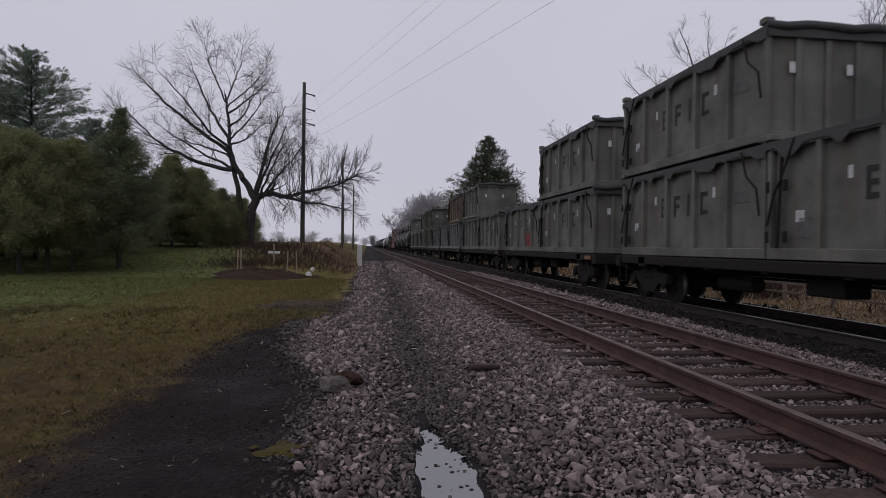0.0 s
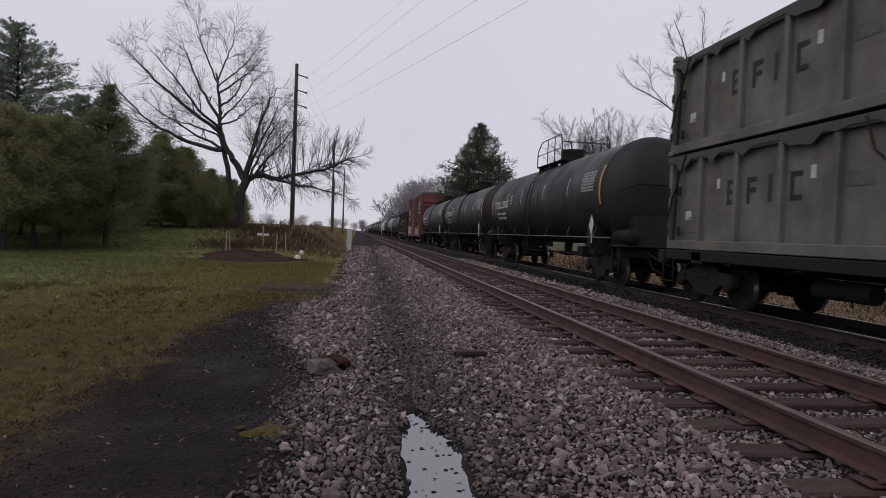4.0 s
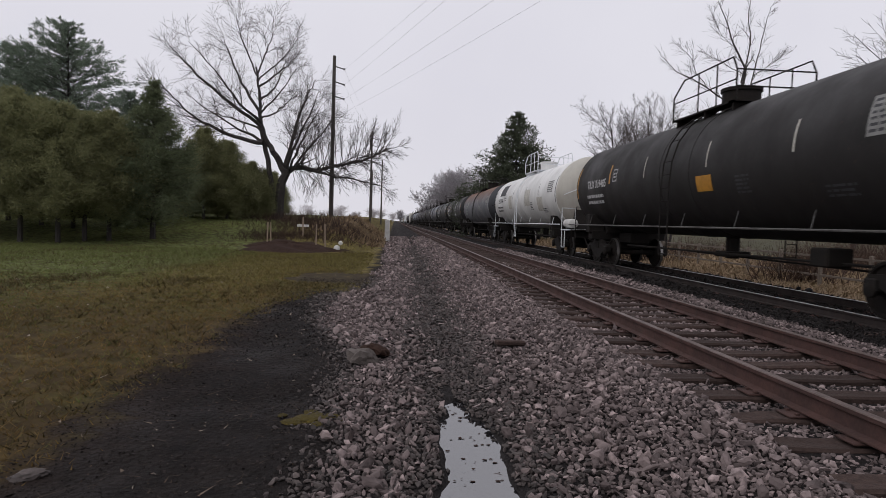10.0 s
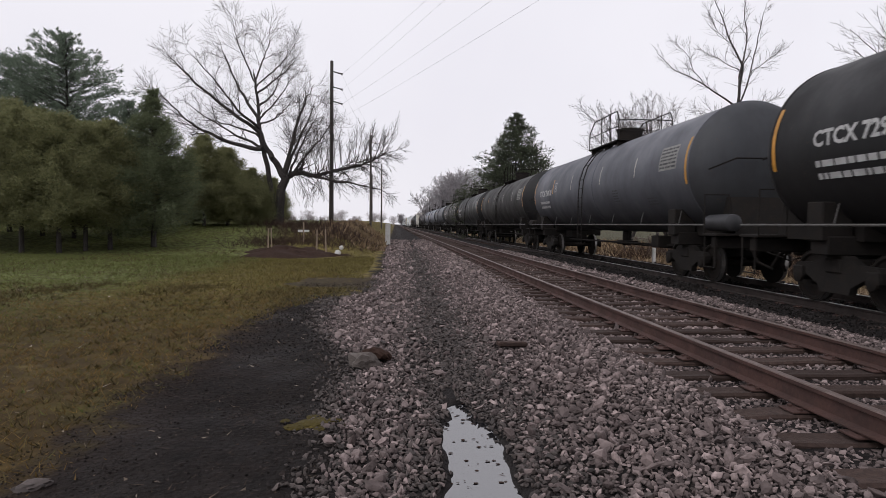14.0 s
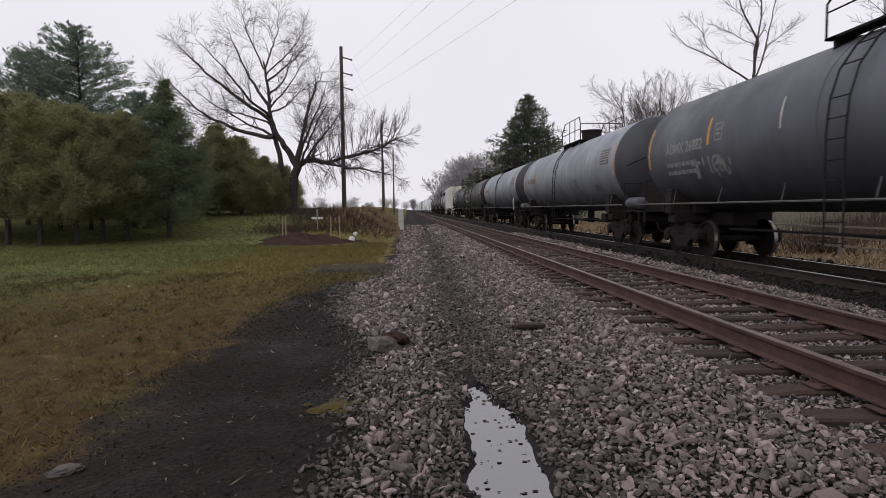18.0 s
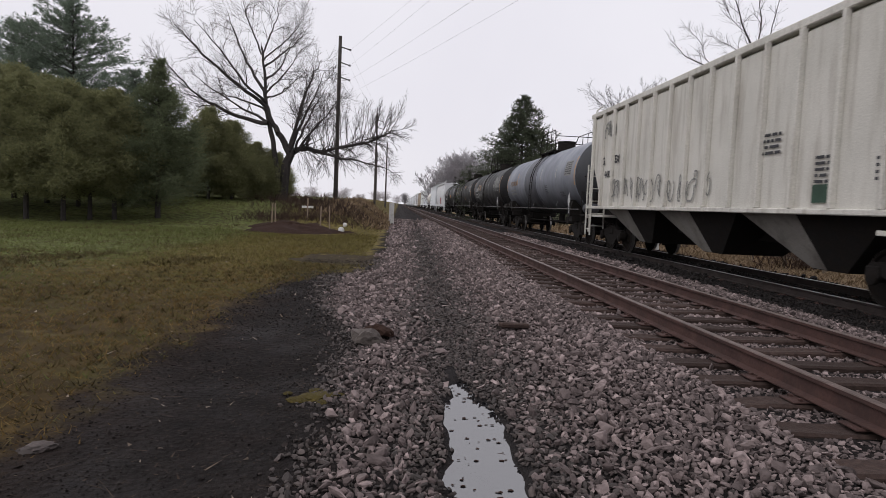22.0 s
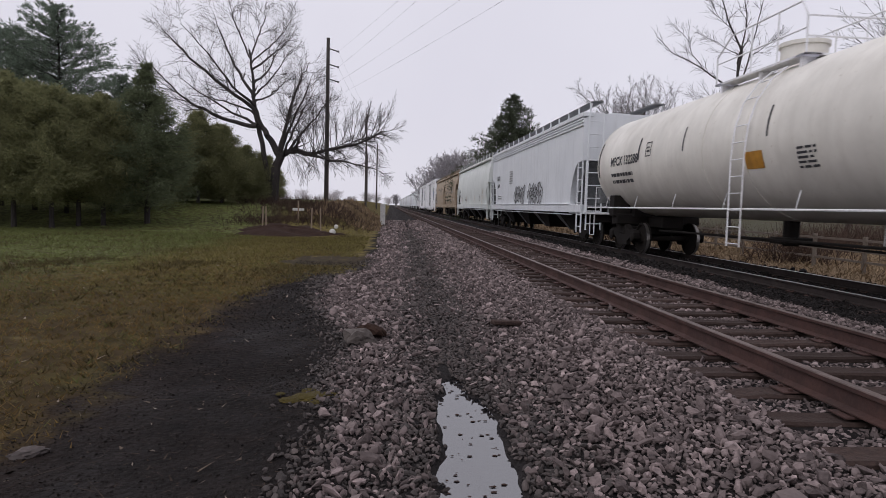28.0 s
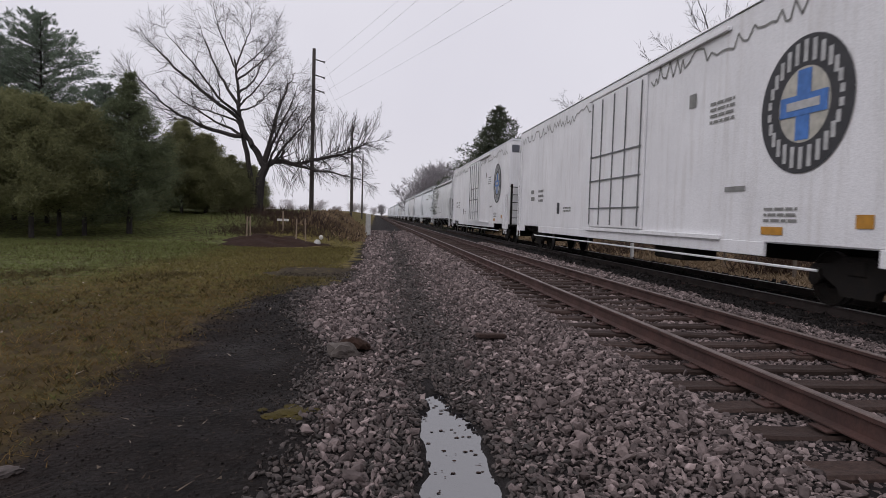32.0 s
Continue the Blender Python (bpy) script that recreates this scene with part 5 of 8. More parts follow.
for k, x, y, turn, size in ((1, -12.1, 25.6, 130, 0.96), (1, -14.1, 24.9, 10, 1.06), (0, -15.6, 25.4, 300, 1.1), (1, -17.2, 26.3, 50, 1.1), (0, -18.8, 27.0, 0, 1.15), (0, -20.4, 26.0, 140, 1.1),
                            (0, -14.2, 29.0, 330, 0.98), (1, -15.8, 29.5, 15, 1.1), (0, -17.8, 30.5, 75, 1.15), (1, -12.6, 29.6, 240, 0.80), (2, -11.2, 30.4, 90, 0.72),
                            (2, -8.75, 33.6, 200, 0.98), (2, -10.7, 34.2, 310, 0.92), (2, -7.9, 35.4, 120, 0.78), (1, -9.3, 36.0, 15, 0.80), (0, -11.6, 36.0, 250, 0.74), (2, -7.6, 38.2, 300, 0.74), (1, -9.2, 39.4, 40, 0.74), (0, -11.0, 40.2, 160, 0.74),
                            (0, -13.2, 37.0, 95, 0.8), (1, -15.4, 38.0, 45, 0.9), (0, -17.8, 38.0, 95, 1.1), (1, -20.2, 36.0, 95, 1.2), (2, -8.6, 45.0, 20, 0.8), (2, -10.4, 46.0, 60, 0.8), (2, -12.6, 46.5, 100, 0.85), (2, -15.0, 47.0, 140, 0.9), (1, -17.4, 48.0, 180, 1.0), (1, -22.4, 48.0, 260, 1.2)):
    put_copy(kinds[k], x, y, turn, size)
place(tall, -20.9, 42.0, None, 0, 1.0)
put_copy(tall, -24.6, 43.0, 100, 0.93)
put_copy(tall, -28.0, 42.0, 220, 0.82)
put_copy(tall, -18.3, 45.0, 40, 0.74)
put_copy(tall, -32.0, 41.0, 300, 0.85)

spruce = evergreen("spruce_tree", "tall dark conifer standing beyond the tracks", 14.4, 6.9, 17, M["needle3"], bare=0.05, count=60000, tuft=0.27, rag=0.26, droop=0.30, taper=0.9, low=0.8, clump=0.55)
place(spruce, 13.5, 70.0, ground_z(13.5, 70) - 0.2)
open_tree((21.3, 38, ground_z(21.3, 38)))
bare_tree((22.2, 58, ground_z(22.2, 58)), 14.6, 34, "leafless round tree beyond the railway track", 4, 0.14, 0.7, fine=0.012, fork=4)
bare_tree((27.0, 60, ground_z(27.0, 60)), 16.0, 36, "leafless round tree beyond the railway track", 4, 0.14, 0.7, fine=0.012, fork=4)
bare_tree((37.0, 38, ground_z(37.0, 38)), 22.5, 41, "leafless twiggy tree at the field's edge", 4, 0.2, 0.7, fine=0.012, fork=2)
bare_tree((38.5, 50, ground_z(38.5, 50)), 13.0, 43, "leafless twiggy tree at the field's edge", 4, 0.2, 0.7, fine=0.012, fork=2)
# distant trees, paled by haze through their twig and bark colour
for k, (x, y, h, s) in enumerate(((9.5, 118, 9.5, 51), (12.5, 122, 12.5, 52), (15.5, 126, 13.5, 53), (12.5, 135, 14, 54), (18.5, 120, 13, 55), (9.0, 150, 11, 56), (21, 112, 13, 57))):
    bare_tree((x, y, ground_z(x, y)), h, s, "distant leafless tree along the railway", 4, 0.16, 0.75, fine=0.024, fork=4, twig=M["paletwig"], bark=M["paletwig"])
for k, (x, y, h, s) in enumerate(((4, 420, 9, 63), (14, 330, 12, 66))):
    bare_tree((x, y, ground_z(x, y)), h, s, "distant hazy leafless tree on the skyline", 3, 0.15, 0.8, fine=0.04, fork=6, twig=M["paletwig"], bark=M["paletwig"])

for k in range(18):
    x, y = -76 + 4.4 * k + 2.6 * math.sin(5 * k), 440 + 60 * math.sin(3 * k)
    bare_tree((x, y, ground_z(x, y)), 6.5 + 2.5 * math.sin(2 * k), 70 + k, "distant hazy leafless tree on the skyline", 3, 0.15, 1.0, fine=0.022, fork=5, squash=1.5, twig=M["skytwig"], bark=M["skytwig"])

# ---- poles and wires ----
def utility_pole(x, y, high, arms, label, z=None, r=0.14):
    p = thing("utility_pole", label, "utility pole", "line of utility poles")
    z = ground_z(x, y) if z is None else z
    p.matrix_basis = pose(x, y, z - 0.3)
    part("pole", Geo().tube((0, 0, 0), (0, 0, high + 0.3), r, 10, r * 0.68), M["pole"], p, smooth=True)
    for h in arms:
        a = part("bracket_arm", Geo().tube((0, 0, h + 0.4), (0.62, -0.25, h + 0.18), 0.035, 6), M["pole"], p)
        part("insulator", Geo().turned_y([(-0.06, 0.02), (-0.05, 0.06), (0.0, 0.045), (0.05, 0.06), (0.06, 0.02)], 0, 0, 10), M["insul"], a).matrix_basis = pose(0.62, -0.25, h + 0.18, 90)
    return p, Vector((x, y, z - 0.3))


ARMS = (9.05, 8.15, 7.3)
pole_1, foot = utility_pole(-3.80, 38.0, 9.75, ARMS, "tall weathered wooden utility pole beside the old tree")
utility_pole(-2.4, 62.0, 9.0, (8.2, 7.5), "distant wooden utility pole along the line", r=0.12)
utility_pole(-1.9, 88.0, 9.0, (8.2, 7.5), "distant wooden utility pole along the line", r=0.12)
utility_pole(-4.4, 120.0, 9.0, (8.2,), "distant wooden utility pole along the line", r=0.12)
utility_pole(25.8, 60.0, 11.0, (10.2,), "wooden utility pole standing beyond the tracks", r=0.15)
utility_pole(15.8, 70.0, 10.5, (9.8,), "wooden utility pole standing beyond the tracks", r=0.15)
for k, (h, end) in enumerate(((9.05, (15.7, -24.0, 9.8)), (8.15, (14.6, -24.0, 9.2)), (7.3, (16.3, -24.0, 8.6)), (6.5, (16.9, -24.0, 8.0)))):
    a, b = foot + Vector((0.62, -0.25, h + 0.18)), Vector(end)
    pts = [a.lerp(b, t / 24) - Vector((0, 0, 4 * 0.55 * (t / 24) * (1 - t / 24))) for t in range(25)]
    w = part("overhead_wire", Geo().path(pts, 0.003, 4), M["wire"])
    tagged(w, "thin dark overhead wire sagging across the grey sky", "wire", "overhead wires")
    b2 = Vector((-2.4 + 0.6, 62 - 0.25, ground_z(-2.4, 62) + h - 0.6))
    pts = [a.lerp(b2, t / 12) - Vector((0, 0, 4 * 0.3 * (t / 12) * (1 - t / 12))) for t in range(13)]
    tagged(part("overhead_wire", Geo().path(pts, 0.003, 4), M["wire"]), "thin dark overhead wire sagging across the grey sky", "wire", "overhead wires")

# ---- small things on the lawn ----
def white_post():
    x, y = -0.42, 38.0
    z = ground_z(x, y)
    p = thing("marker_post", "white painted trackside marker post standing in the grass", "post")
    p.matrix_basis = pose(x, y, z)
    part("post", Geo().box(-0.15, 0.15, -0.06, 0.06, -0.2, 1.32, 0.02), M["post"], p)
    return p


white_post()
mo = Geo()
rings, seg = 9, 40
for i in range(rings):
    q = i / (rings - 1)
    for k in range(seg):
        a = 2 * math.pi * k / seg
        rr = (1 - q) * (1 + 0.14 * math.sin(3 * a + 1) + 0.09 * math.sin(7 * a) + 0.05 * math.sin(13 * a))
        x, y = -4.1 + 2.0 * rr * math.cos(a), 25.0 + 2.4 * rr * math.sin(a)
        mo.v.append((x, y, ground_z(x, y) - 0.05 + 0.30 * (1 - (1 - q) ** 2) + 0.05 * math.sin(5 * a + 9 * q)))
for i in range(rings - 1):
    for k in range(seg):
        mo.f.append((i * seg + k, i * seg + (k + 1) % seg, (i + 1) * seg + (k + 1) % seg, (i + 1) * seg + k))
tagged(part("earth_mound", mo, M["mound"], smooth=True), "low mound of freshly turned brown earth on the lawn", "mound")


def stake(x, y, high, lean, label="thin pale wooden stake stuck in the ground"):
    z = ground_z(x, y)
    s = part("wooden_stake", Geo().box(-0.025, 0.025, -0.015, 0.015, -0.25, high, 0.005), M["wood"])
    s.matrix_basis = pose(x, y, z, 0, lean, 0)
    return tagged(s, label, "stake", "wooden stakes")


for x, y, h, a in ((-5.05, 25.5, 0.98, 1.5), (-4.98, 25.9, 0.95, -1), (-3.1, 25.3, 1.0, 1), (-2.75, 25.5, 1.02, -1.5)):
    stake(x, y, h, a)
cr = thing("wooden_cross", "small pale wooden cross standing behind the mound", "cross")
cr.matrix_basis = pose(-4.0, 28.0, ground_z(-4.0, 28.0))
part("upright", Geo().box(-0.03, 0.03, -0.02, 0.02, -0.2, 0.95, 0.004), M["wood"], cr)
part("crossbar", Geo().box(-0.25, 0.25, -0.015, 0.015, 0.52, 0.62, 0.004), M["post"], cr)
bl = thing("white_bundle", "small white bundle of flowers lying against the mound", "bundle")
bl.matrix_basis = pose(-2.25, 25.1, ground_z(-2.25, 25.1))
part("bag", Geo().turned_y([(-0.12, 0.03), (-0.08, 0.12), (0.05, 0.13), (0.12, 0.04)], 0, 0.12, 10), M["post"], bl, smooth=True)
part("top", Geo().turned_y([(-0.08, 0.02), (-0.05, 0.08), (0.05, 0.09), (0.09, 0.02)], 0.14, 0.33, 10), M["post"], bl, smooth=True)


def brush(x, y, wide, high, count, seed, label, material):
    rnd = random.Random(seed)
    segs = []
    for k in range(count):
        px, py = rnd.gauss(0, wide * 0.4), rnd.gauss(0, wide * 0.25)
        d = Vector((rnd.gauss(0, 0.5), rnd.gauss(0, 0.5), 1)).normalized()
        p = Vector((px, py, ground_z(x + px, y + py) - ground_z(x, y) - 0.05))
        for s in range(3):
            d = (d + Vector((rnd.gauss(0, 0.25), rnd.gauss(0, 0.25), rnd.gauss(-0.1, 0.2)))).normalized()
            q = p + d * high * rnd.uniform(0.25, 0.45)
            segs.append((p, q, 0.014 - 0.004 * s, 0.010 - 0.004 * s))
            p = q
    ob = tagged(part("brush_pile", tubes(segs), material), kind="stuff")
    ob.matrix_basis = pose(x, y, ground_z(x, y))
    return tagged(ob, label, "bush")


brush(-4.2, 31.0, 3.4, 0.5, 500, 3, "low tangle of russet brush on the bank", M["bush"])
brush(-1.9, 34.0, 2.2, 0.42, 300, 4, "low tangle of russet brush on the bank", M["bush"])
brush(-2.4, 44.0, 2.6, 0.5, 300, 5, "low tangle of russet brush on the bank", M["bush"])
brush(-5.4, 28.0, 2.2, 0.42, 420, 13, "low tangle of russet brush on the bank", M["bush"])
brush(-3.4, 28.6, 2.4, 0.42, 420, 14, "low tangle of russet brush on the bank", M["bush"])
brush(-5.0, 33.5, 2.8, 0.6, 500, 15, "low tangle of russet brush on the bank", M["bush"])
brush(-2.9, 31.2, 2.2, 0.45, 360, 16, "low tangle of russet brush on the bank", M["bush"])
brush(14.5, 21.0, 2.0, 1.2, 260, 6, "leafless brown weeds beyond the tracks", M["bush"])
brush(18.0, 26.0, 3.0, 1.3, 300, 7, "leafless brown weeds beyond the tracks", M["bush"])
brush(13.5, 33.0, 3.0, 1.3, 300, 8, "leafless brown weeds beyond the tracks", M["bush"])
brush(16.0, 15.5, 2.2, 0.8, 260, 17, "leafless brown weeds beyond the tracks", M["bush"])
brush(19.5, 19.0, 3.4, 1.2, 340, 18, "leafless brown weeds beyond the tracks", M["bush"])
brush(24.0, 30.0, 5.0, 1.6, 480, 19, "leafless brown weeds beyond the tracks", M["bush"])
brush(30.0, 38.0, 6.0, 1.8, 560, 20, "leafless brown weeds beyond the tracks", M["bush"])
brush(20.0, 40.0, 5.0, 1.5, 420, 21, "leafless brown weeds beyond the tracks", M["bush"])


def rock_shape(seed, sx, sy, sz):
    b = bmesh.new()
    bmesh.ops.create_icosphere(b, subdivisions=3, radius=1)
    for v in b.verts:
        n1 = noise.noise(v.co * 1.3 + Vector((seed, 0, 0))) * 0.35 + noise.noise(v.co * 3.5 + Vector((0, seed, 0))) * 0.28
        v.co = v.co * (1 + n1)
        v.co = Vector((v.co.x * sx, v.co.y * sy, max(-0.4, v.co.z) * sz))
    me = bpy.data.meshes.new("rock")
    b.to_mesh(me)
    b.free()
    me.materials.append(M["pale_stone"])
    me.polygons.foreach_set("use_smooth", [True] * len(me.polygons))
    me.set_sharp_from_angle(angle=radians(28))
    return me


rk = tagged(new("rock", rock_shape(3, 0.15, 0.10, 0.10)), "rounded brown rock half sunk in the gravel edge", "rock")
rk.matrix_basis = pose(-0.25, 5.66, 0.045, 0, 12, 20)
rk = tagged(new("rock", rock_shape(8, 0.08, 0.05, 0.03)), "flat grey stone lying on the black mud", "rock")
rk.data.materials[0] = M["dark_stone"]
rk.matrix_basis = pose(-1.78, 3.22, -0.02, 0, 0, 30)
db = thing("timber_scrap", "short broken scrap of dark rotten timber on the ballast", "scrap")
db.matrix_basis = pose(1.24, 6.42, 0.045, 0, 3, 14)
part("plank", Geo().box(-0.16, 0.16, -0.05, 0.05, 0.0, 0.05, 0.012), M["tie"], db)
clod = tagged(new("earth_clod", rock_shape(21, 0.12, 0.15, 0.07)), "clod of dark earth and roots beside the brown rock", "clod")
clod.data.materials[0] = M["mound"]
clod.matrix_basis = pose(-0.14, 5.92, 0.06, 0, 0, 40)
lump = tagged(new("moss_clump", rock_shape(12, 0.12, 0.10, 0.025)), "flat clump of yellow-green moss at the gravel's edge", "moss")
lump.data.materials[0] = varied("yellow_moss", (0.06, 0.047, 0.010), (0.13, 0.095, 0.018), 0.95, 25, 0.9)
lump.matrix_basis = pose(-0.5, 4.12, -0.012, 0, 0, 10)
for dx, dy, s in ((0.13, 0.05, 0.5), (-0.12, -0.07, 0.55), (0.05, -0.12, 0.4), (-0.02, 0.13, 0.45), (0.2, -0.05, 0.3), (-0.2, 0.06, 0.3)):
    more = tagged(new("moss_clump", lump.data), "small clump of yellow-green moss at the gravel's edge", "moss")
    more.matrix_basis = pose(-0.5 + dx, 4.12 + dy, -0.008, 0, 0, 300 * s) @ Matrix.Scale(s, 4)


def rail_fence():
    f = thing("board_fence", "weathered post-and-rail fence beyond the tracks", "fence")
    for k in range(14):
        x, y = 13.4 + 0.16 * k, 10 + 2.4 * k
        z = ground_z(x, y)
        part("post", Geo().box(x - 0.05, x + 0.05, y - 0.05, y + 0.05, z - 0.3, z + 1.1, 0.01), M["fence"], f)
        if k < 13:
            x2, y2 = 13.4 + 0.16 * (k + 1), 10 + 2.4 * (k + 1)
            for h in (0.35, 0.65, 0.98):
                part("board", Geo().tube((x, y, z + h), (x2, y2, ground_z(x2, y2) + h), 0.045, 4), M["fence"], f)
    return f


rail_fence()
gp = thing("marker_post", "short white marker post standing beyond the tracks", "post")
gp.matrix_basis = pose(11.9, 28.0, ground_z(11.9, 28.0))
part("post", Geo().box(-0.07, 0.07, -0.07, 0.07, -0.2, 0.75, 0.02), M["post"], gp)


def puddle_bits():
    r = np.random.RandomState(5)
    vs, fs = [], []
    for k in range(75):
        y = r.uniform(2.3, 4.7)
        x = 0.44 + r.uniform(-0.17, 0.17)
        a, s = r.uniform(0, 6.28), r.uniform(0.004, 0.012)
        o = len(vs)
        for i in range(5):
            q = a + 1.2566 * i
            vs.append((x + s * math.cos(q) * 1.5, y + s * math.sin(q), -0.034 + 0.003 * r.uniform(0, 1)))
        fs.append(tuple(o + i for i in range(5)))
    ob = part("floating_litter", Geo().add(vs, fs), M["mound"])
    return tagged(ob, "dark bits of leaf litter floating on the puddle", "litter", kind="stuff")


puddle_bits()


# ---- the train: shared running gear ----
WHEEL_R = 0.457


def wheelset_mesh():
    g = Geo()
    for s in (-1, 1):
        prof = [(0.60, 0.09), (0.66, 0.12), (0.685, 0.485), (0.715, 0.485), (0.725, WHEEL_R), (0.82, WHEEL_R - 0.006), (0.825, 0.40), (0.775, 0.38), (0.775, 0.17), (0.84, 0.13), (0.85, 0.09)]
        g.turned_x([(s * x, r) for x, r in prof], 0, WHEEL_R, 30)
    g.turned_x([(-1.06, 0.08), (1.06, 0.08)], 0, WHEEL_R, 12)
    for s in (-1, 1):
        g.turned_x([(s * 1.06, 0.12), (s * 1.12, 0.12), (s * 1.14, 0.07)], 0, WHEEL_R, 12)
    return mesh_from("wheelset", g, M["wheel"], True)


def tread_mesh():
    made = []
    for s in (-1, 1):
        g = Geo()
        vs, fs, k = [], [], 30
        for x in (0.728, 0.818):
            for i in range(k):
                a = 2 * math.pi * i / k
                vs.append((s * x, (WHEEL_R + 0.002) * math.cos(a), WHEEL_R + (WHEEL_R + 0.002) * math.sin(a)))
        for i in range(k):
            fs.append((i, (i + 1) % k, k + (i + 1) % k, k + i))
        g.add(vs, fs)
        made.append(mesh_from("wheel_tread", g, M["tread"], True))
    return made


def truck_mesh():
    g = Geo()
    for s in (-1, 1):
        x0, x1 = (0.93, 1.07) if s > 0 else (-1.07, -0.93)
        g.prism_x([(-1.05, 0.62), (-0.98, 0.70), (-0.55, 0.72), (-0.30, 0.86), (0.30, 0.86), (0.55, 0.72), (0.98, 0.70), (1.05, 0.62), (1.05, 0.52), (0.72, 0.50), (0.40, 0.34), (0.36, 0.22), (-0.36, 0.22), (-0.40, 0.34), (-0.72, 0.50), (-1.05, 0.52)], x0, x1)
        for q in (-1, 1):
            g.box(min(s * 0.9, s * 1.12), max(s * 0.9, s * 1.12), q * 0.89 - 0.14, q * 0.89 + 0.14, 0.44, 0.64, 0.02)
        for q in (-0.17, 0.0, 0.17):
            g.tube((s * 1.0, q, 0.26), (s * 1.0, q, 0.58), 0.066, 8)
    g.box(-1.1, 1.1, -0.2, 0.2, 0.55, 0.80, 0.03)
    for q in (-0.5, 0.5):
        g.box(-0.85, 0.85, q - 0.05, q + 0.05, 0.36, 0.46)
    return mesh_from("truck", g, M["under"])


WHEELSET, TREAD, TRUCK = wheelset_mesh(), tread_mesh(), truck_mesh()
cp = Geo().box(-0.09, 0.09, -0.75, 0.15, 0.80, 0.96, 0.02).box(-0.15, 0.15, -0.98, -0.68, 0.74, 1.02, 0.04)
cp.path([(-0.75, -0.16, 1.0), (-0.55, -0.5, 0.78), (-0.2, -0.75, 0.62)], 0.018)
cp.path([(0.2, -0.6, 0.78), (0.28, -0.78, 0.45), (0.16, -0.98, 0.42)], 0.03)
COUPLER = mesh_from("coupler", cp, M["under"])


def running_gear(car, half, inset):
    """Two trucks with their wheelsets, and the couplers, under a car of that half length."""
    for s in (-1, 1):
        t = part("truck", TRUCK, None, car)
        t.matrix_basis = Matrix.Translation((0, s * (half - inset), 0))
        for q in (-0.89, 0.89):
            w = part("wheelset", WHEELSET, None, t)
            w.matrix_basis = Matrix.Translation((0, q, 0))
            for tread in TREAD:
                part("wheel_tread", tread, None, w)
        c = part("coupler", COUPLER, None, car)
        c.matrix_basis = pose(0, s * half, 0, 0, 0, 180 if s > 0 else 0)


def ladder(x, y0, y1, z0, z1, rungs, r=0.016, axis="y"):
    g = Geo()
    a, b = ((x, y0), (x, y1)) if axis == "y" else ((y0, x), (y1, x))
    g.tube((*a, z0), (*a, z1), r * 1.5, 6)
    g.tube((*b, z0), (*b, z1), r * 1.5, 6)
    for k in range(rungs):
        z = z0 + (z1 - z0) * (k + 0.5) / rungs
        g.tube((*a, z), (*b, z), r, 5)
    return g


def sign_parts(car, marks, side_x, radius=0.0, cz=0.0):
    """Painted marks on the near side: a mesh for each colour and kind. marks: (kind, material, *numbers)."""
    single = [(name[:-1], mat, [c]) for name, mat, calls in marks if name == "yellow_bars" for c in calls]
    for name, mat, calls in [m for m in marks if m[0] != "yellow_bars"] + single:
        g = Geo()
        for c in calls:
            k, a = c[0], c[1:]
            if k == "text":
                put_text(g, a[0], a[1], a[2], a[3], side_x, radius, cz, *(a[4:]))
            elif k == "bar":
                put_bar(g, a[0], a[1], a[2], a[3], side_x, radius, cz, *(a[4:]))
            elif k == "lines":
                put_lines(g, a[0], a[1], a[2], a[3], a[4], side_x, radius, cz, *(a[5:]))
            elif k == "bubbles":
                bubbles(g, a[0], a[1], a[2], a[3], a[4], a[5], side_x, radius, cz, *(a[6:]))
            elif k == "blob":
                blob(g, a[0], a[1], a[2], a[3], a[4], side_x, radius, cz, *(a[5:]))
            elif k == "stroke":
                stroke(g, a[0], a[1], a[2], a[3], side_x, radius, cz)
            elif k == "wedges":
                wedges(g, a[0], a[1], a[2], a[3], a[4], side_x, radius, cz, *(a[5:]))
            elif k == "scrawl":
                scrawl(g, a[0], a[1], a[2], a[3], a[4], a[5], side_x, radius, cz, *(a[6:]))
        made = part(name, g, M[mat], car)
        if len(calls) > 1 or calls[0][0] in ("lines", "text", "scrawl", "bubbles", "wedges"):
            tagged(made, kind="stuff")


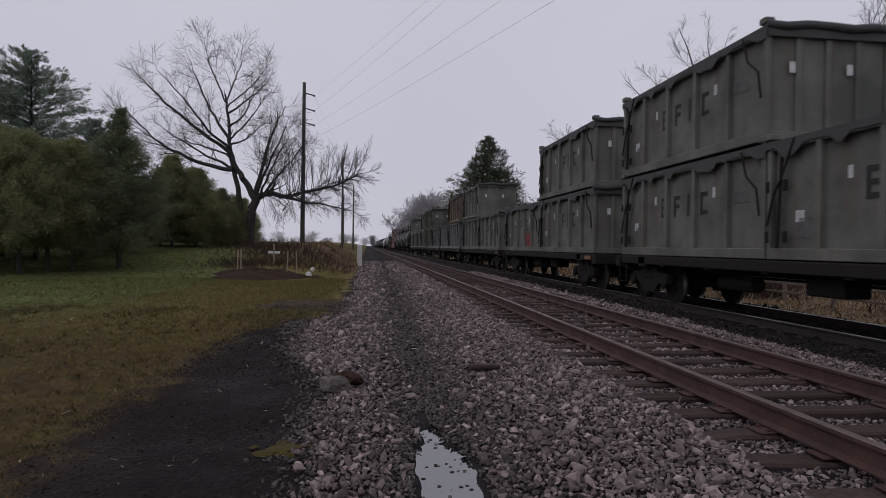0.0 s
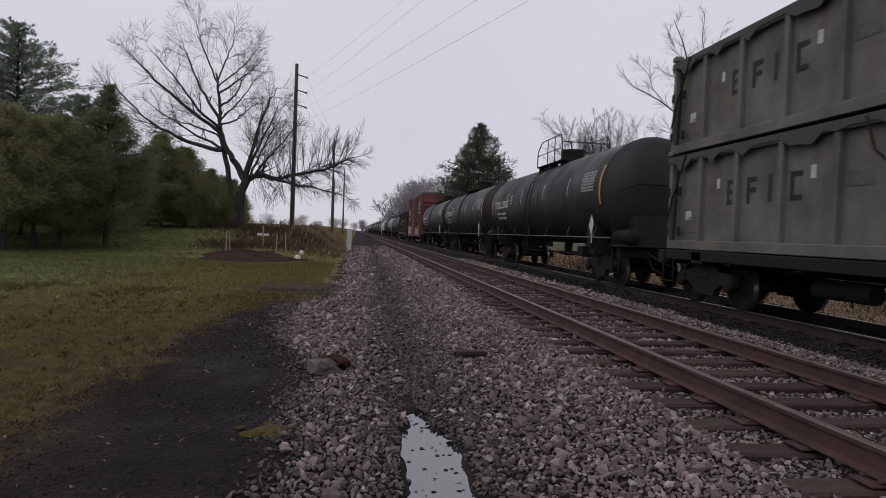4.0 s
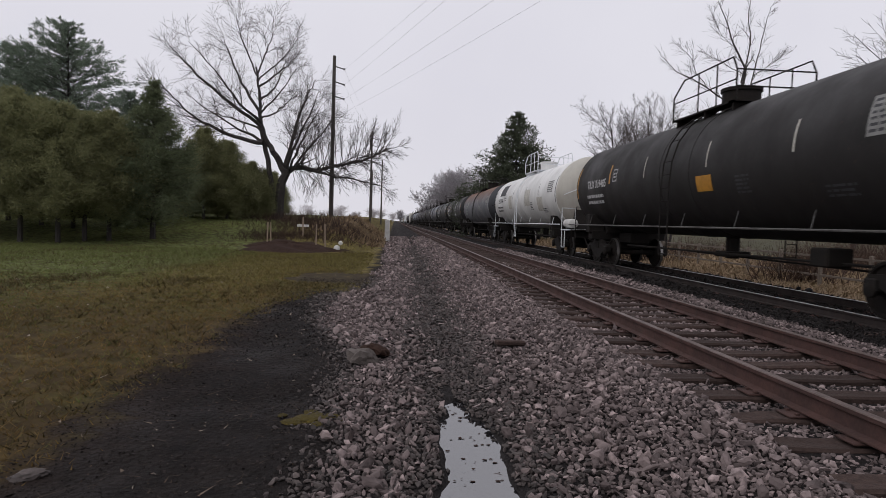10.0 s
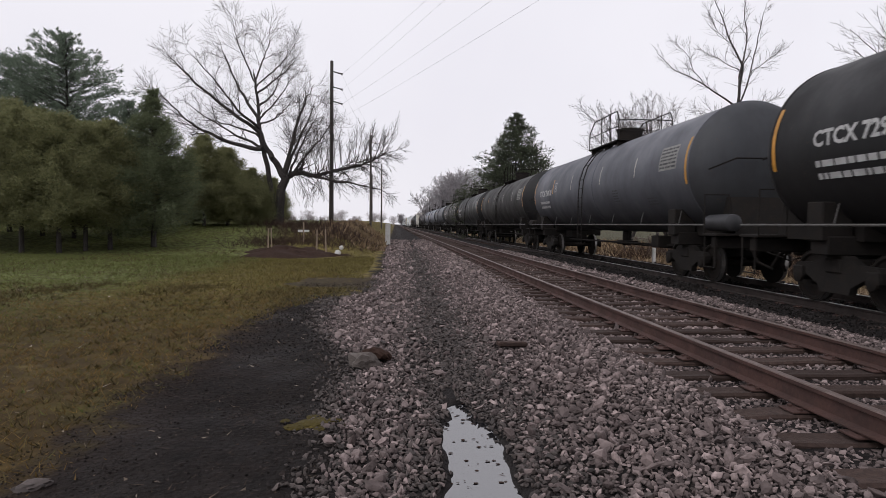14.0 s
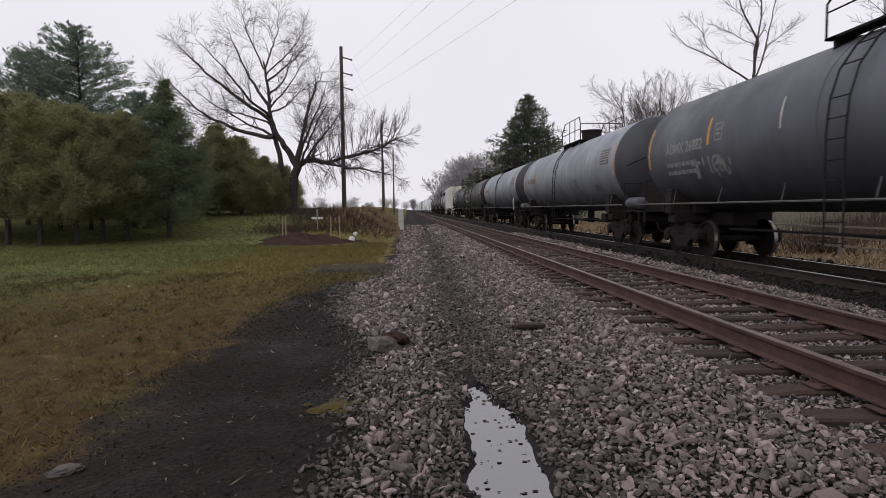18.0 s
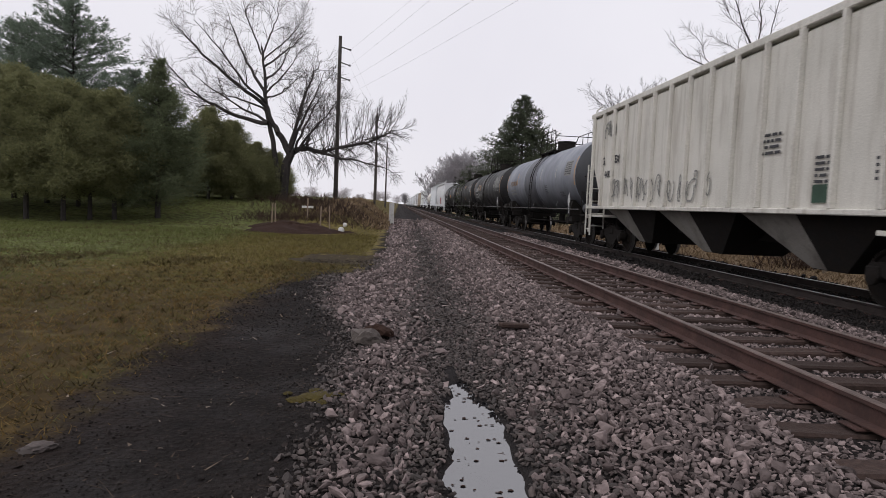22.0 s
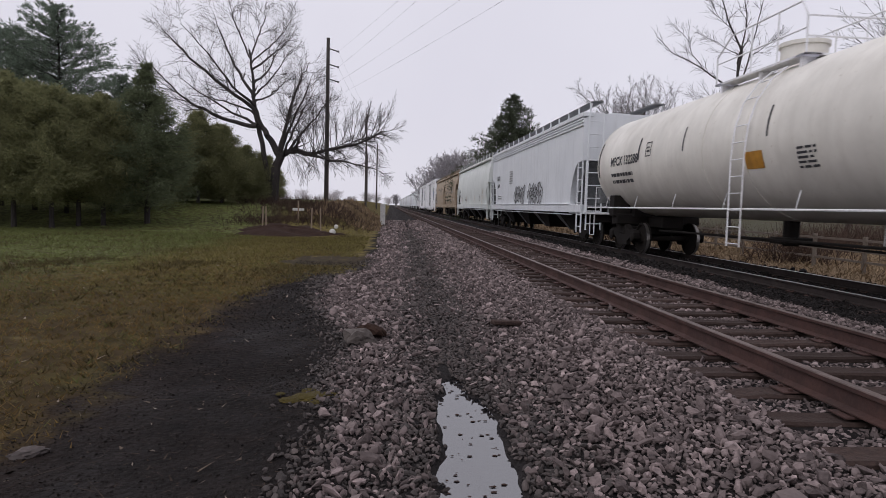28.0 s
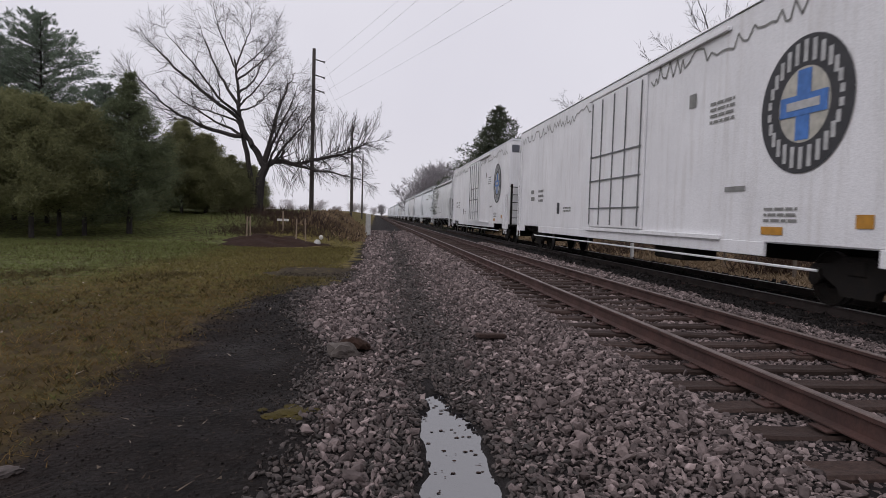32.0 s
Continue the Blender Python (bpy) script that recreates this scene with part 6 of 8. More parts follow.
# ---- tank cars ----
def tank_car(label, paint="black", tank=17.5, radius=1.58, mark="", mark_mat="stencil", mark_at=None, stripes="yellow", data_panel=True, placard=False, rings=True, band=None,
             rail_mat="under", logo=(), over=1.95, tank_z=2.72, mark_size=0.36, ladder_at=0.0):
    car = thing("tank_car", label, "tank car", "freight train cars")
    half, R, cz = tank / 2, radius, tank_z
    end = 0.62
    prof = [(-half, 0.02)] + [(-half + end * (1 - math.cos(a)), R * math.sin(a)) for a in (0.25, 0.5, 0.75, 1.0, 1.25, math.pi / 2)]
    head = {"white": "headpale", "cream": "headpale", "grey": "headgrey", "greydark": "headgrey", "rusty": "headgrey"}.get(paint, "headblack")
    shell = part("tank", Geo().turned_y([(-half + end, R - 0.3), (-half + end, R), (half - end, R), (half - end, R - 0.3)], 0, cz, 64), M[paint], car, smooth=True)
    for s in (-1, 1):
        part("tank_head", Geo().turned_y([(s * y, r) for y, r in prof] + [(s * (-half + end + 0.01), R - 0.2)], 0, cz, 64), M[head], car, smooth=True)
    if rings:
        for y in (-half + end + 0.02, half - end - 0.02, -0.9, 0.75):
            part("weld_ring", Geo().turned_y([(y - 0.03, R), (y - 0.025, R + 0.012), (y + 0.025, R + 0.012), (y + 0.03, R)], 0, cz, 64), M[paint], shell, smooth=True)
    if band:
        y0, y1, mat = band
        part("painted_band", Geo().turned_y([(y0, R - 0.05), (y0, R + 0.014), (y1, R + 0.014), (y1, R - 0.05)], 0, cz, 64), M[mat], shell, smooth=True)
    # manway, platform and safety rails on the crown
    top = cz + R
    dome = part("manway", Geo().tube((0, -0.25, top - 0.1), (0, -0.25, top + 0.42), 0.44, 20).tube((0, -0.25, top + 0.42), (0, -0.25, top + 0.50), 0.48, 20).tube((0.25, 0.75, top - 0.05), (0.25, 0.75, top + 0.25), 0.14, 10), M[paint if paint in ("white", "cream") else "under"], car, smooth=True)
    g = Geo()
    for x0, x1 in ((-0.95, -0.62), (0.62, 0.95)):
        g.box(x0, x1, -1.7, 1.5, top - 0.09, top - 0.05)
    g.box(-0.95, 0.95, 1.2, 1.5, top - 0.09, top - 0.05).box(-0.95, 0.95, -1.7, -1.4, top - 0.09, top - 0.05)
    for s in (-1, 1):
        for y in (-1.5, -0.2, 1.3):
            g.box(min(s * 0.6, s * 0.9), max(s * 0.6, s * 0.9), y - 0.03, y + 0.03, top - 0.5, top - 0.08)
    part("platform", g, M[rail_mat], car)
    for s in (-1, 1):
        g = Geo()
        x = s * 0.93
        g.path([(x, -1.68, top - 0.08), (x, -1.68, top + 0.62), (x, -1.5, top + 0.92), (x, 0.9, top + 0.92), (x, 1.48, top + 0.55), (x, 1.48, top - 0.08)], 0.022)
        g.path([(x, -1.68, top + 0.40), (x, 1.48, top + 0.40)], 0.016)
        for y in (-0.8, 0.1):
            g.tube((x, y, top - 0.08), (x, y, top + 0.92), 0.018, 6)
        part("safety_rail", g, M[rail_mat], car)
    g = Geo()
    for z in (0.55, 0.92):
        g.tube((-0.93, -1.68, top + z - 0.3), (0.93, -1.68, top + z - 0.3), 0.018, 6)
    part("safety_rail", g, M[rail_mat], car)
    # side ladders bent round the shell
    for s in (-1, 1):
        g = Geo()
        la, lb = ladder_at - 0.16, ladder_at + 0.30
        for y in (la, lb):
            pts = [(s * (R + 0.12), y, 0.62), (s * (R + 0.12), y, cz - 0.3)] + [(s * (R + 0.09) * math.cos(a), y, cz + (R + 0.09) * math.sin(a)) for a in (0.15, 0.45, 0.75, 0.98)]
            g.path(pts, 0.018)
        for k in range(8):
            z = 0.68 + 0.33 * k
            a = math.asin(max(-1, min(0.92, (z - cz) / R))) if z > cz else 0
            x = s * ((R + 0.12) if z < cz else (R + 0.09) * math.cos(a))
            g.tube((x, la, z), (x, lb, z), 0.012, 5)
        for a in (0.5, 0.75, 0.95):
            g.tube((s * (R + 0.09) * math.cos(a), la, cz + (R + 0.09) * math.sin(a)), (s * (R + 0.09) * math.cos(a), lb, cz + (R + 0.09) * math.sin(a)), 0.012, 5)
        part("side_ladder", g, M[rail_mat], car)
    # stub sills, bolsters, end platforms, running rails
    for s in (-1, 1):
        ya, yb = s * (half - 3.0), s * (half + over / 2 - 0.55)
        y0, y1 = min(ya, yb), max(ya, yb)
        part("stub_sill", Geo().box(-0.33, 0.33, y0, y1, 0.78, 1.12, 0.02), M["under"], car)
        part("bolster", Geo().box(-1.35, 1.35, s * (half - 1.72) - 0.22, s * (half - 1.72) + 0.22, 0.86, 1.18, 0.02).box(-1.45, -0.9, s * (half - 1.72) - 0.2, s * (half - 1.72) + 0.2, 1.1, 1.75, 0.02).box(0.9, 1.45, s * (half - 1.72) - 0.2, s * (half - 1.72) + 0.2, 1.1, 1.75, 0.02), M["under"], car)
        part("head_brace", Geo().prism_x([(s * (half - 2.1), 1.1), (s * (half - 2.1), 1.5), (s * (half - 0.9), 1.5), (s * (half - 0.3), 2.0), (s * (half - 0.02), 2.0), (s * (half + 0.25), 1.1)], -0.85, 0.85), M["under"], car)
        yp = s * (half + over / 2 - 0.75)
        part("end_platform", Geo().box(-1.45, 1.45, yp - 0.32, yp + 0.32, 1.12, 1.17, 0.01), M["under" if rail_mat == "under" else rail_mat], car)
        part("end_sill", Geo().box(-1.35, 1.35, yp - 0.12, yp + 0.12, 0.84, 1.11, 0.02), M["under"], car)
        part("air_hose", Geo().path([(-0.55, yp + s * 0.1, 0.9), (-0.5, yp + s * 0.35, 0.55), (-0.3, yp + s * 0.55, 0.42)], 0.03), M["wheel"], car)
        for x in (-1.42, 1.42):
            g = Geo()
            g.path([(x, yp - s * 0.3, 1.15), (x, yp - s * 0.3, 2.05), (x * 0.6, yp - s * 0.3, 2.05), (x * 0.6, yp - s * 0.3, 1.15)], 0.02)
            part("end_handrail", g, M[rail_mat], car)
            part("sill_step", Geo().path([(x, yp + 0.25, 1.12), (x, yp + 0.25, 0.42), (x, yp - 0.2, 0.42), (x, yp - 0.2, 1.12)], 0.02), M[rail_mat], car)
        g = Geo()
        g.path([(-R * 0.86, s * (half - 0.05), cz - 0.1), (-R * 0.5, s * (half + 0.1), cz + 0.15), (R * 0.5, s * (half + 0.1), cz + 0.15), (R * 0.86, s * (half - 0.05), cz - 0.1)], 0.02)
        part("head_handrail", g, M[rail_mat], car)
    for s in (-1, 1):
        g = Geo()
        g.tube((s * (R + 0.02), -half - over / 2 + 0.75, 1.36), (s * (R + 0.02), half + over / 2 - 0.75, 1.36), 0.022, 6)
        k = -half + 1.0
        while k < half - 0.5:
            g.path([(s * (R + 0.02), k, 1.36), (s * (R - 0.06), k, 1.36 + 0.34)], 0.010, 5)
            k += 2.35
        part("side_handrail", g, M["railgrey" if rail_mat == "under" else rail_mat], car)
    part("bottom_outlet", Geo().tube((0, -0.2, 0.62), (0, -0.2, 1.2), 0.16, 10).box(-0.3, 0.3, -0.5, 0.1, 0.66, 0.8, 0.02), M["under"], car)
    part("brake_reservoir", Geo().turned_y([(-0.55, 0.0), (-0.55, 0.10), (-0.48, 0.19), (0.48, 0.19), (0.55, 0.10), (0.55, 0.0)], -0.95, 1.36, 16), M[paint if paint in ("grey", "greydark", "white", "cream") else "under"], car, smooth=True).matrix_basis = Matrix.Translation((-0.15, -half - 0.12, 0.05))
    part("brake_rigging", Geo().tube((-0.5, -half + 3.2, 0.78), (-0.5, half - 3.2, 0.72), 0.03, 6).box(-0.8, -0.3, -half + 4.0, -half + 4.5, 0.7, 1.05, 0.03).tube((0.4, -half + 3.2, 0.62), (0.4, half - 3.2, 0.68), 0.025, 6), M["under"], car)
    running_gear(car, half + over / 2 - 0.45, over / 2 + 1.27)
    marks = []
    st = [("bar", 0.055, 0.58, y, 3.0) for y in (-half * 0.55, -half * 0.2, half * 0.2)]
    big = [("bar", 0.10, 1.15, -half + end + 0.12, 2.9), ("bar", 0.10, 1.15, half - end - 0.12, 2.9)]
    if stripes:
        for strip in st:
            marks.append(("reflective_strip", "palestripe" if stripes != "black" else "darkstencil", [strip]))
        marks.append(("reflective_strip", stripes if stripes != "black" else "darkstencil", [("bar", 0.10, 0.62, half * 0.52, 3.0)]))
        for strip in big:
            marks.append(("end_stripe", stripes if stripes != "black" else "darkstencil", [strip]))
    if mark:
        marks.append(("car_number", mark_mat, [("text", mark, mark_size, (half - 2.9) if mark_at is None else mark_at, 2.75)]))
        marks.append(("small_print", mark_mat if mark_mat != "orangest" else "grey_st", [("lines", 2, 1.7, 0.42, half - 2.7, 2.25), ("bar", 0.34, 0.03, half - 4.66, 3.12), ("bar", 0.34, 0.03, half - 4.66, 2.76), ("bar", 0.03, 0.36, half - 4.50, 2.94), ("bar", 0.03, 0.36, half - 4.82, 2.94), ("lines", 2, 0.2, 0.2, half - 4.66, 2.94)]))
    if data_panel:
        if paint not in ("white", "cream"):
            marks.append(("data_plate", "grey_st", [("bar", 1.02, 0.62, -half + 1.75, 3.05)]))
        marks.append(("data_panel", "darkstencil", [("lines", 6, 0.92, 0.56, -half + 1.75, 3.05, 7), ("lines", 3, 0.7, 0.26, -half + 2.9, 1.98, 8), ("lines", 5, 0.5, 0.42, -half + 5.6, 2.25, 9)]))
    if placard:
        part("placard", Geo().prism_x([(-half + 0.94, 1.72), (-half + 1.12, 2.02), (-half + 1.30, 1.72), (-half + 1.12, 1.42)], -R - 0.06, -R - 0.045).box(-R - 0.045, -R - 0.02, -half + 1.10, -half + 1.14, 1.2, 1.8), M["stencil"], car)
    marks += list(logo)
    sign_parts(car, marks, 0.0, R, cz)
    return car, half + over / 2


# ---- flat cars with waste containers ----
def container(label, paint, seed, red=False):
    c = thing("waste_container", label, "container", "stacked containers")
    L, W, H = 6.42, 2.5, 2.1
    h, w = L / 2, W / 2
    rnd = random.Random(seed)
    part("body", Geo().box(-w + 0.11, w - 0.11, -h + 0.06, h - 0.06, 0.02, H - 0.12), M[paint], c, "dented ribbed steel body")
    for y in (-h, h):
        for x in (-w, w):
            g = Geo()
            g.box(min(x, x * 0.92), max(x, x * 0.92), min(y, y * 0.965), max(y, y * 0.965), 0.0, H + 0.03, 0.012)
            part("corner_post", g, M[paint], c)
    for s in (-1, 1):
        for k in range(1, 5):
            y = -h + L * k / 5
            part("side_rib", Geo().box(min(s * (w - 0.12), s * w), max(s * (w - 0.12), s * w), y - 0.06, y + 0.06, 0.12, H - 0.1, 0.012), M[paint], c)
        part("bottom_rail", Geo().box(min(s * (w - 0.08), s * (w + 0.004)), max(s * (w - 0.08), s * (w + 0.004)), -h + 0.05, h - 0.05, 0.0, 0.2, 0.012), M[paint], c)
        part("top_rail", Geo().box(min(s * (w - 0.1), s * (w + 0.004)), max(s * (w - 0.1), s * (w + 0.004)), -h + 0.05, h - 0.05, H - 0.16, H - 0.04, 0.012), M[paint], c)
        part("end_wall_rail", Geo().box(-w + 0.05, w - 0.05, min(s * (h - 0.08), s * h), max(s * (h - 0.08), s * h), 0.0, 0.18, 0.012), M[paint], c)
        for x in (-0.6, 0.0, 0.6):
            part("end_rib", Geo().box(x - 0.06, x + 0.06, min(s * (h - 0.07), s * (h - 0.005)), max(s * (h - 0.07), s * (h - 0.005)), 0.15, H - 0.2, 0.012), M[paint], c)
    # tarpaulin with a drooping skirt
    n = 26
    vs, fs = [], []
    for i in range(n):
        y = -h - 0.03 + (L + 0.06) * i / (n - 1)
        d = rnd.uniform(0.12, 0.34) if rnd.random() < 0.5 else 0.12
        sag = 0.04 * math.sin(i * 1.1 + seed)
        row = [(-w - 0.03, H - d), (-w - 0.025, H + 0.0), (-w * 0.6, H + 0.02 + sag), (0, H + 0.03 + sag), (w * 0.6, H + 0.02 + sag), (w + 0.025, H), (w + 0.03, H - d)]
        vs += [(x, y, z) for x, z in row]
    for i in range(n - 1):
        for k in range(6):
            fs.append((i * 7 + k, i * 7 + k + 1, i * 7 + 8 + k, i * 7 + 7 + k))
    for i in (0, n - 1):
        o = len(vs)
        y = vs[i * 7][1]
        vs += [(x, y, H - 0.2) for x in (-w, -w * 0.6, 0, w * 0.6, w)]
        fs += [(i * 7 + 1 + k, i * 7 + 2 + k, o + k + 1, o + k) for k in range(4)]
    part("tarpaulin", Geo().add(vs, fs), M["tarp"], c, "dark rubbery tarpaulin cover", smooth=True)
    roll = [(-w - 0.02, -h + 0.02, H + 0.02)] + [(x, -h - 0.02 + 0.02 * math.sin(3 * x + seed), H + 0.02 + 0.03 * math.sin(5 * x + seed)) for x in (-w * 0.7, -w * 0.35, 0, w * 0.35, w * 0.7)] + [(w + 0.02, -h + 0.02, H + 0.02)]
    part("tarpaulin_roll", Geo().path(roll, 0.085, 10), M["tarp"], c, "rolled end of the tarpaulin", smooth=True)
    for x in (-w + 0.05, w - 0.05):
        for y in (-h + 0.08, h - 0.08):
            part("corner_casting", Geo().box(x - 0.1, x + 0.1, y - 0.1, y + 0.1, H + 0.03, H + 0.15, 0.02), M[paint], c)
    part("strap", Geo().path([(-w - 0.03, h - 0.75, H - 0.02), (-w - 0.05, h - 0.45, H - 0.7), (-w - 0.04, h - 0.25, H - 0.95), (-w - 0.05, h - 0.08, H - 1.5)], 0.022, 5), M["under"], c)
    part("front_strap", Geo().path([(-w - 0.03, -h + 0.7, H - 0.05), (-w - 0.05, -h + 0.5, H - 0.55), (-w - 0.04, -h + 0.2, H - 0.8), (-w - 0.04, -h + 0.1, H - 1.3)], 0.022, 5), M["under"], c)
    for y in (h - 0.02, h - 0.5):
        part("door_hinges", Geo().box(-w - 0.02, -w + 0.02, y - 0.05, y + 0.05, 0.3, 0.5, 0.01).box(-w - 0.02, -w + 0.02, y - 0.05, y + 0.05, 1.2, 1.4, 0.01), M["under"], c)
    part("door_bar", Geo().tube((-w - 0.012, h - 0.32, 0.2), (-w - 0.012, h - 0.42, H - 0.3), 0.03, 6), M["under"], c)
    marks = [
        ("side_letters", "blackletter", [("bar", 0.09, 0.5, 1.0, 1.18), ("bar", 0.3, 0.09, 0.9, 1.38), ("bar", 0.3, 0.09, 0.9, 1.18), ("bar", 0.3, 0.09, 0.9, 0.98), ("bar", 0.09, 0.5, 0.35, 1.18), ("bar", 0.3, 0.09, 0.25, 1.38), ("bar", 0.25, 0.09, 0.25, 1.18), ("bar", 0.1, 0.5, -0.28, 1.18), ("bar", 0.09, 0.5, -0.85, 1.18), ("bar", 0.3, 0.09, -0.95, 1.38), ("bar", 0.3, 0.09, -0.95, 0.98)]),
        ("label_plates", "stencil", [("bar", 0.22, 0.2, h - 0.75, 0.75), ("bar", 0.12, 0.22, -h * 0.42, 1.38), ("bar", 0.1, 0.2, h * 0.42, 1.38)]),
        ("patches", "railgrey", [("bar", 0.62, 0.34, 2.2, 0.55, 0.2), ("bar", 0.5, 0.22, -2.3, 1.2, -0.1)]),
    ]
    if red:
        marks.append(("red_graffiti", "redst", [("scrawl", 1.1, 0.6, -1.1, 0.5, 16, 0.07, 5)]))
    sign_parts(c, marks, -w + 0.108)
    e = Geo()
    for x in (-0.75, 0.4):
        e.box(x - 0.06, x + 0.06, -h - 0.012, -h - 0.006, 1.25, 1.45)
    part("end_label", e, M["stencil"], c)
    return c


def flat_car(label):
    car = thing("flat_car", label, "flat car", "freight train cars")
    half = 6.6
    part("deck_sill", Geo().box(-0.42, 0.42, -half, half, 0.78, 1.12, 0.02), M["under"], car)
    for s in (-1, 1):
        part("side_sill", Geo().box(min(s * 1.1, s * 1.28), max(s * 1.1, s * 1.28), -half + 0.2, half - 0.2, 0.92, 1.14, 0.02), M["under"], car)
        part("end_beam", Geo().box(-1.3, 1.3, s * half - 0.14, s * half + 0.14, 0.82, 1.13, 0.02), M["under"], car)
        part("bolster", Geo().box(-1.28, 1.28, s * (half - 1.5) - 0.2, s * (half - 1.5) + 0.2, 0.86, 1.13, 0.02), M["under"], car)
        for x in (-1.3, 1.3):
            part("step", Geo().path([(x, s * (half - 0.15), 0.95), (x, s * (half - 0.15), 0.42), (x, s * (half - 0.6), 0.42), (x, s * (half - 0.6), 0.95)], 0.018), M["under"], car)
    for y in (-4.0, -2.0, 0.0, 2.0, 4.0):
        part("cross_beam", Geo().box(-1.25, 1.25, y - 0.09, y + 0.09, 0.88, 1.12, 0.01), M["under"], car)
    part("orange_end_plate", Geo().box(-1.31, -1.285, -half + 0.3, -half + 0.8, 0.96, 1.08), M["orangest"], car)
    part("brake_gear", Geo().box(-0.9, -0.4, -1.5, -0.6, 0.55, 0.85, 0.03).tube((-0.7, 1.0, 0.62), (-0.7, 2.2, 0.62), 0.16, 10).tube((0.3, -4, 0.7), (0.3, 4, 0.7), 0.03, 6), M["under"], car)
    running_gear(car, half + 0.15, 1.65)
    return car, half + 0.7


# ---- box car ----
def box_car(label):
    car = thing("box_car", label, "box car", "freight train cars")
    half, w, z0, z1 = 8.25, 1.50, 1.02, 5.58
    part("body", Geo().box(-w, w, -half, half, z0, z1, 0.02), M["boxred"], car)
    part("roof", Geo().prism_y([(-w - 0.06, z1 - 0.02), (w + 0.06, z1 - 0.02), (w + 0.02, z1 + 0.08), (0, z1 + 0.17), (-w - 0.02, z1 + 0.08)], -half - 0.04, half + 0.04), M["railgrey"], car, "dull galvanised steel roof")
    for s in (-1, 1):
        xs = (min(s * w, s * (w + 0.09)), max(s * w, s * (w + 0.09)))
        for k in range(16):
            y = -half + 0.06 + (2 * half - 0.12) * k / 15
            if -1.75 < y < 2.0:
                continue
            part("side_post", Geo().box(*xs, y - 0.055, y + 0.055, z0 + 0.1, z1 - 0.05, 0.01), M["boxred"], car)
        for z in (2.02, 3.18, 4.35):
            for a, b in ((-half + 0.1, -1.72), (1.98, half - 0.1)):
                part("side_rail", Geo().box(min(s * w, s * (w + 0.075)), max(s * w, s * (w + 0.075)), a, b, z - 0.04, z + 0.04), M["boxred"], car)
        part("side_sill", Geo().box(*xs, -half + 1.1, half - 1.1, z0 - 0.16, z0 + 0.10, 0.01), M["boxred"], car)
        xd = (min(s * (w + 0.02), s * (w + 0.10)), max(s * (w + 0.02), s * (w + 0.10)))
        door = part("door", Geo().box(*xd, -1.62, 1.88, z0 + 0.08, z1 - 0.22, 0.015), M["boxred"], car)
        for z in (1.75, 2.55, 3.35, 4.15):
            part("door_rib", Geo().box(min(s * (w + 0.1), s * (w + 0.13)), max(s * (w + 0.1), s * (w + 0.13)), -1.55, 1.80, z - 0.035, z + 0.035, 0.008), M["boxred"], door)
        part("door_edge", Geo().box(min(s * (w + 0.1), s * (w + 0.15)), max(s * (w + 0.1), s * (w + 0.15)), -0.62, -0.54, z0 + 0.1, z1 - 0.3, 0.01), M["boxred"], door)
        for y in (0.55, 1.55, -1.45):
            part("door_rod", Geo().tube((s * (w + 0.15), y, z0 + 0.1), (s * (w + 0.15), y, z1 - 0.3), 0.022, 6), M["boxred"], door)
        part("door_track", Geo().box(*xd, -5.2, 2.2, z1 - 0.2, z1 - 0.08, 0.01), M["boxred"], car)
        part("door_track", Geo().box(*xd, -5.2, 2.2, z0 - 0.04, z0 + 0.06, 0.01), M["boxred"], car)
    for s in (-1, 1):
        for k in range(8):
            z = z0 + 0.3 + 0.48 * k
            part("end_rib", Geo().prism_x([(s * half, z - 0.13), (s * (half + 0.09), z - 0.04), (s * (half + 0.09), z + 0.04), (s * half, z + 0.13)], -w + 0.12, w - 0.12), M["boxred"], car)
        part("centre_sill", Geo().box(-0.35, 0.35, s * half - 0.5, s * half + 0.5, 0.72, 1.05, 0.02), M["under"], car)
        part("corner_ladder", ladder(-w - 0.11, s * (half - 0.1), s * (half - 0.62), 0.75, 2.9 if s < 0 else 2.0, 6 if s < 0 else 4), M["boxred"], car)
        part("step", Geo().path([(-w, s * (half - 0.1), 0.95), (-w, s * (half - 0.1), 0.4), (-w, s * (half - 0.6), 0.4), (-w, s * (half - 0.6), 0.95)], 0.02), M["boxred"], car)
    part("underframe", Geo().box(-0.4, 0.4, -half, half, 0.7, 1.0).box(-1.2, 1.2, -2.5, 2.5, 0.72, 0.9), M["under"], car)
    part("cushion_end", Geo().box(-0.3, 0.3, -half - 0.7, -half, 0.75, 1.0, 0.02).box(-0.3, 0.3, half, half + 0.7, 0.75, 1.0, 0.02), M["under"], car)
    running_gear(car, half + 0.65, 2.4)
    S = -w - 0.075
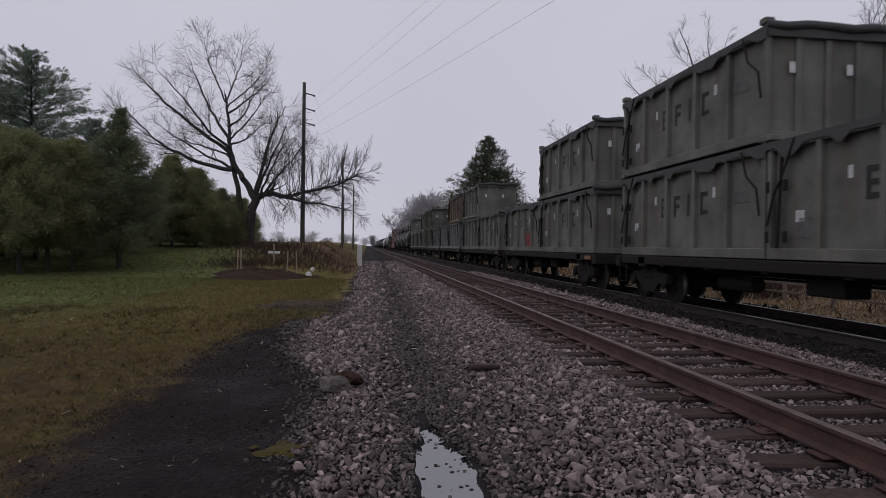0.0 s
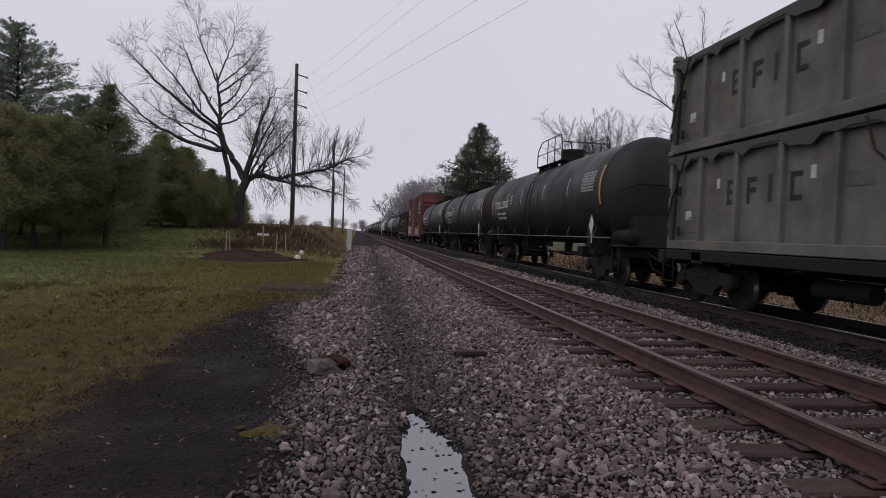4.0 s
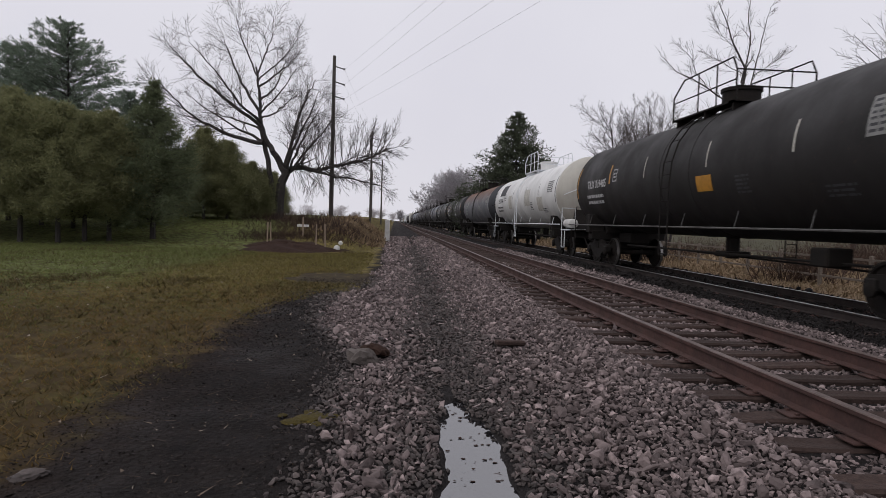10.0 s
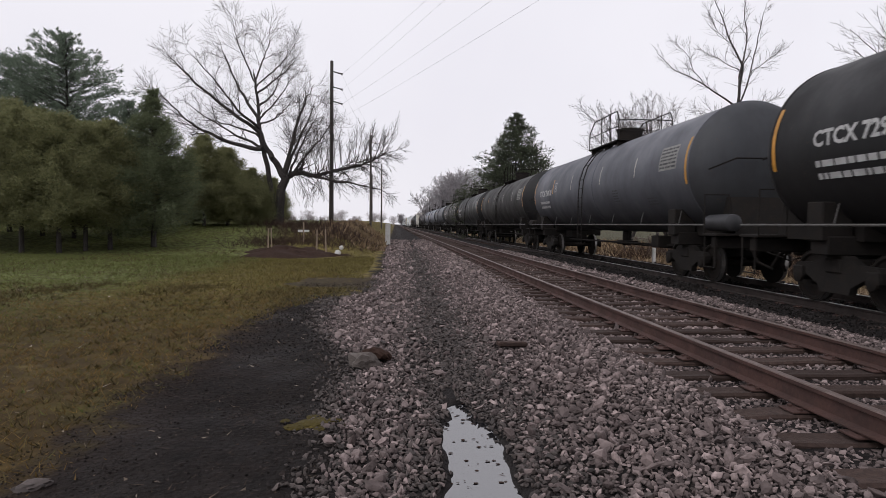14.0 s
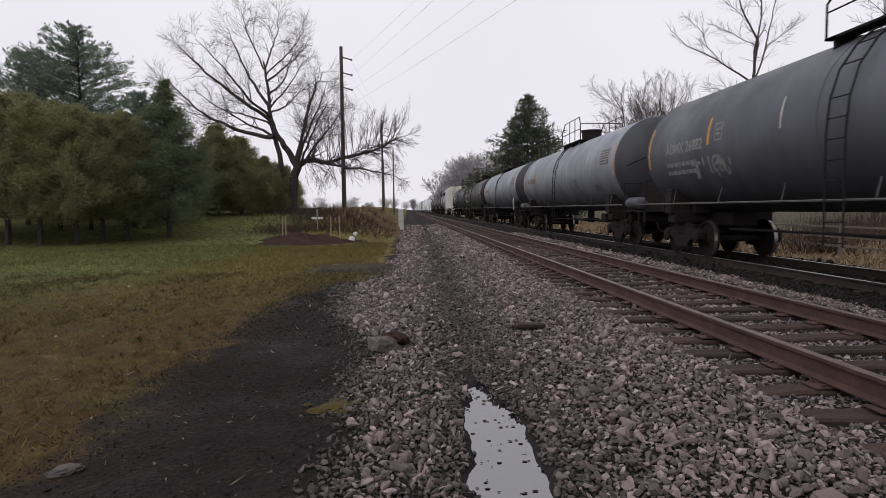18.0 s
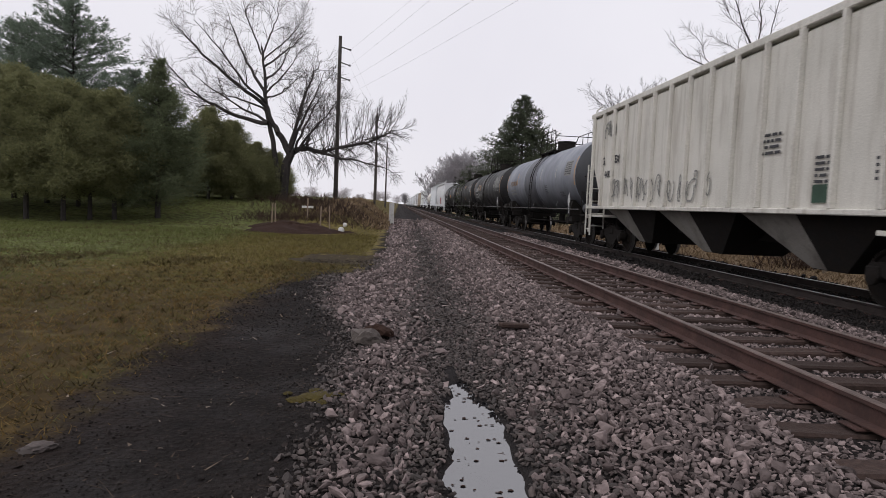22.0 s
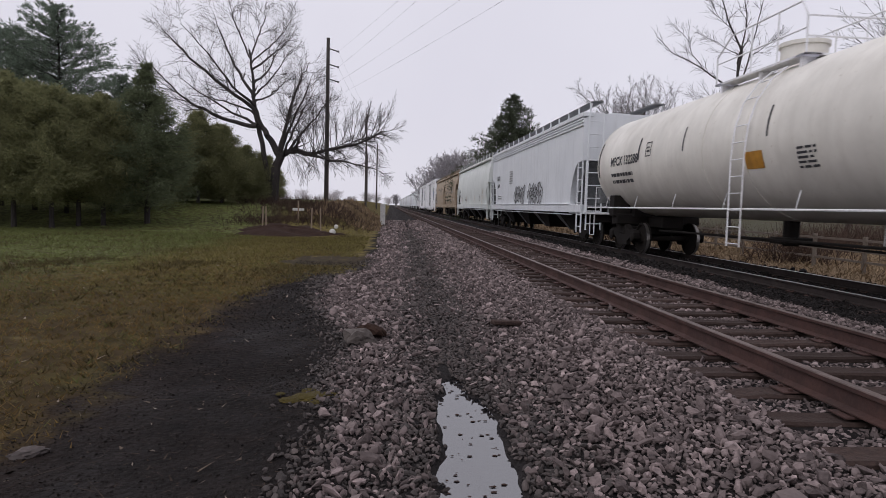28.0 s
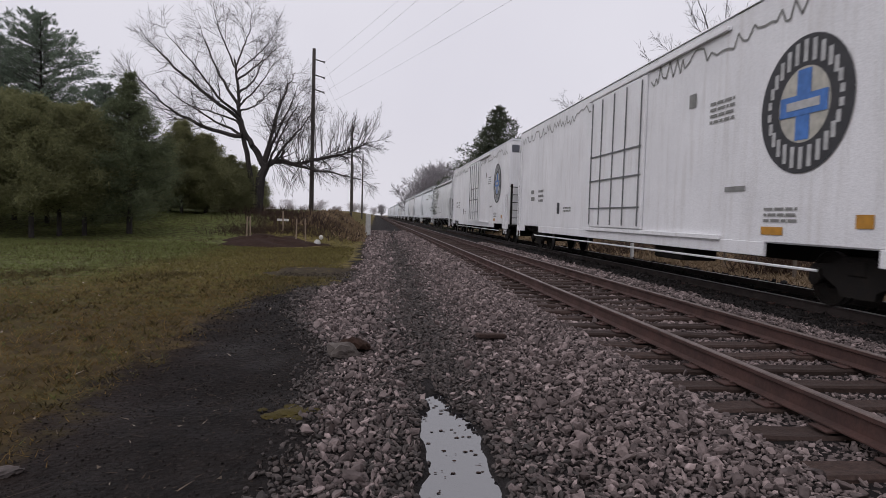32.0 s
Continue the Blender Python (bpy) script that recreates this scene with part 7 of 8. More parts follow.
    sign_parts(car, [
        ("emblem", "stencil", [("stroke", [(-0.15, 0.42), (-0.74, 0.42), (-0.86, 0.30), (-0.86, -0.36), (-0.74, -0.48), (-0.22, -0.48), (-0.10, -0.38), (-0.10, 0.40), (0.0, 0.50), (0.12, 0.42), (0.50, -0.30), (0.62, -0.42), (0.75, -0.32), (0.75, 0.55)], 0.19, -6.1, 4.25)]),
        ("web_address", "stencil", [("text", "WWW.", 0.34, -5.35, 3.48), ("bar", 0.2, 0.24, -6.25, 3.52), ("bar", 0.2, 0.24, -6.52, 3.52), ("bar", 0.2, 0.24, -6.85, 3.52)]),
        ("name_panel", "stencil", [("bar", 0.17, 0.36, y - 0.25 * k, z, 0.12) for z in (4.0, 3.52) for y, m in ((7.36, 3), (6.02, 3), (4.86, 2)) for k in range(m)]),
        ("car_number", "stencil", [("text", "CNA", 0.36, 7.1, 2.92), ("text", "405", 0.36, 5.75, 2.92), ("text", "688", 0.36, 4.7, 2.92)]),
        ("small_print", "stencil", [("lines", 6, 0.9, 0.7, 1.15, 3.55, 3), ("lines", 4, 0.8, 0.36, 1.15, 2.85, 4), ("lines", 2, 0.9, 0.2, -0.1, 3.25, 9), ("lines", 3, 0.35, 0.4, 3.7, 3.05, 8), ("lines", 5, 0.3, 0.8, -3.6, 2.9, 5), ("lines", 5, 0.3, 0.8, -4.2, 2.9, 6), ("lines", 2, 1.0, 0.2, -7.2, 2.75, 5), ("lines", 2, 0.5, 0.2, -7.2, 2.3, 6)]),
        ("graffiti_ground", "grey_st", [("blob", 4.0, 0.95, -3.65, 1.46, 5, 3), ("blob", 4.2, 1.1, 6.05, 1.52, 5, 6)]),
        ("graffiti", "stencil", [("wedges", 3.9, 1.0, -3.65, 1.46, 62, 5), ("wedges", 4.1, 1.1, 6.05, 1.52, 66, 6)]),
        ("graffiti_outline", "darkstencil", [("wedges", 3.9, 0.95, -3.65, 1.44, 34, 9), ("wedges", 4.1, 1.05, 6.05, 1.5, 40, 8)]),
        ("green_patches", "greenst", [("blob", 1.5, 1.0, 3.05, 1.5, 3, 2), ("bar", 0.35, 0.6, -6.6, 1.3)]), ("red_patch", "redst", [("blob", 0.5, 0.9, 3.75, 1.45, 3, 4)]),
        ("yellow_bars", "yellow", [("bar", 0.16, 0.72, -6.45, 2.0), ("bar", 0.12, 0.7, 5.2, 1.65), ("bar", 0.14, 0.7, 2.95, 1.75), ("bar", 0.42, 0.14, 2.95, 1.36), ("bar", 0.12, 0.6, -2.75, 1.75)]),
    ], S - 0.003)
    return car, half + 1.25


# ---- gondola ----
def gondola(label):
    car = thing("gondola_car", label, "gondola car", "freight train cars")
    half, w, z0, z1 = 7.4, 1.52, 1.02, 4.2
    for s in (-1, 1):
        part("side_wall", Geo().box(min(s * (w - 0.1), s * (w - 0.04)), max(s * (w - 0.1), s * (w - 0.04)), -half, half, z0, z1), M["gondola"], car)
        for k in range(15):
            y = -half + 0.12 + (2 * half - 0.24) * k / 14
            part("side_post", Geo().prism_x([(y - 0.075, z0 + 0.15), (y + 0.075, z0 + 0.15), (y + 0.05, z1 - 0.1), (y - 0.05, z1 - 0.1)], min(s * (w - 0.05), s * (w + 0.09)), max(s * (w - 0.05), s * (w + 0.09))), M["gondola"], car)
        part("top_chord", Geo().box(min(s * (w - 0.12), s * (w + 0.1)), max(s * (w - 0.12), s * (w + 0.1)), -half, half, z1 - 0.12, z1 + 0.02, 0.015), M["gondola"], car)
        part("side_sill", Geo().box(min(s * (w - 0.08), s * (w + 0.11)), max(s * (w - 0.08), s * (w + 0.11)), -half, half, z0 - 0.06, z0 + 0.2, 0.015), M["gondola"], car)
        m = "gondola" if s < 0 else "orange"
        part("end_wall", Geo().box(-w + 0.05, w - 0.05, min(s * (half - 0.08), s * half), max(s * (half - 0.08), s * half), z0, z1, 0.01), M[m], car)
        for z in (1.5, 2.1, 2.7, 3.3):
            part("end_rib", Geo().box(-w + 0.1, w - 0.1, min(s * half, s * (half + 0.08)), max(s * half, s * (half + 0.08)), z - 0.07, z + 0.07, 0.01), M[m], car)
        part("end_gusset", Geo().prism_x([(s * half, z1), (s * (half + 0.55), z1), (s * half, z1 - 1.2)], -w - 0.02, -w + 0.05), M[m], car)
        part("end_ladder", ladder(-w - 0.02, s * (half + 0.12), s * (half + 0.5), 0.5, 2.4, 5), M[m], car)
        part("draft_sill", Geo().box(-0.35, 0.35, s * half - 0.4, s * half + 0.5, 0.75, 1.05, 0.02), M["under"], car)
    part("floor", Geo().box(-w + 0.1, w - 0.1, -half, half, z0 - 0.05, z0 + 0.05), M["gondola"], car)
    part("underframe", Geo().box(-0.4, 0.4, -half, half, 0.68, 0.98).box(-1.3, 1.3, -half + 3.5, half - 3.5, 0.55, 0.97, 0.05), M["under"], car)
    running_gear(car, half + 0.3, 1.9)
    S = -w - 0.095
    sign_parts(car, [
        ("car_number", "stencil", [("text", "GR", 0.40, 5.75, 3.0), ("text", "RY", 0.40, 4.7, 3.0), ("text", "30", 0.38, 5.75, 2.5), ("text", "768", 0.38, 4.6, 2.5)]),
        ("emblem_square", "stencil", [("bar", 0.42, 0.5, 0.45, 2.85)]), ("emblem_dark", "darkstencil", [("bar", 0.18, 0.2, 0.4, 2.86, 0.3)]),
        ("small_square", "stencil", [("bar", 0.26, 0.3, 3.1, 2.75), ("lines", 2, 0.5, 0.2, 0.35, 2.35, 4)]),
        ("pink_panel", "pinkst", [("bar", 0.72, 0.18, -2.2, 3.02), ("bar", 0.72, 0.14, -2.2, 2.80)]),
        ("scrawl", "grey_st", [("scrawl", 0.7, 0.6, -4.6, 3.1, 12, 0.04, 4), ("scrawl", 0.5, 1.0, -4.5, 2.2, 10, 0.04, 5)]),
        ("reflectors", "orangest", [("bar", 0.1, 0.5, -2.6, 1.5), ("bar", 0.08, 0.5, 1.2, 1.5), ("bar", 0.06, 0.4, 4.4, 1.5)]),
    ], S - 0.003)
    return car, half + 1.0


# ---- covered hoppers ----
def hopper(label, paint, half=8.6, curved=True, walk_rail=True, marks=(), ribs=0, z_top=4.75, sill=True, dark_bay="under", cut=3.05):
    car = thing("hopper_car", label, "hopper car", "freight train cars")
    w, zs = 1.55, 1.42
    if curved:
        side = [(-w + 0.12, zs), (-w - 0.0, 2.2), (-w - 0.02, 3.0), (-w + 0.03, 3.8), (-w + 0.16, z_top - 0.2), (-w + 0.36, z_top)]
    else:
        side = [(-w, zs), (-w, z_top - 0.22), (-w + 0.3, z_top)]
    outline = side + [(-x, z) for x, z in side[::-1]]
    body_half = half - 1.45
    k = len(outline)
    # the sides are cut away in a curve under both ends
    if ribs:
        ends = [(half, 3.3), (half - 1.38, 1.62), (body_half, zs)]
    else:
        ends = [(half, cut), (half - 0.55, cut - 0.06), (half - 0.85, cut - 0.22), (half - 1.15, cut - 0.6), (half - 1.33, cut - 1.0), (half - 1.42, zs + 0.25), (half - 1.38, zs)]
        ends[-1] = (body_half, zs)
    stations = [(-y, z) for y, z in ends] + ends[::-1]
    vs = [(x, y, max(z, low)) for y, low in stations for x, z in outline]
    fs = [(j * k + i, j * k + (i + 1) % k, (j + 1) * k + (i + 1) % k, (j + 1) * k + i) for j in range(len(stations) - 1) for i in range(k)]
    part("body", Geo().add(vs, fs + [tuple(range(k)), tuple(range((len(stations) - 1) * k, len(stations) * k))]), M[paint], car, smooth=True)
    slope = {"hoptan": "under", "bgex": "gondola"}.get(paint, "grating")
    for s in (-1, 1):
        part("slope_sheet", Geo().add([(-w + 0.22, s * (body_half + 0.02), 1.45), (w - 0.22, s * (body_half + 0.02), 1.45), (w - 0.22, s * (half - 0.05), cut - 0.05), (-w + 0.22, s * (half - 0.05), cut - 0.05), (-w + 0.22, s * (body_half - 0.05), 1.40), (w - 0.22, s * (body_half - 0.05), 1.40), (w - 0.22, s * (half - 0.15), cut - 0.05), (-w + 0.22, s * (half - 0.15), cut - 0.05)], [(0, 1, 2, 3), (4, 7, 6, 5), (0, 4, 5, 1), (3, 2, 6, 7), (0, 3, 7, 4), (1, 5, 6, 2)]), M[slope], car)
        part("end_platform", Geo().box(-w + 0.02, w - 0.02, min(s * (body_half - 0.1), s * (half + 0.35)), max(s * (body_half - 0.1), s * (half + 0.35)), 1.12, 1.2, 0.01), M[paint], car)
        for x in (-w + 0.1, w - 0.1):
            part("corner_post", Geo().box(x - 0.03, x + 0.03, s * (half + 0.2) - 0.03, s * (half + 0.2) + 0.03, 1.15, 3.0, 0.01), M[paint], car)
        part("end_ladder", ladder(s * (half + 0.26), -w + 0.12, -w + 0.66, 0.55, z_top - 0.1, 9, 0.02, axis="x"), M[paint], car)
        part("side_ladder", ladder(-w - 0.03, s * (half + 0.16), s * (half - 0.38), 0.45, 3.0, 6, 0.02), M[paint], car)
        part("roof_grab", Geo().path([(-w + 0.14, s * (half + 0.24), z_top - 0.2), (-w + 0.18, s * (half + 0.24), z_top + 0.22), (-w + 0.3, s * (half - 0.05), z_top + 0.34)], 0.022), M[paint], car)
        for x in (-0.55, 0.35):
            part("end_brace", Geo().box(x - 0.05, x + 0.05, min(s * (half + 0.1), s * (half + 0.2)), max(s * (half + 0.1), s * (half + 0.2)), 1.15, 3.1, 0.01), M[slope], car)
        part("brake_housing", Geo().box(-0.95, -0.45, min(s * (half + 0.02), s * (half + 0.3)), max(s * (half + 0.02), s * (half + 0.3)), 1.5, 2.1, 0.03), M[slope], car)
        part("draft_sill", Geo().box(-0.35, 0.35, s * half - 1.6, s * half + 0.45, 0.75, 1.12, 0.02), M["under"], car)
        if sill:
            part("side_sill", Geo().box(min(s * (w - 0.1), s * (w + 0.05)), max(s * (w - 0.1), s * (w + 0.05)), -half - 0.1, half + 0.1, 1.16, 1.46, 0.015), M[paint], car)
            part("sill_ledge", Geo().box(min(s * (w - 0.1), s * (w + 0.085)), max(s * (w - 0.1), s * (w + 0.085)), -half + 1.3, half - 1.3, 1.455, 1.50, 0.01), M[paint], car)
            part("sill_pipe", Geo().tube((s * (w - 0.02), -half + 1.2, 1.08), (s * (w - 0.02), half - 1.2, 1.08), 0.02, 6), M[paint], car)
        else:
            part("side_sill", Geo().box(min(s * (w - 0.1), s * (w + 0.09)), max(s * (w - 0.1), s * (w + 0.09)), -half - 0.05, half + 0.05, 1.40, 1.50, 0.015), M[paint], car)
        part("roof_edge", Geo().box(min(s * (w - 0.36), s * (w + (0.0 if curved else 0.06))), max(s * (w - 0.36), s * (w + (0.0 if curved else 0.06))), -half - 0.05, half + 0.05, z_top - 0.13, z_top + 0.03, 0.02), M[paint], car)
        if not curved and not ribs:
            for z in (z_top - 0.42, z_top - 0.31, z_top - 0.2):
                part("top_ridge", Geo().box(min(s * (w - 0.02), s * (w + 0.05)), max(s * (w - 0.02), s * (w + 0.05)), -half, half, z - 0.035, z + 0.035, 0.015), M[paint], car)
    if ribs:
        for s in (-1, 1):
            for k in range(ribs):
                y = -half + 0.35 + (2 * half - 0.7) * k / (ribs - 1)
                part("side_post", Geo().box(min(s * w, s * (w + 0.11)), max(s * w, s * (w + 0.11)), y - 0.04, y + 0.04, 1.5, z_top - 0.13, 0.012), M[paint], car)
    n = 4 if half > 8 else 3
    for k in range(n):
        y = -body_half + (2 * body_half) * (k + 0.5) / n
        d = body_half / n
        part("discharge_bay", Geo().add([(-w + 0.2, y - d + 0.04, 1.44), (w - 0.2, y - d + 0.04, 1.44), (w - 0.2, y + d - 0.04, 1.44), (-w + 0.2, y + d - 0.04, 1.44), (-0.75, y - 0.45, 0.42), (0.75, y - 0.45, 0.42), (0.75, y + 0.45, 0.42), (-0.75, y + 0.45, 0.42)], [(0, 1, 2, 3), (4, 7, 6, 5), (0, 4, 5, 1), (1, 5, 6, 2), (2, 6, 7, 3), (3, 7, 4, 0)]), M["under"], car)
        for s in (-1, 1):
            a0 = 0.1 if dark_bay == "paint" else 0.55
            xt, xb = s * (w - 0.185), s * 0.765
            part("bay_side", Geo().add([(xt, y + a0 * d, 1.44), (xt, y + d - 0.04, 1.44), (xb, y + 0.45, 0.43), (xb, y + 0.45 * a0, 0.43), (xt - s * 0.02, y + a0 * d, 1.44), (xt - s * 0.02, y + d - 0.04, 1.44), (xb - s * 0.02, y + 0.45, 0.43), (xb - s * 0.02, y + 0.45 * a0, 0.43)], [(0, 1, 2, 3), (4, 7, 6, 5), (0, 4, 5, 1), (1, 5, 6, 2), (2, 6, 7, 3), (3, 7, 4, 0)]), M["baygrime" if dark_bay == "paint" else "under" if paint == "hoptan" else "grating"], car)
    part("centre_sill", Geo().box(-0.25, 0.25, -half, half, 0.8, 1.1), M["under"], car)
    part("roof_hatches", Geo().box(-0.4, 0.4, -half + 0.6, half - 0.6, z_top, z_top + 0.12, 0.03), M[paint], car)
    if walk_rail:
        for s in (-1, 1):
            x = s * (w - 0.22)
            part("running_board", Geo().box(min(x, x - s * 0.4), max(x, x - s * 0.4), -half - 0.2, half + 0.2, z_top + 0.36, z_top + 0.40), M["grating"], car)
            k = -half
            while k <= half + 0.01:
                g = Geo()
                g.box(x - 0.02, x + 0.03, k - 0.03, k + 0.03, z_top - 0.02, z_top + 0.41)
                part("board_bracket", g, M[paint], car)
                k += 2 * half / 14
    running_gear(car, half + 0.35, 1.55)
    sign_parts(car, marks, -w - 0.022)
    return car, half + 1.05


# ---- refrigerator cars ----
def reefer(label):
    car = thing("refrigerator_car", label, "refrigerator car", "freight train cars")
    half, w, z0, z1 = 11.7, 1.53, 1.0, 5.40
    part("body", Geo().box(-w, w, -half, half, z0, z1, 0.03), M["reefer"], car)
    part("roof", Geo().prism_y([(-w - 0.03, z1), (w + 0.03, z1), (w - 0.1, z1 + 0.1), (-w + 0.1, z1 + 0.1)], -half - 0.02, half + 0.02), M["hopgrey"], car)
    e = -half
    unit = part("cooling_unit", Geo().box(-0.85, 1.05, e - 0.22, e, 3.45, 5.15, 0.10), M["under"], car, "dark louvred cooling unit in the car's end")
    for k in range(6):
        part("louvre", Geo().box(-0.72, 0.92, e - 0.26, e - 0.21, 3.62 + 0.24 * k, 3.74 + 0.24 * k, 0.01), M["wheel"], unit)
    part("end_panel", Geo().box(-0.9, 1.1, e - 0.34, e, 2.78, 3.30, 0.03), M["reefer"], car)
    # flat plate: the shade of the open bay is in its dark colour
    part("machine_bay", Geo().box(-0.95, 1.15, e - 0.05, e + 0.01, z0, 2.72, 0.01), M["under"], car, "flat plate coloured with the shade of an open machinery bay")
    part("engine", Geo().box(-0.7, 0.75, e - 0.36, e - 0.04, 1.95, 2.66, 0.05), M["railgrey"], car)
    part("fuel_pump", Geo().box(-0.4, 0.5, e - 0.30, e - 0.04, 1.12, 1.7, 0.05), M["wheel"], car)
    part("end_platform", Geo().box(-w + 0.05, w - 0.05, e - 0.55, e, 0.92, 1.0, 0.01), M["under"], car)
    part("blue_strip", Geo().box(-w + 0.12, -0.92, e - 0.012, e - 0.004, 4.78, 5.18), M["greydark"], car)
    for x in (-w + 0.10, -0.98):
        part("bay_post", Geo().box(x - 0.05, x + 0.05, e - 0.42, e - 0.32, 0.98, 3.1, 0.01), M["under"], car)
    for z in (1.35, 1.75, 2.15, 2.55, 2.95):
        part("bay_rung", Geo().tube((-w + 0.10, e - 0.37, z), (-0.98, e - 0.37, z), 0.018, 6), M["under"], car)
    for x in (-w + 0.10, -0.98):
        part("bay_stay", Geo().tube((x, e, 3.0), (x, e - 0.37, 3.06), 0.022, 6), M["under"], car)
    part("end_ladder", ladder(-w - 0.05, half - 0.1, half - 0.6, 0.5, z1 - 0.3, 9), M["reefer"], car)
    part("front_ladder", ladder(-w - 0.04, -half + 0.1, -half + 0.6, 0.5, 2.6, 6), M["reefer"], car)
    for s in (-1, 1):
        xd = (min(s * (w + 0.005), s * (w + 0.09)), max(s * (w + 0.005), s * (w + 0.09)))
        door = part("door", Geo().box(*xd, -2.65, 1.35, z0 + 0.12, z1 - 0.3, 0.02), M["reefer"], car)
        for y in (-2.5, -1.5, -0.6, 0.35, 1.2):
            part("door_rod", Geo().tube((s * (w + 0.12), y, z0 + 0.2), (s * (w + 0.12), y, z1 - 0.4), 0.018, 6), M["grating"], door)
        for z in (1.7, 2.55, 3.3):
            part("door_bar", Geo().box(min(s * (w + 0.09), s * (w + 0.12)), max(s * (w + 0.09), s * (w + 0.12)), -2.55, 1.3, z - 0.02, z + 0.02), M["grating"], door)
        part("door_track", Geo().box(*xd, -6.4, 1.7, z1 - 0.26, z1 - 0.18, 0.01).box(*xd, -6.4, 1.7, z0 + 0.0, z0 + 0.10, 0.01), M["reefer"], car)
        part("side_sill", Geo().box(min(s * (w - 0.05), s * (w + 0.02)), max(s * (w - 0.05), s * (w + 0.02)), -half + 3.9, half - 3.9, z0 - 0.24, z0 + 0.02, 0.01), M["reefer"], car)
        for q in (-1, 1):
            part("corner_sill", Geo().box(min(s * (w - 0.05), s * (w + 0.02)), max(s * (w - 0.05), s * (w + 0.02)), min(q * (half - 1.3), q * half), max(q * (half - 1.3), q * half), z0 - 0.24, z0 + 0.02, 0.01), M["reefer"], car)
        part("under_rail", Geo().tube((s * (w - 0.05), -half + 2.6, 0.62), (s * (w - 0.05), half - 3, 0.62), 0.025, 6), M["reefer"], car)
        part("draft_sill", Geo().box(-0.35, 0.35, s * half - 0.5, s * half + 0.5, 0.72, 1.0, 0.02), M["under"], car)
    part("fuel_tank", Geo().box(-1.35, -0.5, -4.5, -3.0, 0.45, 0.95, 0.04), M["under"], car)
    part("underframe", Geo().box(-0.4, 0.4, -half, half, 0.66, 0.98), M["under"], car)
    running_gear(car, half + 0.45, 2.7)
    S = -w - 0.006
    for r0, r1, seg, mat, lift, name in ((0.62, 1.12, 48, "grey_st", 0.012, "emblem_ring"), (0.0, 0.62, 48, "palestripe", 0.010, "emblem_disc")):
        g = Geo()
        vs = []
        for i in range(seg):
            a = 2 * math.pi * i / seg
            vs += [(S - lift, -8.66 - r0 * math.cos(a), 3.30 + r0 * math.sin(a)), (S - lift, -8.66 - r1 * math.cos(a), 3.30 + r1 * math.sin(a))]
        g.add(vs, [(2 * i, 2 * i + 1, (2 * i + 3) % (2 * seg), (2 * i + 2) % (2 * seg)) for i in range(seg)])
        part(name, g, M["darkstencil" if name == "emblem_ring" else mat], car)
    g = Geo()
    put_bar(g, 0.34, 1.15, -8.66, 3.30, S - 0.012)
    put_bar(g, 1.15, 0.34, -8.66, 3.30, S - 0.016)
    part("emblem_cross", g, M["bluest"], car)
    g = Geo()
    for i in range(26):
        a = 2 * math.pi * (i + 0.5) / 26
        u, v = 0.87 * math.cos(a), 0.87 * math.sin(a)
        put_bar(g, 0.10, 0.26 * abs(math.sin(a)) + 0.10, -8.66 - u, 3.30 + v, S - 0.012)
    put_bar(g, 0.8, 0.14, -8.66, 3.30, S - 0.022)
    part("emblem_letters", g, M["stencil"], car)
    # snow-drip line painted under the eave
    g = Geo()
    rnd = random.Random(3)
    y, old = half - 0.2, None
    while y > -half + 0.3:
        q = (y, z1 - rnd.choice((0.30, 0.36, 0.52, 0.62)) + rnd.uniform(-0.05, 0.05))
        if old and not -2.8 < y < 1.6:
            d = Vector((q[0] - old[0], q[1] - old[1]))
            p = Vector((-d.y, d.x)).normalized() * 0.024
            g.add([(S - 0.006, old[0] - p.x, old[1] - p.y), (S - 0.006, q[0] - p.x, q[1] - p.y), (S - 0.006, q[0] + p.x, q[1] + p.y), (S - 0.006, old[0] + p.x, old[1] + p.y)], [(0, 1, 2, 3)])
        old = q
        y -= rnd.uniform(0.09, 0.22)
    part("drip_edge", g, M["grey_st"], car)
    sign_parts(car, [
        ("small_print", "grey_st", [("lines", 4, 0.9, 0.5, -6.2, 3.6, 5), ("lines", 3, 0.9, 0.3, -8.2, 1.5, 6), ("lines", 3, 0.8, 0.6, 7.6, 2.3, 7), ("lines", 2, 0.9, 0.22, 3.9, 1.7, 8)]),
        ("car_number", "grey_st", [("bar", 0.5, 0.16, 9.0, 2.5), ("bar", 0.62, 0.16, 8.95, 2.2), ("bar", 0.7, 0.1, -6.8, 2.0), ("bar", 0.3, 0.3, -5.0, 4.0)]),
        ("access_panel", "darkstencil", [("bar", 0.3, 0.42, 5.0, 1.75)]),
        ("yellow_bars", "yellow", [("bar", 0.6, 0.14, -8.0, 1.22), ("bar", 0.42, 0.12, -2.2, 1.22), ("bar", 0.34, 0.2, -10.1, 1.4)]),
    ], S - 0.002)
    return car, half + 1.15


# ---- making up the train: distance ahead of each leading end at the start ----
SPEED = 22.6
TRAIN = []


def join_train(car, middle, z=0.0):
    TRAIN.append((car, middle, z))
    return car


def tank_at(front, label, **k):
    car, _ = tank_car(label, **k)
    return join_train(car, front + k.get("tank", 17.5) / 2)


FLAT = flat_car("grimy black flat car loaded with waste containers")[0]
BOXES = {
    "epic": container("grey-green steel waste container under a dark tarpaulin", "epic", 3),
    "epicgrey": container("slate-grey steel waste container under a dark tarpaulin", "epicgrey", 4),
    "epicrust": container("rust-brown steel waste container under a dark tarpaulin", "epicrust", 5),
    "red": container("grey-green waste container sprayed with red graffiti", "epic", 6, True),
}
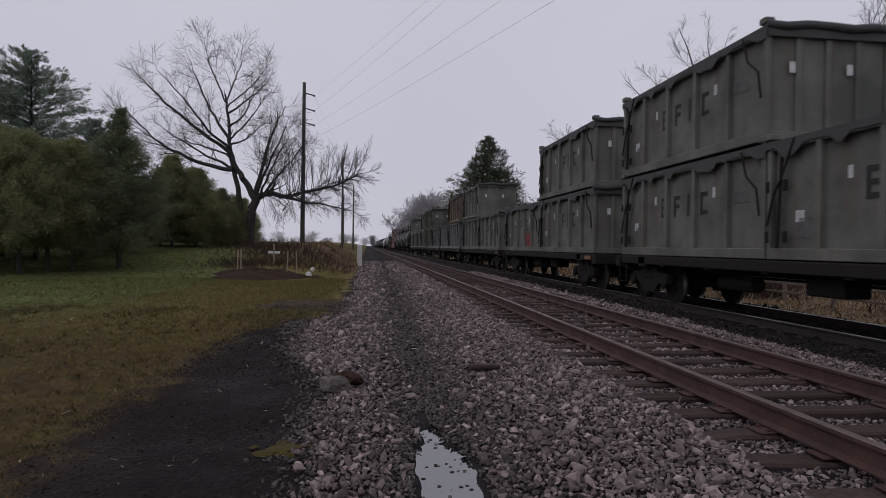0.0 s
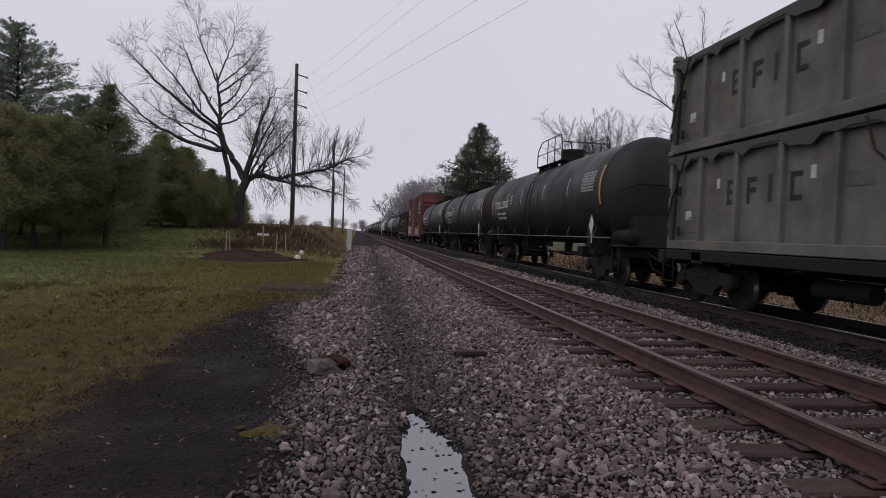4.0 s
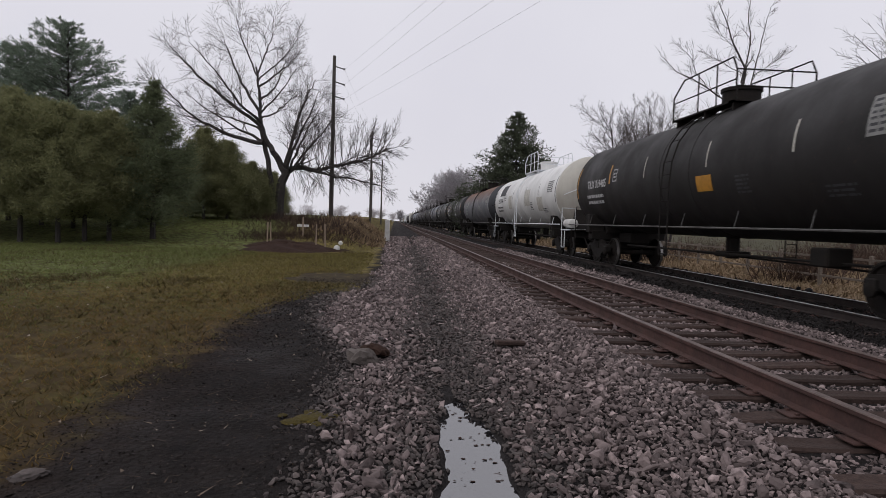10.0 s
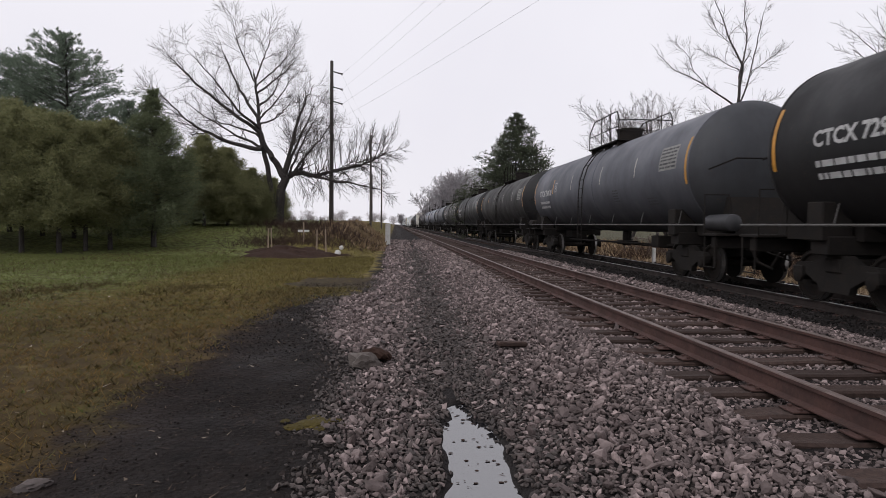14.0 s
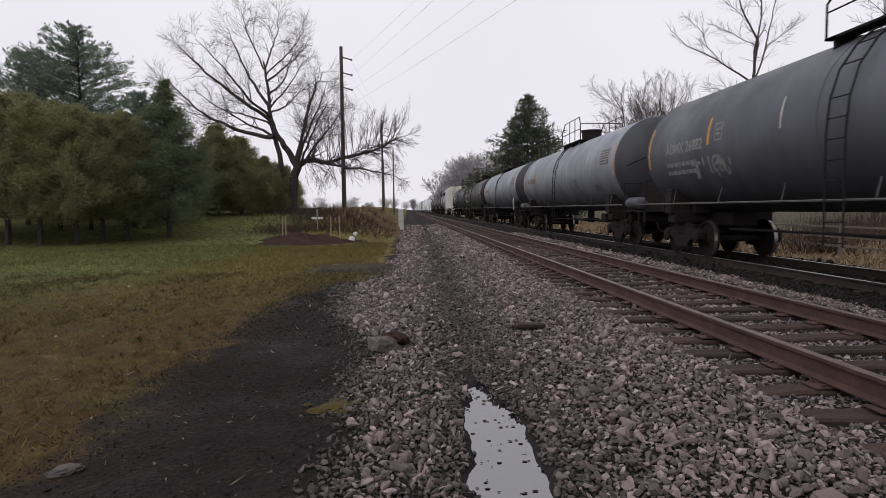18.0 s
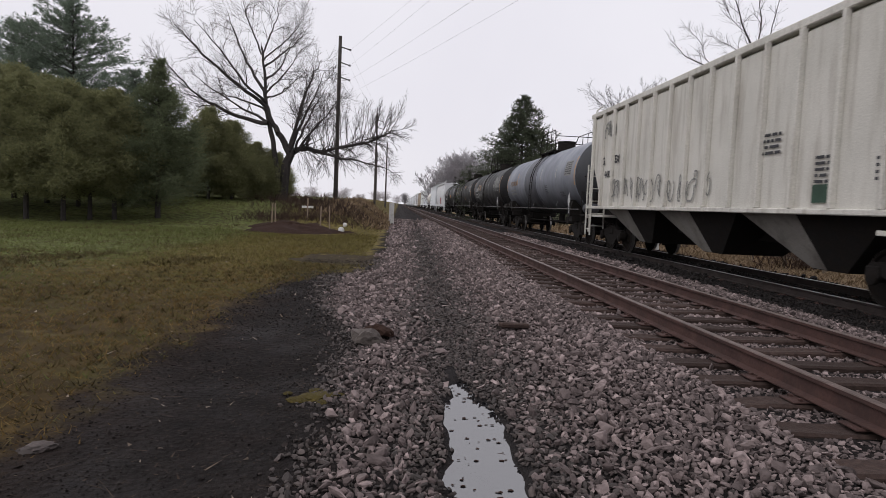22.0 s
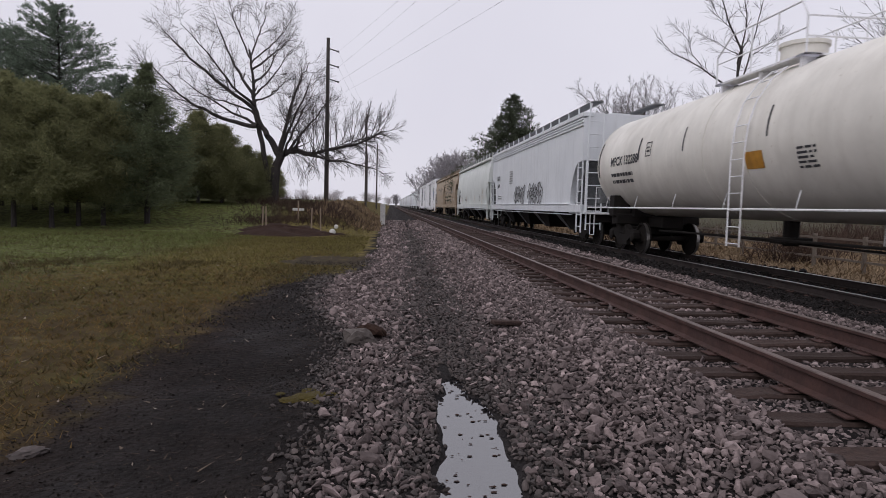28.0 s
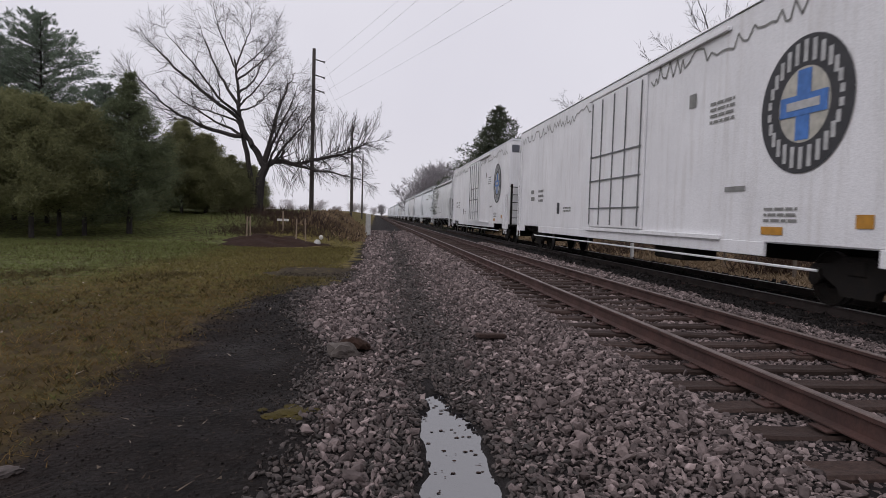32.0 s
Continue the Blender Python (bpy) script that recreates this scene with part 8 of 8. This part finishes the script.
used = set()


def again(ob, key):
    if key in used:
        return copy_thing(ob, pose(0, 0, 0))
    used.add(key)
    return ob


FLATS = [
    (4.15, ("epic", None), ("epic", "epic")), (19.3, ("epic", "epic"), ("red", None)), (33.85, ("epic", None), ("epic", "epic")), (48.85, ("epicgrey", "epicrust"), ("epicgrey", None)),
    (62.75, ("epicgrey", None), ("epic", "epic")), (77.0, ("epic", "epic"), ("epic", None)), (91.3, ("epic", None), ("epic", "epic")),
]
for front, a, b in FLATS:
    join_train(again(FLAT, "flat"), front + 6.46)
    for off, (low, high) in ((3.22, a), (9.70, b)):
        join_train(again(BOXES[low], low), front + off, 1.16)
        if high:
            join_train(again(BOXES[high], high), front + off, 3.33)

BLK = "black-painted tank car with crown platform and side ladder"
tank_at(106.9, BLK, tank=15.8, mark="TCBX 255067", mark_size=0.46, mark_at=5.1, placard=True)
tank_at(124.0, BLK, tank=15.8, mark="TCBX 255051", mark_size=0.46, mark_at=5.1, placard=True)
tank_at(140.8, BLK, tank=15.8, mark="TCBX 255056", mark_size=0.46, mark_at=5.1, placard=True)
join_train(box_car("weathered oxide-red box car with graffiti along its sill")[0], 158.1 + 8.25)
join_train(gondola("rust-brown ribbed gondola car with an orange end")[0], 177.1 + 7.4)
tank_at(194.2, "glossy black tank car with white stencils", mark="ADMX 25901", logo=[("scrawl", "grey_st", [("scrawl", 3.4, 0.5, 1.2, 2.05, 22, 0.03, 4)])])
tank_at(213.6, "pale grey tank car with a darkened belly", paint="grey", mark="NTLX 886363", mark_mat="orangest", placard=True, logo=[("yellow_label", "yellow", [("bar", 0.75, 0.45, -1.6, 2.2)])])
tank_at(232.5, "matt black tank car with yellow reflective stripes", paint="black2", mark="TILX 319405", logo=[("yellow_label", "yellow", [("bar", 0.7, 0.36, -1.6, 2.35)])])
tank_at(251.9, "white tank car with grey patches on its flank", paint="white", rail_mat="hopgrey", mark="TEIX 30164", mark_mat="darkstencil", stripes="black", logo=[("grey_patch", "palestripe", [("bar", 1.3, 0.85, -2.2, 2.7)]), ("grey_patch", "palestripe", [("bar", 1.0, 0.8, 2.6, 2.6)]), ("grey_patch", "palestripe", [("bar", 1.1, 0.7, -5.0, 2.3)]), ("dark_panel", "darkstencil", [("bar", 1.9, 0.75, 5.3, 3.45)])])
tank_at(271.4, "grey tank car with a rusty brown crown", paint="rusty", mark="SHPK 21077", mark_mat="grey_st", stripes="palestripe", logo=[("scrawl", "grey_st", [("scrawl", 2.6, 0.6, -3.4, 2.5, 16, 0.05, 4), ("scrawl", 2.6, 0.6, 1.4, 2.8, 14, 0.04, 5)])])
tank_at(291.2, "black tank car with a white leaf emblem", paint="black2", mark="ADMX 28730", logo=[("leaf_emblem", "stencil", [("bar", 0.62, 1.15, -2.6, 3.15, 0.35)]), ("emblem_bar", "stencil", [("bar", 0.95, 0.32, -2.4, 2.25)])])
tank_at(310.6, "black tank car with a grey patch", mark="CTCX 729161", logo=[("grey_patch", "grey_st", [("bar", 0.5, 1.0, 2.6, 3.0)])])
tank_at(330.1, "slate-grey tank car with yellow stripes", paint="greydark", mark="CTCX 730018")
tank_at(349.3, "matt black tank car in a long train", paint="black2")
tank_at(368.2, BLK, mark="ADMX 28749")
tank_at(387.6, "weathered dark tank car with yellow stripes", paint="brown", mark="NATX 252240")
tank_at(407.6, "slate tank car scrawled with white graffiti", paint="greydark", mark="ADMX 26882", mark_mat="grey_st", logo=[("graffiti", "grey_st", [("scrawl", 2.2, 0.6, -2.2, 2.35, 16, 0.05, 4), ("scrawl", 1.8, 0.5, 4.6, 2.2, 14, 0.06, 5)])])
tank_at(426.8, "blue-grey tank car with faded orange marks", paint="grey", mark="NTLX 882205", mark_mat="orangest", stripes="yellow")
tank_at(446.0, "blue-grey tank car with a dark belly", paint="grey", mark="NTLX 884052", mark_mat="orangest", stripes="yellow", placard=True)
tank_at(465.2, "brownish black tank car with white stencils", paint="brown", mark="ADMX 25360")
tank_at(483.6, BLK, mark="NATX 252276")
join_train(hopper("ivory ribbed hopper car with streaked slope sheets", "bgex", 7.7, False, False, [
    ("car_number", "darkstencil", [("text", "BG", 0.34, 6.3, 3.0), ("text", "EX", 0.34, 4.9, 3.0), ("text", "443071", 0.30, 5.6, 2.55)]),
    ("graffiti", "grey_st", [("scrawl", 7.0, 0.7, 2.2, 2.0, 34, 0.04, 4), ("scrawl", 1.2, 0.6, 6.0, 4.0, 8, 0.05, 6)]),
    ("small_print", "darkstencil", [("lines", 4, 0.7, 0.45, -3.4, 2.7, 3), ("lines", 5, 0.5, 0.5, -5.0, 2.15, 5), ("lines", 4, 0.8, 0.4, -6.5, 2.1, 6)]),
    ("green_label", "greenst", [("bar", 0.55, 0.3, -5.0, 1.75)]), ("yellow_bars", "yellow", [("bar", 0.12, 1.2, -7.3, 2.1)]),
], ribs=15, dark_bay="paint", sill=False)[0], 504.3 + 7.7)
tank_at(521.0, "grey tank car with black and silver bands", paint="grey", tank=16.7, mark="UTLX 681286", mark_mat="orangest", band=(-0.6, 2.2, "greydark"), placard=True)
tank_at(539.5, "black tank car covered with white graffiti", tank=16.0, mark="SRIX 23504", placard=True, logo=[("graffiti", "grey_st", [("scrawl", 2.2, 1.0, -5.6, 3.0, 26, 0.07, 4), ("scrawl", 2.2, 0.7, 0.8, 3.4, 20, 0.06, 5), ("scrawl", 2.4, 0.6, 3.4, 2.2, 20, 0.06, 6)]), ("orange_panel", "orangest", [("bar", 0.9, 0.42, 3.0, 2.9)])])
tank_at(557.0, "dark grey tank car with orange stencils", tank=16.7, paint="black2", mark="UTLX 663621", mark_mat="grey_st", placard=True, logo=[("orange_label", "orangest", [("bar", 1.0, 0.26, -2.0, 3.3), ("bar", 0.8, 0.28, -1.9, 2.1)])])
tank_at(575.0, "black tank car with yellow label", tank=16.7, mark="NATX 230218", placard=True, logo=[("yellow_label", "yellow", [("bar", 0.7, 0.4, -2.1, 2.5)])])
join_train(hopper("dusty white hopper car with red graffiti", "hopwhite", 9.5, True, True, [
    ("graffiti_fill", "redst", [("blob", 2.0, 1.15, -1.9, 1.98, 3, 4)]), ("graffiti", "pinkst", [("wedges", 1.8, 0.9, -1.9, 2.0, 12, 4)]), ("graffiti_outline", "darkstencil", [("bubbles", 2.0, 1.2, -1.9, 2.0, 3, 0.05, 4)]), ("faint_tag", "grey_st", [("scrawl", 1.3, 0.45, -6.9, 4.1, 8, 0.05, 2)]), ("small_print", "grey_st", [("lines", 4, 0.9, 0.5, -5.5, 2.4, 3), ("lines", 2, 1.0, 0.4, 6.4, 3.0, 5)])])[0], 593.7 + 9.5)
join_train(hopper("pale grey hopper car with black stencils", "hopgrey", 9.6, False, True, [
    ("car_number", "darkstencil", [("text", "NRLX", 0.42, 6.6, 3.45), ("text", "62162", 0.42, 6.6, 2.9)]), ("small_print", "darkstencil", [("lines", 3, 0.8, 0.4, 6.6, 2.2, 3), ("lines", 4, 0.4, 0.4, 4.6, 3.4, 5)])])[0], 616.0 + 9.6)
tank_at(637.2, "cream-white tank car with white side ladder", tank=16.7, ladder_at=-1.0, paint="cream", rail_mat="reefer", stripes="black", mark="MFCX 132288", mark_mat="darkstencil", logo=[("placard_panel", "yellow", [("bar", 0.62, 0.34, -1.2, 2.3)])])
join_train(hopper("pale grey hopper car with bold black graffiti", "hopgrey", 9.9, False, True, [
    ("car_number", "darkstencil", [("text", "EQUX", 0.34, 7.5, 3.1), ("text", "19009", 0.34, 7.5, 2.6)]), ("graffiti", "darkstencil", [("bubbles", 2.6, 0.86, 1.0, 1.98, 5, 0.075, 4), ("bubbles", 2.9, 0.9, -2.6, 1.98, 5, 0.075, 9)]),
    ("small_print", "grey_st", [("lines", 6, 0.9, 0.8, 3.4, 3.0, 3), ("lines", 2, 1.2, 0.3, 6.9, 1.9, 5)])])[0], 655.1 + 9.9)
join_train(hopper("grey-green hopper car with smooth curved sides", "hopgreen", 9.9, True, True, [
    ("car_number", "darkstencil", [("text", "MLLX", 0.40, 7.6, 2.7), ("text", "10352", 0.40, 7.6, 2.2)]), ("yellow_bars", "yellow", [("bar", 0.12, 1.1, -7.0, 2.1), ("bar", 0.1, 0.6, -2.6, 1.9), ("bar", 0.1, 0.6, 2.4, 1.9), ("bar", 0.1, 0.6, 5.4, 1.9)]),
    ("small_print", "grey_st", [("lines", 3, 1.4, 0.35, 3.0, 1.95, 3), ("lines", 5, 0.5, 0.5, -5.6, 2.0, 5)])])[0], 676.7 + 9.9)
TAN = [("slogan", "railgrey", [("text", "GROW NG", 0.48, -2.4, 3.26)]), ("slogan_line", "grey_st", [("lines", 1, 1.6, 0.26, -2.4, 2.9, 2)]), ("name_letters", "railgrey", [("bar", 0.15, 0.5, 1.75, 3.62, 0.3), ("bar", 0.15, 0.36, 1.42, 3.52), ("bar", 0.12, 0.3, 1.14, 3.55), ("bar", 0.07, 0.4, 0.92, 3.58), ("bar", 0.22, 0.3, 0.66, 3.55), ("bar", 0.34, 0.3, 0.28, 3.55)]), ("name_line", "grey_st", [("text", "Wholesale", 0.36, 0.8, 2.9)]), ("small_print", "grey_st", [("lines", 2, 1.2, 0.25, 4.2, 1.95, 3), ("lines", 2, 0.9, 0.22, -1.2, 2.0, 5)]), ("badge", "palestripe", [("bar", 0.34, 0.34, -4.4, 2.0)]), ("badge_frame", "darkstencil", [("bar", 0.22, 0.22, -4.4, 2.0)])]
join_train(hopper("dusty tan hopper car with brown rust streaks", "hoptan", 7.1, True, True, TAN + [("car_number", "darkstencil", [("text", "CBFX", 0.36, 4.9, 2.85), ("text", "345070", 0.36, 4.9, 2.4)])], cut=3.6)[0], 698.1 + 7.1)
join_train(hopper("dusty tan hopper car with brown rust streaks", "hoptan", 7.1, True, True, TAN + [("car_number", "darkstencil", [("text", "CBFX", 0.36, 4.9, 2.85), ("text", "345009", 0.36, 4.9, 2.4)])], cut=3.6)[0], 713.2 + 7.1)
ICE = reefer("white refrigerator car with a round blue-cross emblem")[0]
join_train(ICE, 729.8 + 11.7)
join_train(copy_thing(ICE, pose(0, 0, 0)), 755.7 + 11.7)
GREY = hopper("pale grey hopper car far down the train", "hopgrey", 8.3, True, True)[0]
WHITE = hopper("off-white hopper car far down the train", "hopwhite", 8.3, True, True)[0]
for k in range(16):
    src = GREY if k % 3 else WHITE
    join_train(again(src, "tail" + str(k % 3 > 0)), 781.5 + 19.0 * k + 8.3)


def motions():
    for car, middle, z in TRAIN:
        walk(car, [(t, pose(TRACK_2, middle - SPEED * t, z)) for t in (0.0, 8.0, 16.0, 24.0, 32.0)])


motions()
